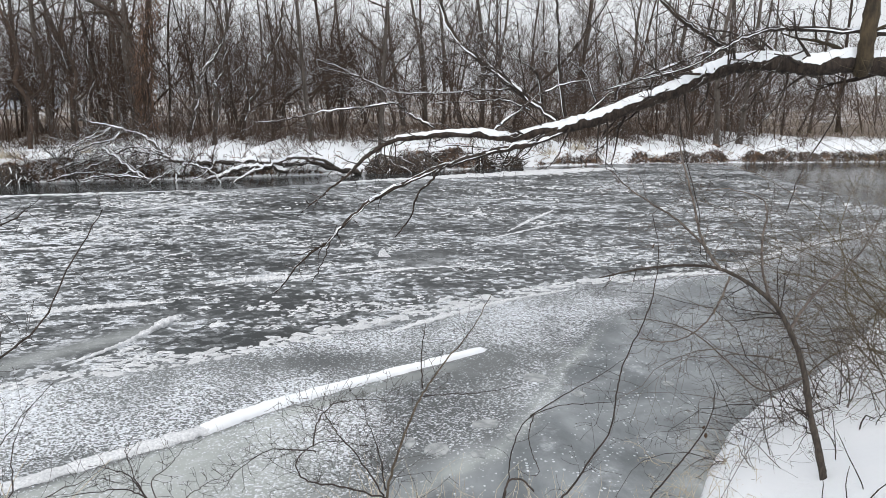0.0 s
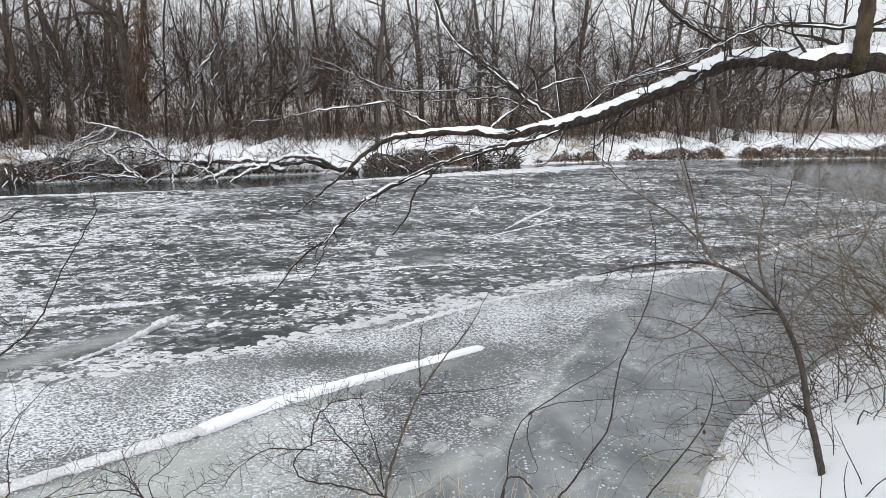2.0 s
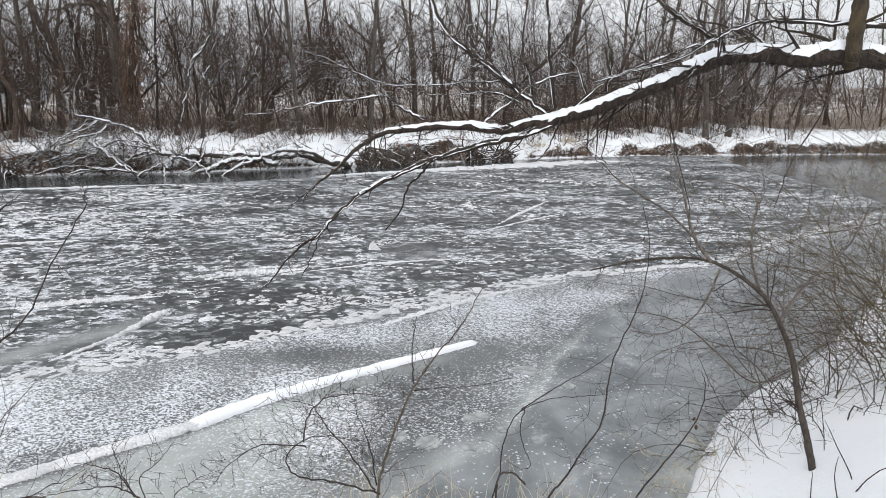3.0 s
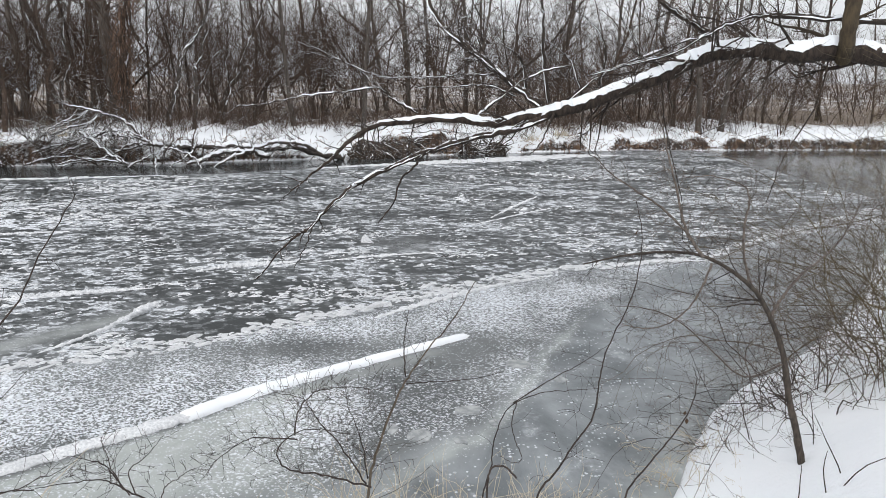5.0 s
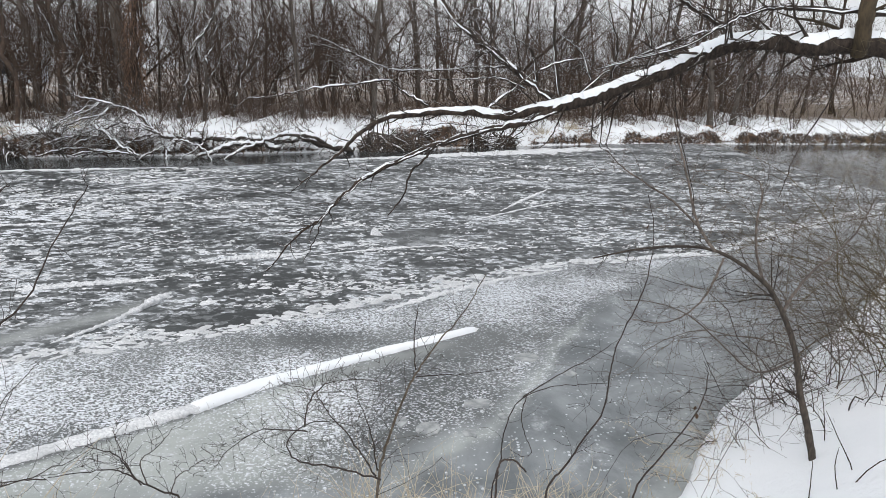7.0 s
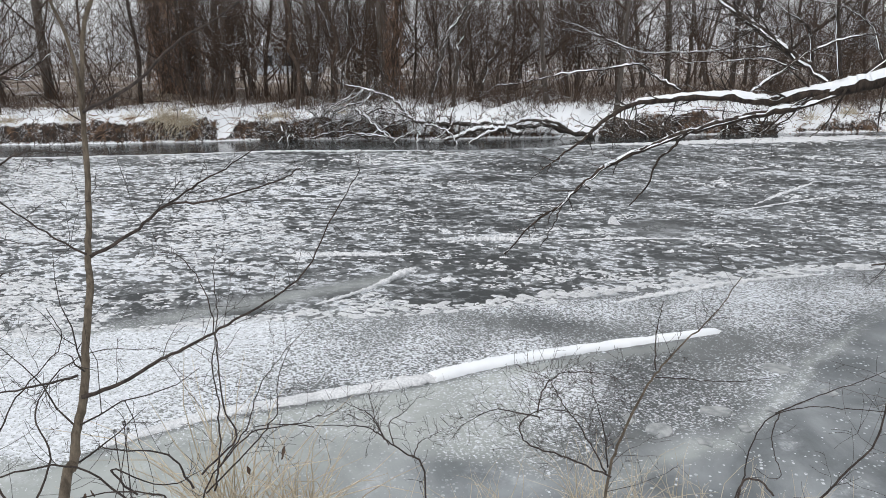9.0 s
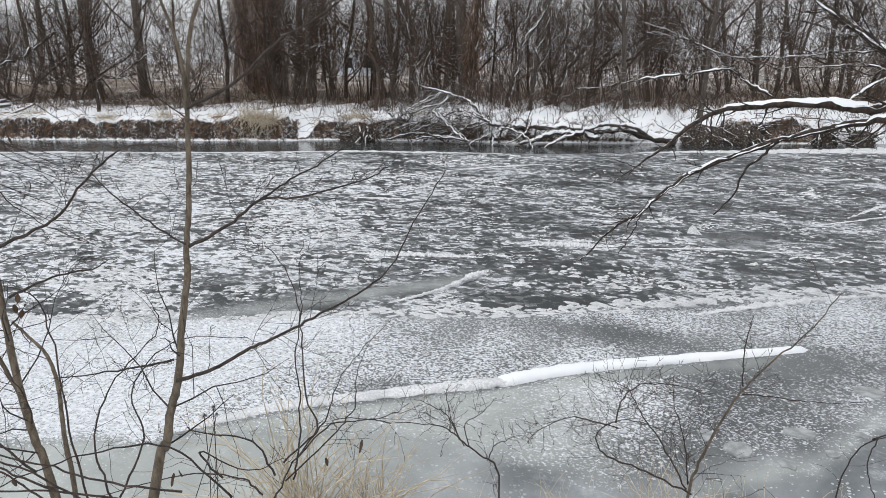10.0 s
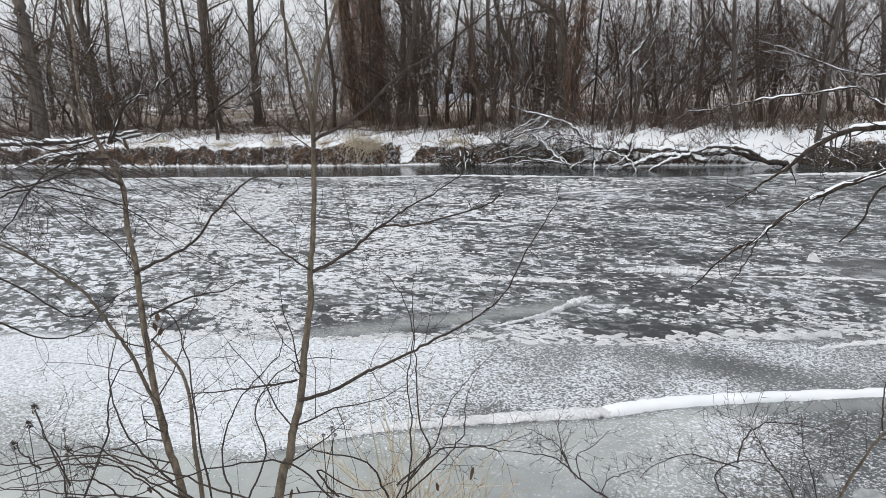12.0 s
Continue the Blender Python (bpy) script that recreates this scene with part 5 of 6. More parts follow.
branch(fallen, [(-11.64, 23.48, 1.18), (-11.25, 23.42, 0.93), (-10.77, 23.34, 0.56), (-10.29, 23.27, 0.24), (-10.06, 23.24, 0.13)], 0.048, 0.030, "branch", 58, 16, 0.9, 2, 0.015, material=BARK_WET, full=0.55, least=0.007, kink=0.02)
branch(fallen, [(-9.66, 24.00, 0.75), (-10.08, 23.78, 0.61), (-10.49, 23.57, 0.48), (-10.89, 23.34, 0.31), (-11.57, 23.13, 0.18), (-12.24, 22.92, 0.09)], 0.034, 0.012, "branch", 59, 25, 1.0, 2, 0.026, material=BARK_WET, full=0.60, least=0.007, kink=0.02)
branch(fallen, [(-10.14, 23.34, 0.12), (-10.85, 23.23, 0.23), (-11.55, 23.10, 0.26), (-12.24, 22.93, 0.12)], 0.034, 0.018, "branch", 60, 16, 0.8, 2, 0.026, material=BARK_WET, full=0.70, least=0.007, kink=0.02)
branch(fallen, [(-9.80, 24.13, 0.88), (-10.44, 24.01, 0.98), (-10.96, 23.88, 1.03), (-11.48, 23.72, 0.97), (-12.09, 23.53, 0.79), (-12.98, 23.32, 0.46)], 0.034, 0.009, "branch", 61, 28, 1.2, 2, 0.019, material=BARK_WET, full=0.55, least=0.007, kink=0.02)
branch(fallen, [(-8.09, 24.28, 0.65), (-8.24, 24.09, 0.39), (-8.69, 23.87, 0.06), (-8.93, 23.71, -0.08)], 0.034, 0.018, "branch", 62, 9, 0.7, 2, 0.015, material=BARK_WET, full=0.55, least=0.007, kink=0.02)


for k, q in enumerate(([(-12.72, 23.75, 1.02), (-12.08, 23.81, 1.27), (-11.44, 23.84, 1.42), (-11.13, 23.91, 1.73)],
                       [(-11.61, 23.77, 1.12), (-10.97, 23.67, 0.66), (-10.24, 23.55, 0.13)],
                       [(-13.11, 23.74, 0.96), (-12.57, 23.82, 1.34), (-12.08, 23.88, 1.57), (-11.50, 23.94, 1.84)],
                       [(-13.64, 23.53, 0.03), (-12.55, 23.59, 0.30), (-11.43, 23.58, 0.26), (-10.85, 23.55, 0.13)],
                       [(-10.60, 23.63, 0.49), (-10.19, 23.67, 0.66), (-9.78, 23.70, 0.80), (-9.45, 23.69, 0.74)],
                       [(-10.13, 23.51, -0.04), (-9.74, 23.57, 0.21), (-9.25, 23.62, 0.44)],
                       [(-13.35, 23.62, 0.43), (-12.37, 23.68, 0.72), (-11.49, 23.76, 1.04), (-10.91, 23.78, 1.16)],
                       [(-11.30, 23.74, 0.97), (-10.81, 23.78, 1.16), (-10.19, 23.78, 1.16), (-9.64, 23.74, 0.97)],
                       [(-12.37, 23.62, 0.43), (-11.69, 23.68, 0.72), (-11.01, 23.78, 1.16), (-10.66, 23.88, 1.58)],
                       [(-8.86, 23.66, 0.63), (-8.37, 23.64, 0.52), (-7.88, 23.58, 0.25), (-7.65, 23.51, -0.03)])):
    branch(fallen, q, 0.036, 0.012, "branch", 640 + k, 9, 0.7, 1, 0.03, material=BARK_WET, full=0.75, least=0.006, kink=0.02)


for k, (x, y) in enumerate(((-13.4, 23.2), (-12.2, 23.5), (-11.0, 23.7), (-14.4, 22.9), (-9.6, 24.1), (-12.9, 24.0), (-8.2, 24.7), (-6.3, 25.4))):
    ob = tagged(new("brush", grow_thicket(300 + k, 1.7, 9, 0.6, BARK_WET if k % 2 else TWIG_FAR, 5, 1.0, 0.018)), "grey brushwood caught in the fallen tree's crown", "brushwood", kind="stuff")
    ob.matrix_world = pose(x, y, 0.12, 0, 0, 70 * k)


def root_mass(x, y, wide, high, seed, label):
    """A torn root plate: a dark earth mound bristling with roots."""
    rng = random.Random(seed)
    ob = thing("root_mass", (x, y, 0), label, "tree roots", "root masses at the far bank")
    v, f, n, rings = [], [], 12, 5
    for j in range(rings):
        for k in range(n):
            w = 6.283 * k / n
            r = wide * 0.5 * math.cos(j / rings * 1.5) * (1 + 0.35 * noise.noise((math.cos(w) * 1.5 + seed, math.sin(w) * 1.5, j * 0.7)))
            v.append((r * math.cos(w), r * 0.6 * math.sin(w), high * math.sin(j / rings * 1.6) * (1 + 0.3 * noise.noise((w, j, seed))) - 0.1))
    for j in range(rings - 1):
        for k in range(n):
            f.append((j * n + k, j * n + (k + 1) % n, (j + 1) * n + (k + 1) % n, (j + 1) * n + k))
    f.append(tuple((rings - 1) * n + k for k in range(n)))
    piece("earth", mesh_of("earth", v, f, EARTH), ob)
    for _ in range(26):
        t = Tubes()
        w, u = rng.uniform(0, 6.283), rng.uniform(0.1, 1)
        b = (wide * 0.42 * math.cos(w), wide * 0.27 * math.sin(w), high * u * 0.8)
        line = wander(rng, b, (math.cos(w), math.sin(w) - 0.4, rng.uniform(-0.4, 0.9)), rng.uniform(0.3, 0.9), 4, 0.3)
        t.add(line, [0.04, 0.032, 0.022, 0.014, 0.007], 5, cap=False)
        piece("root", t.mesh("root", BARK_WET), ob)


for k, (x, y, w, h, lab) in enumerate(((-2.2, 26.8, 1.7, 0.75, "dark torn roots and earth slumped at the far bank"), (-0.9, 27.3, 1.5, 0.7, "dark torn roots and earth slumped at the far bank"),
                                       (1.7, 28.4, 0.9, 0.6, "dark clump of roots beside a snowy slope"), (2.9, 28.7, 0.9, 0.55, "dark clump of roots beside a snowy slope"), (-14.9, 23.4, 1.6, 0.7, "dark undercut mound of earth with hanging grass"))):
    root_mass(x, y, w, h, 70 + k, lab)


# ---- grass and litter on the far bank ----
def blades(t, rng, spot, count, length, spread, droop=0.12, width=0.006):
    for _ in range(count):
        w = rng.uniform(0, 6.283)
        b = Vector(spot) + Vector((rng.gauss(0, spread), rng.gauss(0, spread), -0.03))
        L = length * rng.uniform(0.25, 1.15)
        line = wander(rng, b, (math.cos(w) * spread * 2.2 + rng.gauss(0, 0.25), math.sin(w) * spread * 2.2 + rng.gauss(0, 0.25), 1), L, 4, 0.24, -droop * rng.uniform(0.3, 3.0))
        t.add(line, [width, width * 0.9, width * 0.7, width * 0.5, width * 0.2], 3, cap=False)


def straw_tuft(x, y, count, length, spread, seed, label, droop=0.12, width=0.006, group="tufts of dry grass"):
    t = Tubes()
    blades(t, random.Random(seed), (0, 0, 0), count, length, spread, droop, width)
    ob = tagged(new("grass_tuft", t.mesh("grass_tuft", STRAW)), label, "grass", group)
    ob.matrix_world = Matrix.Translation((x, y, ground_at(x, y)))
    return ob


def bank_dressing():
    rng = random.Random(12)
    for i, x in enumerate((-19.1, -18.6, -18.2, -22.4, -15.6, -14.9, -24.8, -20.3, -28, -12.6, 4.6, 6.0)):
        big = i < 3
        straw_tuft(x, far_shore(x) + (rng.uniform(0.2, 0.4) if big else rng.uniform(0.35, 0.7)), 190 if big else 80, 1.15 if big else 0.6, 0.26 if big else 0.2, 80 + i, "tall pale tuft of dry grass hanging over the far bank" if big else "dry tuft of grass on the far bank", 0.34 if big else 0.2, 0.009)
    t = Tubes()
    for _ in range(2300):
        x = rng.uniform(-40, 14)
        d = abs(rng.gauss(0.35, 0.35))
        y = far_shore(x) + d
        if math.exp(-((x + 17.0) / 0.36) ** 2) > 0.4 or rng.random() < 0.45 + 0.9 * noise.noise((x * 0.5, 3, 3)):
            continue
        b = Vector((x, y, far_height(x, d)))
        line = wander(rng, b, (rng.gauss(0, 0.5), -0.7, rng.uniform(-0.2, 0.8)), rng.uniform(0.2, 0.55) * (1.0 + 0.6 * math.exp(-((x + 17.5) / 3.5) ** 2)), 3, 0.2, -0.28)
        t.add(line, [0.011, 0.01, 0.008, 0.004], 3, cap=False)
    tagged(new("bank_grass", t.mesh("bank_grass", VINE)), "dry grass and roots hanging from the cut bank", "grass", kind="stuff")
    b = Tubes()
    for _ in range(5200):
        x = rng.uniform(-44, 16)
        d = rng.uniform(0.3, 7) if rng.random() < 0.3 else rng.uniform(2.5, 11)
        y = far_shore(x) + d
        line = wander(rng, (x, y, far_height(x, max(d, 0)) - 0.02), (rng.gauss(0, 0.6), rng.gauss(0, 0.6), 1), rng.uniform(0.2, 1.2), 3, 0.22)
        b.add(line, [0.010, 0.009, 0.008, 0.005], 3, cap=False)
    tagged(new("bank_stalks", b.mesh("bank_stalks", TWIG_RUST)), "bare brown stalks standing in the snow of the far bank", "undergrowth", kind="stuff")


bank_dressing()
small_limb = thing("fallen_branch", (-31.5, 16.8, 0.4), "forked white snow-covered branch hanging down the far bank", "fallen branch")
branch(small_limb, [(-29.96, 19.36, 1.33), (-30.87, 18.46, 1.07), (-31.44, 17.79, 0.80), (-31.88, 17.16, 0.38), (-31.99, 16.76, -0.02)], 0.08, 0.03, "branch", 91, 10, 1.2, 1, 0.07, material=BARK_WET, full=1.0, least=0.012)
branch(small_limb, [(-31.49, 17.82, 0.80), (-32.09, 17.19, 0.63), (-32.80, 16.50, 0.55), (-33.47, 15.77, 0.22), (-33.94, 15.22, 0.01)], 0.06, 0.02, "branch", 92, 8, 1.0, 1, 0.06, material=BARK_WET, full=1.0, least=0.012)

branch(small_limb, [(-35.74, 14.68, 1.16), (-34.00, 15.87, 1.11), (-32.50, 16.92, 1.14), (-31.00, 18.01, 1.30), (-29.68, 18.99, 1.52)], 0.14, 0.08, "log", 93, 8, 1.0, 1, 0.05, material=BARK_WET, full=0.5, least=0.010, kink=0.02, sides=9)
branch(small_limb, [(-30.87, 18.05, 1.14), (-31.36, 17.56, 0.66), (-32.22, 16.95, 0.60), (-32.79, 16.45, 0.27), (-33.00, 16.17, -0.15)], 0.07, 0.03, "branch", 94, 6, 0.7, 1, 0.06, material=BARK_WET, full=1.0, least=0.010, kink=0.02)
branch(small_limb, [(-31.40, 17.52, 0.61), (-32.42, 16.77, 0.50), (-33.27, 16.14, 0.37), (-33.86, 15.68, 0.19)], 0.055, 0.025, "branch", 95, 6, 0.7, 1, 0.05, material=BARK_WET, full=1.0, least=0.010, kink=0.02)
branch(small_limb, [(-32.04, 17.18, 0.94), (-30.67, 18.23, 1.28), (-29.76, 18.72, 0.84), (-28.73, 19.59, 1.35)], 0.07, 0.04, "branch", 96, 8, 0.8, 1, 0.05, material=BARK_WET, full=0.8, least=0.010, kink=0.02)

# ---- saplings on the near bank ----
def sapling(name, label, stem, r0, r1, seed, material=BARK_SAPLING, category="sapling", twigs=12, length=0.35, level=1, group="saplings on the near bank"):
    base = Vector(stem[0])
    drop = base - Vector(stem[2])
    reach = max(0.0, base.z - ground_at(base.x, base.y) + 0.05) / max(-drop.z, 0.05)
    foot = base + Vector((drop.x * reach * 0.6, drop.y * reach * 0.6, 0))
    foot.z = ground_at(foot.x, foot.y) - 0.05
    ob = thing(name, foot, label, category, group)
    pts = [tuple(foot)] + stem if foot.z < base.z - 0.1 else stem
    branch(ob, pts, r0, r1, "stem", seed, twigs, length, level, material=material, twig_material=TWIG_NEAR, least=0.0011, sides=8, rough=0.02, kink=0.0005)
    return ob


s1 = sapling("sapling", "slender grey-brown sapling with forked bare branches", [(-1.54, 1.19, 1.87), (-1.55, 1.25, 1.95), (-1.56, 1.29, 2.04), (-1.57, 1.34, 2.12), (-1.59, 1.39, 2.25), (-1.61, 1.45, 2.38), (-1.64, 1.49, 2.47), (-1.65, 1.53, 2.61), (-1.67, 1.57, 2.78), (-1.69, 1.60, 2.87), (-1.71, 1.66, 3.08), (-1.70, 1.71, 3.20), (-1.68, 1.77, 3.34)], 0.0148, 0.005, 31, twigs=12, length=0.42)
branch(s1, [(-1.56, 1.32, 2.12), (-1.50, 1.41, 2.13), (-1.44, 1.50, 2.17), (-1.39, 1.59, 2.19), (-1.32, 1.70, 2.23), (-1.25, 1.81, 2.27), (-1.19, 1.93, 2.34), (-1.15, 2.06, 2.49), (-1.11, 2.20, 2.63)], 0.0062, 0.0016, "branch", 32, 19, 0.22, 1, material=TWIG_NEAR, least=0.001)
branch(s1, [(-1.60, 1.46, 2.48), (-1.53, 1.56, 2.53), (-1.49, 1.66, 2.59), (-1.41, 1.76, 2.59), (-1.27, 1.92, 2.63), (-1.23, 2.00, 2.66)], 0.0055, 0.0016, "branch", 33, 16, 0.2, 1, material=TWIG_NEAR, least=0.001)
branch(s1, [(-1.50, 1.67, 2.59), (-1.45, 1.76, 2.64), (-1.39, 1.86, 2.69), (-1.33, 1.96, 2.75)], 0.0035, 0.0014, "branch", 42, 9, 0.15, 1, material=TWIG_NEAR, least=0.001)
branch(s1, [(-1.67, 1.58, 2.87), (-1.53, 1.65, 2.95), (-1.43, 1.70, 3.05), (-1.30, 1.76, 3.13), (-1.18, 1.83, 3.23)], 0.0055, 0.002, "branch", 34, 12, 0.25, 1, material=TWIG_NEAR, least=0.001)
branch(s1, [(-1.67, 1.58, 2.85), (-1.70, 1.61, 2.97), (-1.75, 1.63, 3.11), (-1.82, 1.64, 3.26), (-1.85, 1.66, 3.35)], 0.006, 0.003, "branch", 35, 12, 0.25, 1, material=BARK_SAPLING, least=0.001)
branch(s1, [(-1.57, 1.33, 2.18), (-1.66, 1.28, 2.16), (-1.77, 1.23, 2.14), (-1.88, 1.17, 2.13)], 0.004, 0.0015, "branch", 37, 12, 0.2, 1, material=TWIG_NEAR, least=0.001)
branch(s1, [(-1.60, 1.45, 2.49), (-1.69, 1.43, 2.54), (-1.80, 1.40, 2.62), (-1.88, 1.39, 2.69)], 0.0032, 0.0014, "branch", 38, 12, 0.2, 1, material=TWIG_NEAR, least=0.001)
s2 = sapling("sapling", "crooked grey-brown sapling beside a second stem", [(-2.02, 1.20, 1.71), (-2.10, 1.22, 1.84), (-2.18, 1.25, 1.98), (-2.26, 1.29, 2.16), (-2.33, 1.33, 2.32), (-2.39, 1.37, 2.43), (-2.46, 1.40, 2.56), (-2.52, 1.44, 2.70), (-2.61, 1.45, 2.80), (-2.71, 1.46, 2.91), (-2.79, 1.48, 3.06), (-2.86, 1.53, 3.27), (-2.93, 1.58, 3.45)], 0.0138, 0.0055, 36, twigs=26, length=0.55)
branch(s2, [(-2.37, 1.35, 2.41), (-2.28, 1.42, 2.46), (-2.20, 1.48, 2.51), (-2.13, 1.54, 2.62), (-2.05, 1.61, 2.71), (-1.97, 1.66, 2.74), (-1.83, 1.74, 2.72)], 0.006, 0.0016, "branch", 39, 16, 0.25, 2, material=TWIG_NEAR, least=0.001)
branch(s2, [(-2.27, 1.32, 2.27), (-2.19, 1.42, 2.32), (-2.12, 1.52, 2.33), (-2.10, 1.58, 2.35)], 0.0045, 0.0015, "branch", 40, 9, 0.2, 2, material=TWIG_NEAR, least=0.001)
branch(s2, [(-2.49, 1.42, 2.71), (-2.66, 1.38, 2.77), (-2.83, 1.32, 2.72), (-3.02, 1.24, 2.68), (-3.22, 1.15, 2.59)], 0.006, 0.0016, "branch", 43, 25, 0.35, 2, material=TWIG_NEAR, least=0.001)
branch(s2, [(-2.59, 1.44, 2.80), (-2.75, 1.37, 2.79), (-2.89, 1.30, 2.70), (-2.99, 1.25, 2.57), (-3.11, 1.18, 2.46)], 0.005, 0.0015, "branch", 44, 25, 0.35, 2, material=TWIG_NEAR, least=0.001)
branch(s2, [(-2.71, 1.46, 2.91), (-2.90, 1.46, 3.08), (-3.04, 1.50, 3.28), (-3.17, 1.55, 3.47)], 0.006, 0.002, "branch", 45, 16, 0.35, 2, material=BARK_SAPLING, least=0.001)
s3 = sapling("sapling", "thin arching grey shoot forked near a sapling", [(-2.01, 1.26, 1.67), (-2.06, 1.29, 1.84), (-2.11, 1.33, 1.98), (-2.17, 1.35, 2.07), (-2.25, 1.36, 2.11), (-2.34, 1.36, 2.16)], 0.009, 0.004, 46, twigs=6, length=0.25)
branch(s3, [(-2.15, 1.24, 1.94), (-2.22, 1.25, 2.03), (-2.31, 1.25, 2.16), (-2.40, 1.24, 2.25), (-2.50, 1.23, 2.35), (-2.63, 1.19, 2.42), (-2.78, 1.14, 2.50), (-2.95, 1.07, 2.54)], 0.008, 0.003, "branch", 47, 18, 0.3, 1, material=BARK_SAPLING, twig_material=TWIG_NEAR, least=0.001)

# ---- leaning tree on the near bank ----
s4 = sapling("leaning_sapling", "brown sapling bent out over the ice from the snowy bank", [(2.51, 4.05, 0.52), (2.48, 4.12, 0.73), (2.44, 4.19, 0.94), (2.40, 4.27, 1.23), (2.33, 4.34, 1.44), (2.23, 4.40, 1.62), (2.09, 4.55, 1.74), (1.94, 4.69, 1.80), (1.71, 4.81, 1.79), (1.45, 4.92, 1.73), (1.19, 5.02, 1.64)], 0.026, 0.0055, 41, BARK_LEANING, twigs=26, length=0.6, level=2)
branch(s4, [(1.91, 4.55, 1.82), (1.83, 4.64, 1.95), (1.80, 4.74, 2.10), (1.78, 4.84, 2.28), (1.74, 4.96, 2.51), (1.70, 5.07, 2.75)], 0.012, 0.004, "branch", 101, 21, 0.5, 1, material=TWIG_BROWN, least=0.0016, curl=0.3)
branch(s4, [(1.81, 4.58, 1.97), (1.64, 4.70, 2.14), (1.47, 4.80, 2.25), (1.33, 4.90, 2.35), (1.22, 5.00, 2.46)], 0.009, 0.003, "branch", 102, 21, 0.45, 1, material=TWIG_BROWN, least=0.0016, curl=0.3)
branch(s4, [(2.31, 4.59, 1.56), (2.26, 4.68, 1.78), (2.28, 4.77, 2.01), (2.32, 4.83, 2.16), (2.29, 4.89, 2.27), (2.08, 4.94, 2.33), (1.88, 4.97, 2.31)], 0.010, 0.003, "branch", 103, 21, 0.45, 1, material=TWIG_BROWN, least=0.0016, curl=0.3)
branch(s4, [(1.97, 4.54, 1.78), (1.88, 4.47, 1.60), (1.75, 4.42, 1.45), (1.55, 4.37, 1.37), (1.32, 4.35, 1.40)], 0.008, 0.003, "branch", 104, 16, 0.4, 1, material=TWIG_BROWN, least=0.0016, curl=0.3)
branch(s4, [(2.34, 4.37, 1.47), (2.54, 4.49, 1.67), (2.77, 4.60, 1.80), (2.97, 4.71, 1.94), (3.14, 4.83, 2.16)], 0.010, 0.004, "branch", 105, 21, 0.5, 1, material=TWIG_BROWN, least=0.0016, curl=0.3)
branch(s4, [(2.41, 4.25, 1.16), (2.11, 4.18, 1.10), (1.86, 4.18, 1.30), (1.62, 4.17, 1.50), (1.39, 4.14, 1.59), (1.16, 4.10, 1.62)], 0.007, 0.002, "branch", 106, 24, 0.5, 1, material=TWIG_BROWN, least=0.0013)


# ---- thicket on the near bank ----
def cane_shrub(x, y, canes, reach, lean, seed, label, material=TWIG_BROWN, r0=0.0055, twigs=7, droop=-0.09, wobble=0.28, group="shrubs on the near bank", short=0.33):
    """A shrub of arching canes, each a part with its twigs."""
    ob = thing("shrub", (x, y, ground_at(x, y)), label, "shrub", group)
    rng = random.Random(seed)
    t = Tubes()
    for i in range(canes):
        h = Vector((lean[0] + rng.gauss(0, 0.5), lean[1] + rng.gauss(0, 0.5), lean[2] * rng.uniform(0.5, 1.3)))
        L = reach * rng.uniform(0.5, 1.15)
        line = wander(rng, (rng.gauss(0, 0.28), rng.gauss(0, 0.28), -0.12), h, L, 9, wobble, droop)
        c = Tubes()
        r = r0 * rng.choice((0.4, 0.5, 0.6, 0.75, 1.1))
        c.add(line, [max(r * (1 - 0.75 * j / 9), 0.0012) for j in range(10)], 5, cap=False)
        piece("cane", c.mesh("cane", material), ob)
        sprout(t, rng, line, r, twigs, L * short, 1, 0.8, droop * 0.4, 0.16, 0.15, 1.0, 0.6, 0.0013, 2)
    tagged(piece("twig_spray", t.mesh("twig_spray", material), ob), kind="stuff")
    return ob


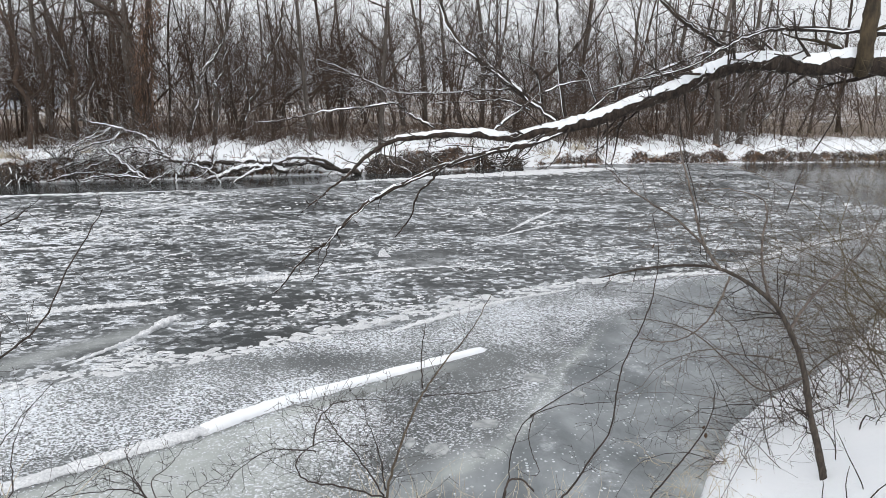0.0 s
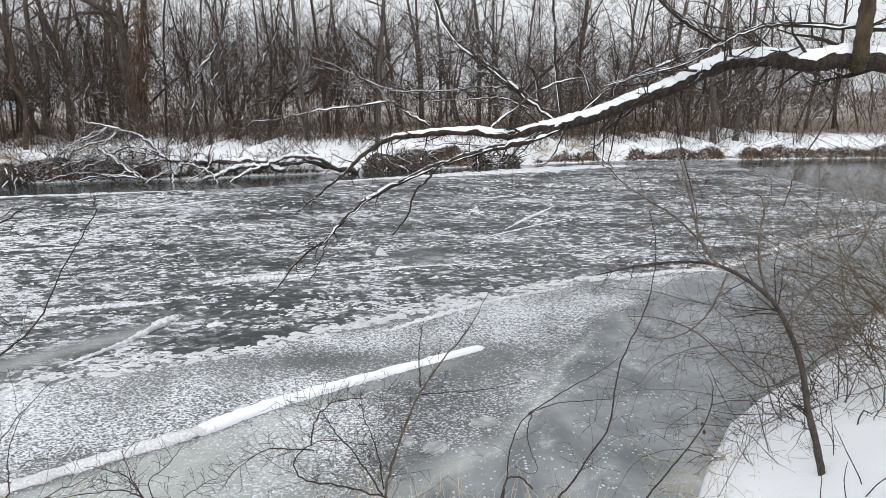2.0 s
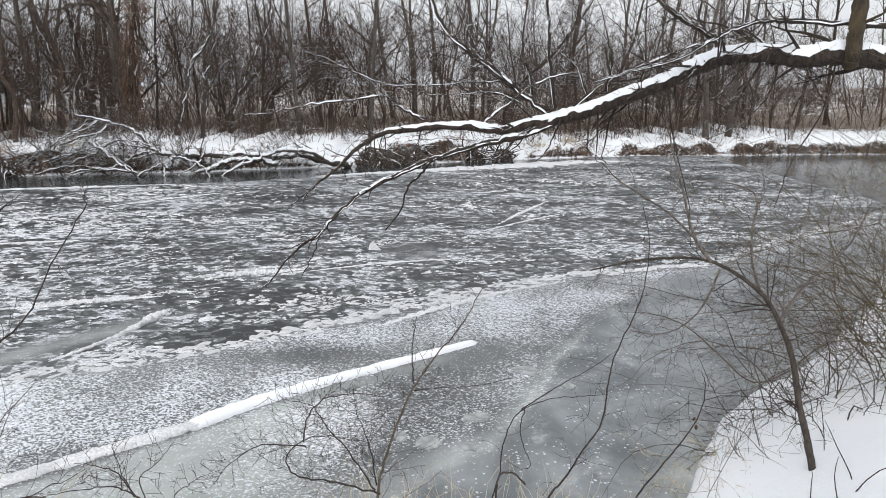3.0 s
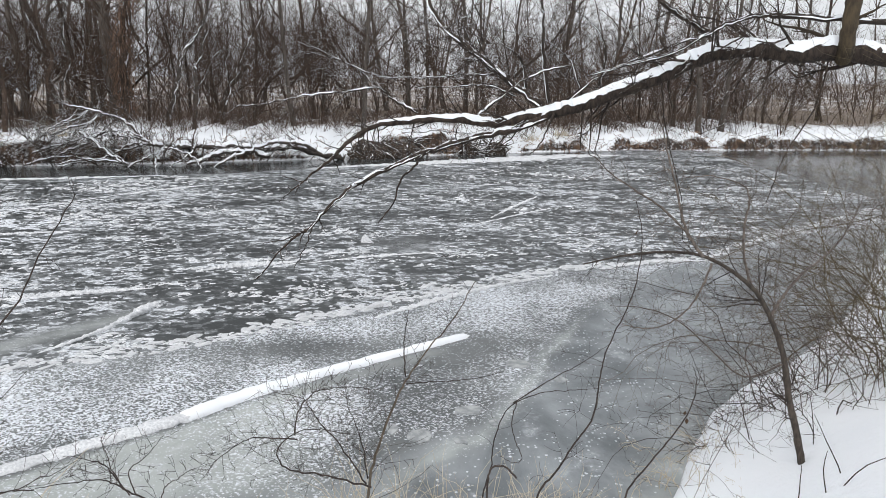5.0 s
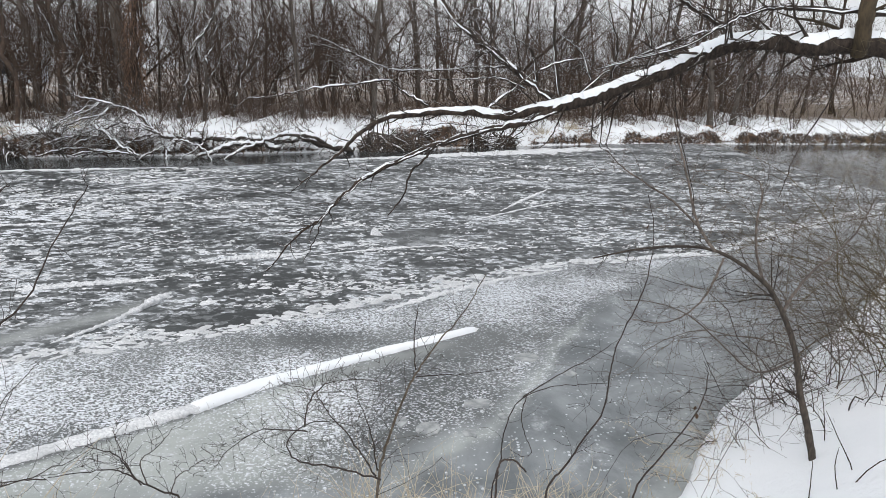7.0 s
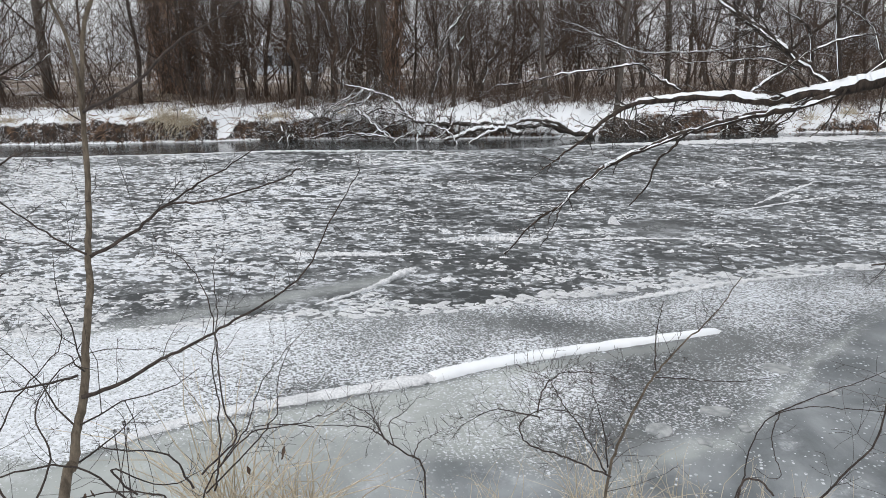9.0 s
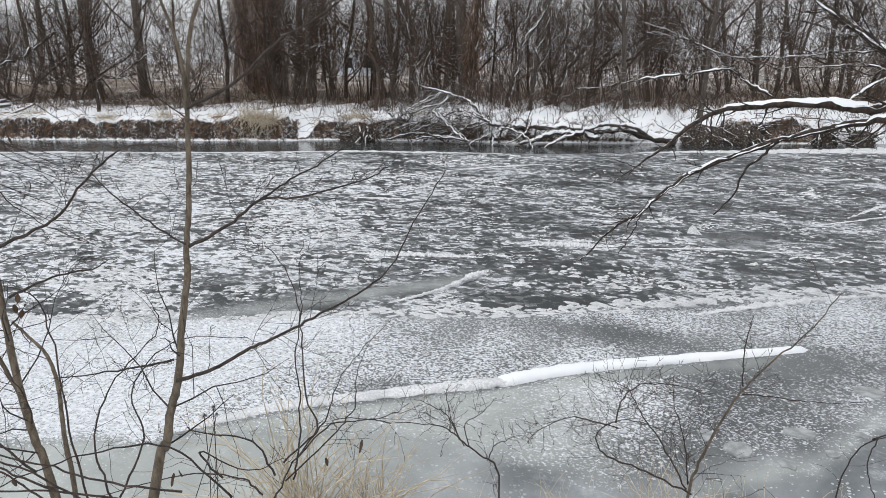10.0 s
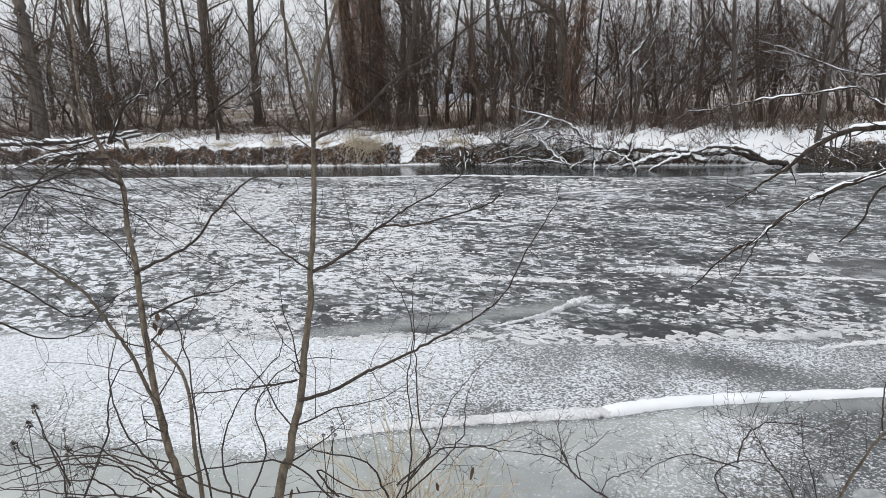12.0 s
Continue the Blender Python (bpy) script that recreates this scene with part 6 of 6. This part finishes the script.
for k, (x, y, n, reach, lean, mat, lab) in enumerate((
        (2.75, 4.75, 9, 1.4, (-0.45, 0.45, 0.6), TWIG_NEAR, "tangled dark brown shrub leaning from the snowy bank over the ice"),
        (3.1, 5.2, 9, 1.8, (-0.4, 0.3, 0.9), TWIG_BROWN, "tangled brown shrub leaning from the snowy bank over the ice"),
        (3.5, 5.6, 7, 2.3, (-0.3, 0.2, 1.0), TWIG_BROWN, "dense tan bare shrub on the snowy bank"),
        (3.9, 6.1, 8, 2.7, (-0.35, 0.1, 1.1), TWIG_BROWN, "dense bare brown shrub on the snowy bank"),
        (4.4, 6.8, 14, 2.5, (-0.35, 0.0, 0.9), TWIG_BROWN, "dense bare brown shrub on the snowy bank"),
        (5.2, 7.8, 14, 2.8, (-0.3, 0.0, 1.0), TWIG_BROWN, "dense bare brown shrub on the snowy bank"),
        (6.3, 9.0, 18, 3.2, (-0.3, 0.1, 1.0), TWIG_BROWN, "dense bare brown shrub on the snowy bank"),
        (7.8, 10.8, 18, 3.6, (-0.3, 0.1, 1.0), TWIG_BROWN, "dense bare brown shrub on the snowy bank"),
        (9.8, 12.6, 18, 4.0, (-0.2, 0.0, 1.1), TWIG_BROWN, "dense bare brown shrub on the snowy bank"),
        (3.2, 4.5, 8, 1.2, (-0.1, 0.4, 0.6), TWIG_NEAR, "tangled bare brown shrub over deep snow"),
        (4.3, 5.3, 22, 3.0, (-0.25, 0.2, 1.3), TWIG_OLIVE, "bare shrub of thin olive-tan whips"),
        (5.0, 6.3, 24, 3.6, (-0.25, 0.1, 1.4), TWIG_OLIVE, "bare shrub of thin olive-tan whips"),
        (3.4, 5.45, 9, 2.6, (-0.6, 0.2, 1.0), TWIG_NEAR, "arching bare brown shrub over the ice's edge"),
        (4.0, 6.2, 8, 2.9, (-0.65, 0.2, 1.0), TWIG_BROWN, "arching bare brown shrub over the ice's edge"),
        (6.4, 8.4, 18, 3.6, (-0.3, 0.1, 1.3), TWIG_OLIVE, "tall bare shrub of thin olive-tan whips"),
        (7.6, 9.8, 26, 4.0, (-0.3, 0.1, 1.3), TWIG_OLIVE, "tall bare shrub of thin olive-tan whips"),
        (9.4, 11.6, 26, 4.6, (-0.3, 0.1, 1.3), TWIG_OLIVE, "tall bare shrub of thin olive-tan whips"),
        (4.7, 7.1, 11, 3.0, (-0.6, 0.2, 1.0), TWIG_BROWN, "arching bare brown shrub over the ice's edge"))):
    cane_shrub(x, y, n, reach, lean, 110 + k, lab, mat, 0.0048 + 0.0006 * reach)

cane_shrub(3.75, 4.85, 12, 2.5, (-0.35, 0.1, 1.2), 143, "bare shrub of thin tan whips on the snowy bank", TWIG_BROWN, 0.0048, 9)
cane_shrub(4.2, 5.5, 30, 2.7, (-0.3, 0.1, 1.2), 144, "bare shrub of thin olive-tan whips", TWIG_OLIVE, 0.005, 9)
cane_shrub(2.95, 4.35, 8, 0.6, (-0.2, 0.3, 0.6), 145, "dark bent twigs poking out of the snow", TWIG_NEAR, 0.004, 5)
cane_shrub(4.55, 5.7, 26, 3.1, (-0.3, 0.15, 1.2), 141, "bare shrub of thin olive-tan whips", TWIG_OLIVE, 0.004, 11)
cane_shrub(5.6, 7.0, 26, 3.4, (-0.3, 0.1, 1.2), 142, "bare shrub of thin olive-tan whips", TWIG_OLIVE, 0.0045, 11)
cane_shrub(2.2, 4.7, 14, 0.5, (-0.3, 0.3, 0.5), 131, "broken tan stalks tangled at the snowy shore", STRAW, 0.003, 6)
cane_shrub(2.5, 5.1, 14, 0.7, (-0.5, 0.1, 0.5), 132, "broken brown stalks tangled at the snowy shore", TWIG_BROWN, 0.0045, 7)
cane_shrub(2.35, 4.75, 12, 0.8, (-0.6, 0.2, 0.35), 133, "dark bent twigs lying over the snowy shore", TWIG_NEAR, 0.005, 6)
cane_shrub(2.15, 4.35, 10, 0.5, (-0.4, 0.4, 0.5), 134, "broken tan stalks tangled at the snowy shore", STRAW, 0.003, 5)
cane_shrub(2.8, 5.5, 14, 0.9, (-0.6, 0.1, 0.5), 135, "dark bent twigs lying over the snowy shore", TWIG_NEAR, 0.005, 6)

# ---- shrubs, grass and stalks in the foreground ----
def rooted(points):
    """The same shoot, carried on down to the ground."""
    x, y, z = points[0]
    fx, fy = x * 0.98, y - 0.12
    return [(fx, fy, ground_at(fx, fy) - 0.04), (x * 0.995, y - 0.03, z * 0.6 + ground_at(x, y) * 0.4)] + list(points)


f1 = thing("shrub", (-0.22, 2.33, ground_at(-0.22, 2.33)), "small dark thorny shrub with tangled arching twigs", "shrub", "shrubs on the near bank")
branch(f1, rooted([(-0.23, 2.45, 1.37), (-0.19, 2.50, 1.56), (-0.11, 2.56, 1.76), (-0.07, 2.58, 1.83), (0.01, 2.61, 1.94), (0.11, 2.65, 2.05), (0.20, 2.69, 2.20)]), 0.0075, 0.0015, "stem", 131, 23, 0.3, 1, material=BARK_SAPLING, twig_material=TWIG_NEAR, least=0.001)
branch(f1, [(-0.08, 2.60, 1.82), (-0.09, 2.64, 1.92), (-0.08, 2.68, 2.01), (-0.07, 2.71, 2.07)], 0.003, 0.0012, "branch", 132, 5, 0.12, 0, material=TWIG_NEAR, least=0.001)
branch(f1, [(-0.08, 2.60, 1.79), (0.04, 2.60, 1.80), (0.18, 2.60, 1.81), (0.32, 2.61, 1.84)], 0.0025, 0.001, "branch", 133, 4, 0.1, 0, material=TWIG_NEAR, least=0.001)
branch(f1, [(-0.21, 2.41, 1.44), (-0.41, 2.44, 1.48), (-0.54, 2.46, 1.49), (-0.59, 2.49, 1.54), (-0.53, 2.52, 1.61), (-0.42, 2.54, 1.62), (-0.28, 2.55, 1.59)], 0.004, 0.0012, "branch", 134, 27, 0.22, 1, material=TWIG_NEAR, least=0.001, rough=0.3)
branch(f1, [(-0.51, 2.46, 1.64), (-0.50, 2.50, 1.72), (-0.44, 2.54, 1.78), (-0.33, 2.57, 1.79), (-0.19, 2.59, 1.77)], 0.0035, 0.0012, "branch", 135, 27, 0.22, 1, material=TWIG_NEAR, least=0.001, rough=0.3)
branch(f1, [(-0.23, 2.42, 1.45), (-0.32, 2.47, 1.56), (-0.42, 2.52, 1.66), (-0.49, 2.56, 1.74), (-0.61, 2.59, 1.76)], 0.0035, 0.0012, "branch", 136, 27, 0.22, 1, material=TWIG_NEAR, least=0.001, rough=0.3)
branch(f1, [(-0.50, 2.46, 1.62), (-0.59, 2.47, 1.62), (-0.70, 2.48, 1.61), (-0.82, 2.47, 1.53), (-0.87, 2.47, 1.46)], 0.003, 0.001, "branch", 137, 23, 0.18, 1, material=TWIG_NEAR, least=0.001)
branch(f1, [(-0.23, 2.47, 1.44), (-0.26, 2.52, 1.59), (-0.31, 2.56, 1.71), (-0.33, 2.60, 1.82)], 0.003, 0.001, "branch", 138, 23, 0.2, 1, material=TWIG_NEAR, least=0.001)

f2 = thing("shrub", (-0.83, 1.91, ground_at(-0.83, 1.91)), "small fan of fine dark twigs above the ice", "shrub", "shrubs on the near bank")
branch(f2, rooted([(-0.83, 2.03, 1.58), (-0.90, 2.02, 1.65), (-0.97, 2.01, 1.70), (-1.03, 2.01, 1.73), (-1.10, 1.99, 1.74), (-1.21, 1.94, 1.75)]), 0.0045, 0.0012, "stem", 141, 14, 0.2, 1, material=TWIG_NEAR, least=0.001)
for k, q in enumerate(([(-0.94, 2.03, 1.66), (-0.98, 2.07, 1.72), (-0.94, 2.14, 1.75), (-0.91, 2.21, 1.78)], [(-0.98, 2.02, 1.69), (-1.03, 2.04, 1.76), (-1.10, 2.04, 1.79), (-1.17, 2.04, 1.80)], [(-0.96, 2.02, 1.67), (-1.01, 2.04, 1.73), (-1.05, 2.08, 1.78), (-1.08, 2.11, 1.82)], [(-1.19, 1.90, 1.77), (-1.25, 1.86, 1.79), (-1.34, 1.81, 1.80), (-1.38, 1.77, 1.78)], [(-0.88, 2.04, 1.62), (-0.86, 2.07, 1.67), (-0.83, 2.11, 1.68), (-0.80, 2.14, 1.69)])):
    branch(f2, q, 0.0022, 0.0009, "branch", 142 + k, 9, 0.13, 1, material=TWIG_NEAR, least=0.0009)

f3 = thing("shrub", (0.56, 2.64, ground_at(0.56, 2.64)), "long dark drooping shoots rising from the bank", "shrub", "shrubs on the near bank")
branch(f3, rooted([(0.51, 2.76, 1.16), (0.60, 2.83, 1.24), (0.70, 2.90, 1.35), (0.79, 2.96, 1.45), (0.84, 3.05, 1.62), (0.88, 3.12, 1.73), (0.99, 3.20, 1.91), (1.06, 3.29, 2.08), (1.09, 3.37, 2.24), (1.07, 3.45, 2.40)]), 0.0055, 0.0018, "stem", 151, 16, 0.3, 1, material=TWIG_NEAR, least=0.0011, lift=-0.04)
branch(f3, rooted([(0.26, 2.76, 1.16), (0.30, 2.82, 1.27), (0.32, 2.88, 1.38), (0.39, 2.94, 1.51), (0.54, 2.99, 1.56), (0.69, 3.02, 1.56), (0.84, 3.06, 1.55)]), 0.004, 0.0014, "stem", 152, 5, 0.2, 0, material=TWIG_NEAR, least=0.001)
branch(f3, [(0.42, 2.90, 1.57), (0.40, 2.89, 1.46), (0.42, 2.88, 1.36), (0.45, 2.87, 1.29), (0.41, 2.88, 1.26), (0.35, 2.89, 1.29)], 0.0025, 0.001, "branch", 153, 2, 0.08, 0, material=TWIG_NEAR, least=0.001)
branch(f3, [(0.41, 2.95, 1.53), (0.58, 3.03, 1.60), (0.76, 3.11, 1.66), (0.92, 3.20, 1.73)], 0.003, 0.001, "branch", 154, 4, 0.15, 0, material=TWIG_NEAR, least=0.001)
branch(f3, rooted([(0.94, 2.85, 1.10), (1.06, 2.92, 1.22), (1.18, 2.98, 1.33), (1.29, 3.05, 1.44), (1.34, 3.12, 1.56), (1.33, 3.17, 1.62)]), 0.0055, 0.0018, "stem", 155, 6, 0.2, 1, material=TWIG_NEAR, least=0.001)
branch(f3, rooted([(0.27, 2.68, 1.25), (0.29, 2.70, 1.34), (0.35, 2.70, 1.35), (0.40, 2.69, 1.30)]), 0.005, 0.004, "stem", 156, 3, 0.1, 0, material=TWIG_NEAR, least=0.001)

f4 = thing("shrub", (-2.05, 0.94, ground_at(-2.05, 0.94)), "low tangle of dark brambles", "shrub", "shrubs on the near bank")
for k, q in enumerate(([(-1.56, 1.68, 1.48), (-1.55, 1.82, 1.59), (-1.52, 1.96, 1.67), (-1.53, 2.09, 1.78), (-1.51, 2.23, 1.86), (-1.46, 2.39, 1.94)], [(-1.51, 1.74, 1.55), (-1.52, 1.80, 1.66), (-1.55, 1.86, 1.80), (-1.60, 1.92, 1.95), (-1.62, 2.00, 2.11), (-1.66, 2.05, 2.25), (-1.68, 2.11, 2.34)], [(-1.50, 1.76, 1.63), (-1.47, 1.93, 1.68), (-1.37, 2.11, 1.64), (-1.27, 2.30, 1.63)], [(-1.53, 1.72, 1.55), (-1.45, 1.90, 1.65), (-1.43, 2.03, 1.71), (-1.47, 2.12, 1.81), (-1.47, 2.24, 1.91)],
                       [(-1.94, 1.13, 1.72), (-2.06, 1.10, 1.80), (-2.18, 1.06, 1.85), (-2.30, 1.00, 1.85), (-2.43, 0.93, 1.81), (-2.54, 0.87, 1.77)], [(-2.06, 1.05, 1.73), (-2.17, 1.03, 1.79), (-2.27, 1.00, 1.80), (-2.41, 0.93, 1.78), (-2.54, 0.86, 1.75)], [(-1.93, 1.15, 1.76), (-2.10, 1.09, 1.83), (-2.24, 1.05, 1.91), (-2.34, 1.00, 1.86), (-2.45, 0.94, 1.78)], [(-2.25, 0.93, 1.73), (-2.31, 0.97, 1.85), (-2.40, 0.97, 1.94), (-2.47, 0.99, 2.02)], [(-2.22, 0.95, 1.73), (-2.19, 1.06, 1.94), (-2.22, 1.11, 2.07), (-2.20, 1.18, 2.17), (-2.07, 1.32, 2.23)],
                       [(-1.79, 1.23, 1.72), (-1.86, 1.25, 1.84), (-1.88, 1.29, 1.95), (-1.85, 1.37, 2.07), (-1.78, 1.47, 2.19), (-1.84, 1.49, 2.29)], [(-1.52, 1.42, 1.75), (-1.61, 1.42, 1.82), (-1.50, 1.51, 1.73), (-1.43, 1.60, 1.74)], [(-1.37, 1.53, 1.78), (-1.30, 1.62, 1.87), (-1.35, 1.64, 1.96), (-1.39, 1.69, 2.15), (-1.43, 1.72, 2.29), (-1.51, 1.72, 2.41), (-1.58, 1.70, 2.43)], [(-1.39, 1.51, 1.74), (-1.48, 1.52, 1.83), (-1.64, 1.46, 1.86), (-1.70, 1.46, 1.86)], [(-1.89, 1.22, 1.69), (-2.00, 1.27, 1.93), (-2.10, 1.33, 2.13), (-2.21, 1.36, 2.27), (-2.38, 1.31, 2.30), (-2.57, 1.23, 2.25)],
                       [(-2.65, 1.00, 2.47), (-2.57, 1.09, 2.37), (-2.51, 1.18, 2.27), (-2.49, 1.28, 2.29), (-2.43, 1.41, 2.35), (-2.36, 1.53, 2.37)], [(-2.65, 0.96, 2.32), (-2.61, 1.05, 2.24), (-2.58, 1.15, 2.19), (-2.56, 1.26, 2.20), (-2.55, 1.38, 2.30)], [(-1.85, 1.30, 1.66), (-1.84, 1.41, 1.82), (-1.93, 1.46, 1.95), (-1.86, 1.60, 2.08), (-1.69, 1.77, 2.06)], [(-2.78, 1.09, 2.68), (-2.69, 1.21, 2.72), (-2.58, 1.33, 2.68), (-2.48, 1.43, 2.62), (-2.38, 1.51, 2.49), (-2.26, 1.61, 2.39)])):
    branch(f4, q, 0.0036, 0.0011, "cane", 161 + k, 7, 0.24, 1, material=TWIG_NEAR, least=0.001, rough=0.3)

for k, q in enumerate(([(-1.44, 1.19, 1.87), (-1.59, 1.10, 1.91), (-1.75, 1.01, 1.98), (-1.93, 0.90, 2.04), (-2.11, 0.76, 2.01), (-2.27, 0.64, 1.96)],
                       [(-1.55, 1.16, 1.82), (-1.76, 1.03, 1.88), (-1.97, 0.90, 1.90), (-2.16, 0.77, 1.93), (-2.33, 0.67, 1.97)],
                       [(-1.70, 1.11, 1.80), (-1.88, 1.03, 1.92), (-2.07, 0.92, 1.99), (-2.25, 0.79, 1.97), (-2.39, 0.70, 2.01)],
                       [(-1.33, 1.26, 1.84), (-1.48, 1.20, 1.99), (-1.62, 1.10, 2.00), (-1.79, 0.97, 1.95), (-1.93, 0.85, 1.87)],
                       [(-1.78, 1.00, 1.83), (-1.87, 0.96, 1.87), (-2.03, 0.85, 1.90), (-2.19, 0.73, 1.88), (-2.32, 0.65, 1.87)],
                       [(-1.32, 1.37, 1.78), (-1.38, 1.34, 1.84), (-1.51, 1.26, 1.86), (-1.70, 1.12, 1.82)],
                       [(-1.75, 1.00, 1.96), (-1.87, 0.96, 2.08), (-1.93, 0.96, 2.23), (-1.93, 1.00, 2.37)],
                       [(-2.04, 0.86, 1.93), (-2.09, 0.85, 2.04), (-2.15, 0.85, 2.16)],
                       [(-2.03, 0.93, 1.95), (-2.07, 0.91, 1.97), (-2.10, 0.90, 2.01)],
                       [(-2.06, 0.80, 2.01), (-2.11, 0.78, 2.05), (-2.13, 0.78, 2.08)])):
    branch(f4, q, 0.0033, 0.0012, "cane", 700 + k, 6, 0.14, 0, material=TWIG_NEAR, least=0.0009, rough=0.2)


def drooping_shoots():
    """Long thin shoots that arch over from a bush at the bank and hang down beside the saplings."""
    rng = random.Random(77)
    side = Vector((0.82, 0.57, 0))
    x, y = -3.35, 0.15
    ob = thing("shrub", (x, y, ground_at(x, y)), "bush of long thin grey shoots drooping over the ice", "shrub", "shrubs on the near bank")
    root = Vector((x, y, ground_at(x, y) - 0.04))
    for k in range(46):
        top = Vector((-3.05, 0.75, rng.uniform(2.75, 3.35))) + side * rng.uniform(-0.2, 0.25) + Vector((-0.57, 0.82, 0)) * rng.uniform(-0.1, 0.5)
        tip = top + side * rng.uniform(0.35, 1.25) + Vector((-0.1, 0.15, -rng.uniform(0.15, 0.62)))
        mid = top.lerp(tip, 0.5) + Vector((0, 0, rng.uniform(0.02, 0.12)))
        low = root.lerp(top, 0.5) + side * rng.uniform(-0.2, 0.0)
        branch(ob, [tuple(root), tuple(low), tuple(top), tuple(mid), tuple(tip)], 0.0045, 0.0008, "cane", 720 + k, 4, 0.22, 0, material=TWIG_NEAR, least=0.0008, kink=0.003, lift=-0.03)


drooping_shoots()


def seed_head(x, y, z, r, seed):
    """A dry round seed head: a core with many short spikes."""
    rng = random.Random(seed)
    t = Tubes()
    for _ in range(60):
        h = Vector((rng.gauss(0, 1), rng.gauss(0, 1), rng.gauss(0.2, 1))).normalized()
        t.add([Vector((0, 0, 0)), h * r * 0.6, h * r * rng.uniform(0.8, 1.2)], [r * 0.25, r * 0.14, r * 0.03], 3, cap=False)
    ob = tagged(new("seed_head", t.mesh("seed_head", BARK_WET)), "dry dark seed head on a thin stalk", "seed head", "seed heads on the near bank")
    ob.matrix_world = Matrix.Translation((x, y, z))
    stalk = Tubes()
    g = ground_at(x, y) - z
    stalk.add(wander(rng, (0, 0, 0), (rng.gauss(0, 0.1), rng.gauss(0, 0.1), -1), -g + 0.03, 6, 0.06), [0.0013] * 7, 4)
    piece("stalk", stalk.mesh("stalk", TWIG_NEAR), ob)


for k, p in enumerate([(-2.32, 0.92, 2.08), (-2.33, 0.90, 2.03), (-2.36, 0.86, 1.97), (-2.22, 0.95, 1.95), (-1.55, 1.40, 1.97), (-1.53, 1.42, 1.99), (-1.52, 1.42, 1.97), (-2.24, 0.96, 2.01)]):
    seed_head(*p, 0.017 if k < 4 else 0.008, 170 + k)


def dead_leaf(p, size, seed):
    """A curled dead leaf that still hangs."""
    rng = random.Random(seed)
    v, f = [], []
    for i in range(6):
        u = i / 5
        w = size * 0.32 * math.sin(math.pi * (0.08 + 0.9 * u))
        for s in (-1, -0.4, 0.4, 1):
            v.append((s * w, 0.35 * abs(s) * w + 0.3 * size * u * u + rng.uniform(-0.04, 0.04) * size, -u * size))
    for i in range(5):
        for k in range(3):
            a = i * 4 + k
            f.append((a, a + 1, a + 5, a + 4))
    me = mesh_of("dead_leaf", v, f, LEAF)
    ob = tagged(new("dead_leaf", me), "curled brown dead leaf hanging on a twig", "leaf", "dead leaves")
    ob.matrix_world = Matrix.Translation(p) @ pose(0, 0, 0, 0, 0, rng.uniform(0, 360))
    ob.modifiers.new("thick", "SOLIDIFY").thickness = 0.001


for k, p in enumerate([(-2.25, 1.34, 2.28), (-2.25, 1.32, 2.25), (-2.23, 1.33, 2.23), (-1.78, 1.48, 1.67), (-1.37, 1.75, 1.67), (-2.21, 1.19, 1.69)]):
    dead_leaf(p, 0.03, 190 + k)
for k, p in enumerate([(-1.78, 1.46, 1.67), (-1.22, 1.76, 1.77)]):
    dead_leaf(p, 0.045, 198 + k)
for k, p in enumerate([(1.42, 4.49, 2.02), (1.76, 4.22, 0.83), (1.77, 4.21, 0.78)]):
    dead_leaf(p, 0.035, 200 + k)
for k, p in enumerate([(-2.88, 1.69, 2.85), (-2.78, 1.73, 2.74), (-2.79, 1.71, 2.72), (-2.96, 1.70, 3.05)]):
    dead_leaf(p, 0.05, 205 + k)

for k, (x, y, n, L, sp) in enumerate(((-2.45, 2.95, 90, 1.25, 0.05), (-2.1, 3.15, 110, 0.85, 0.05), (-2.75, 2.85, 30, 0.95, 0.08), (-0.42, 3.9, 60, 0.66, 0.12), (-0.25, 3.85, 50, 0.7, 0.1), (0.15, 3.85, 40, 0.6, 0.12), (0.42, 3.85, 44, 0.64, 0.12), (0.65, 3.85, 40, 0.66, 0.12),
                                      (0.9, 3.95, 60, 0.5, 0.1), (-1.0, 3.7, 50, 0.45, 0.12), (-1.6, 3.45, 40, 0.45, 0.12), (1.85, 4.55, 12, 0.4, 0.1), (1.5, 4.3, 14, 0.35, 0.1), (2.35, 4.95, 10, 0.45, 0.08))):
    straw_tuft(x, y, int(n * 1.1), L, sp, 210 + k, "tuft of dry straw-coloured grass at the bank's edge", 0.09, 0.0065 if k < 2 else 0.0034)

for k, (p, L) in enumerate(zip([(2.40, 3.50, 0.82), (2.46, 3.55, 1.01), (2.21, 3.55, 1.01), (2.12, 3.56, 1.07), (2.50, 3.62, 1.33), (2.34, 3.49, 0.76)], (0.5, 0.25, 0.3, 0.2, 0.4, 0.3))):
    rng = random.Random(230 + k)
    t = Tubes()
    line = wander(rng, (0, 0, -0.05), (rng.gauss(0, 0.4), rng.gauss(0, 0.3), 1), L, 5, 0.12)
    t.add(line, [0.004, 0.0037, 0.0033, 0.003, 0.0025, 0.0015], 5)
    ob = tagged(new("twig", t.mesh("twig", TWIG_NEAR)), "dark bare twig poking out of the snow", "twig", "twigs in the snow")
    ob.matrix_world = Matrix.Translation((p[0], p[1], ground_at(p[0], p[1])))

# ---- the nearest lumps of slush, one by one ----
LUMPS = [mesh_of("ice_lump", vs, fs, CRUST) for vs, fs in CHUNKS]
for k, (x, y, wide, size, high, turn) in enumerate(near_chunks):
    ob = new("ice_lump", LUMPS[k % len(LUMPS)])
    ob.parent = river_ice
    ob.matrix_basis = pose(x, y, 0, 0, 0, math.degrees(turn)) @ Matrix.Diagonal((wide, size, high, 1))
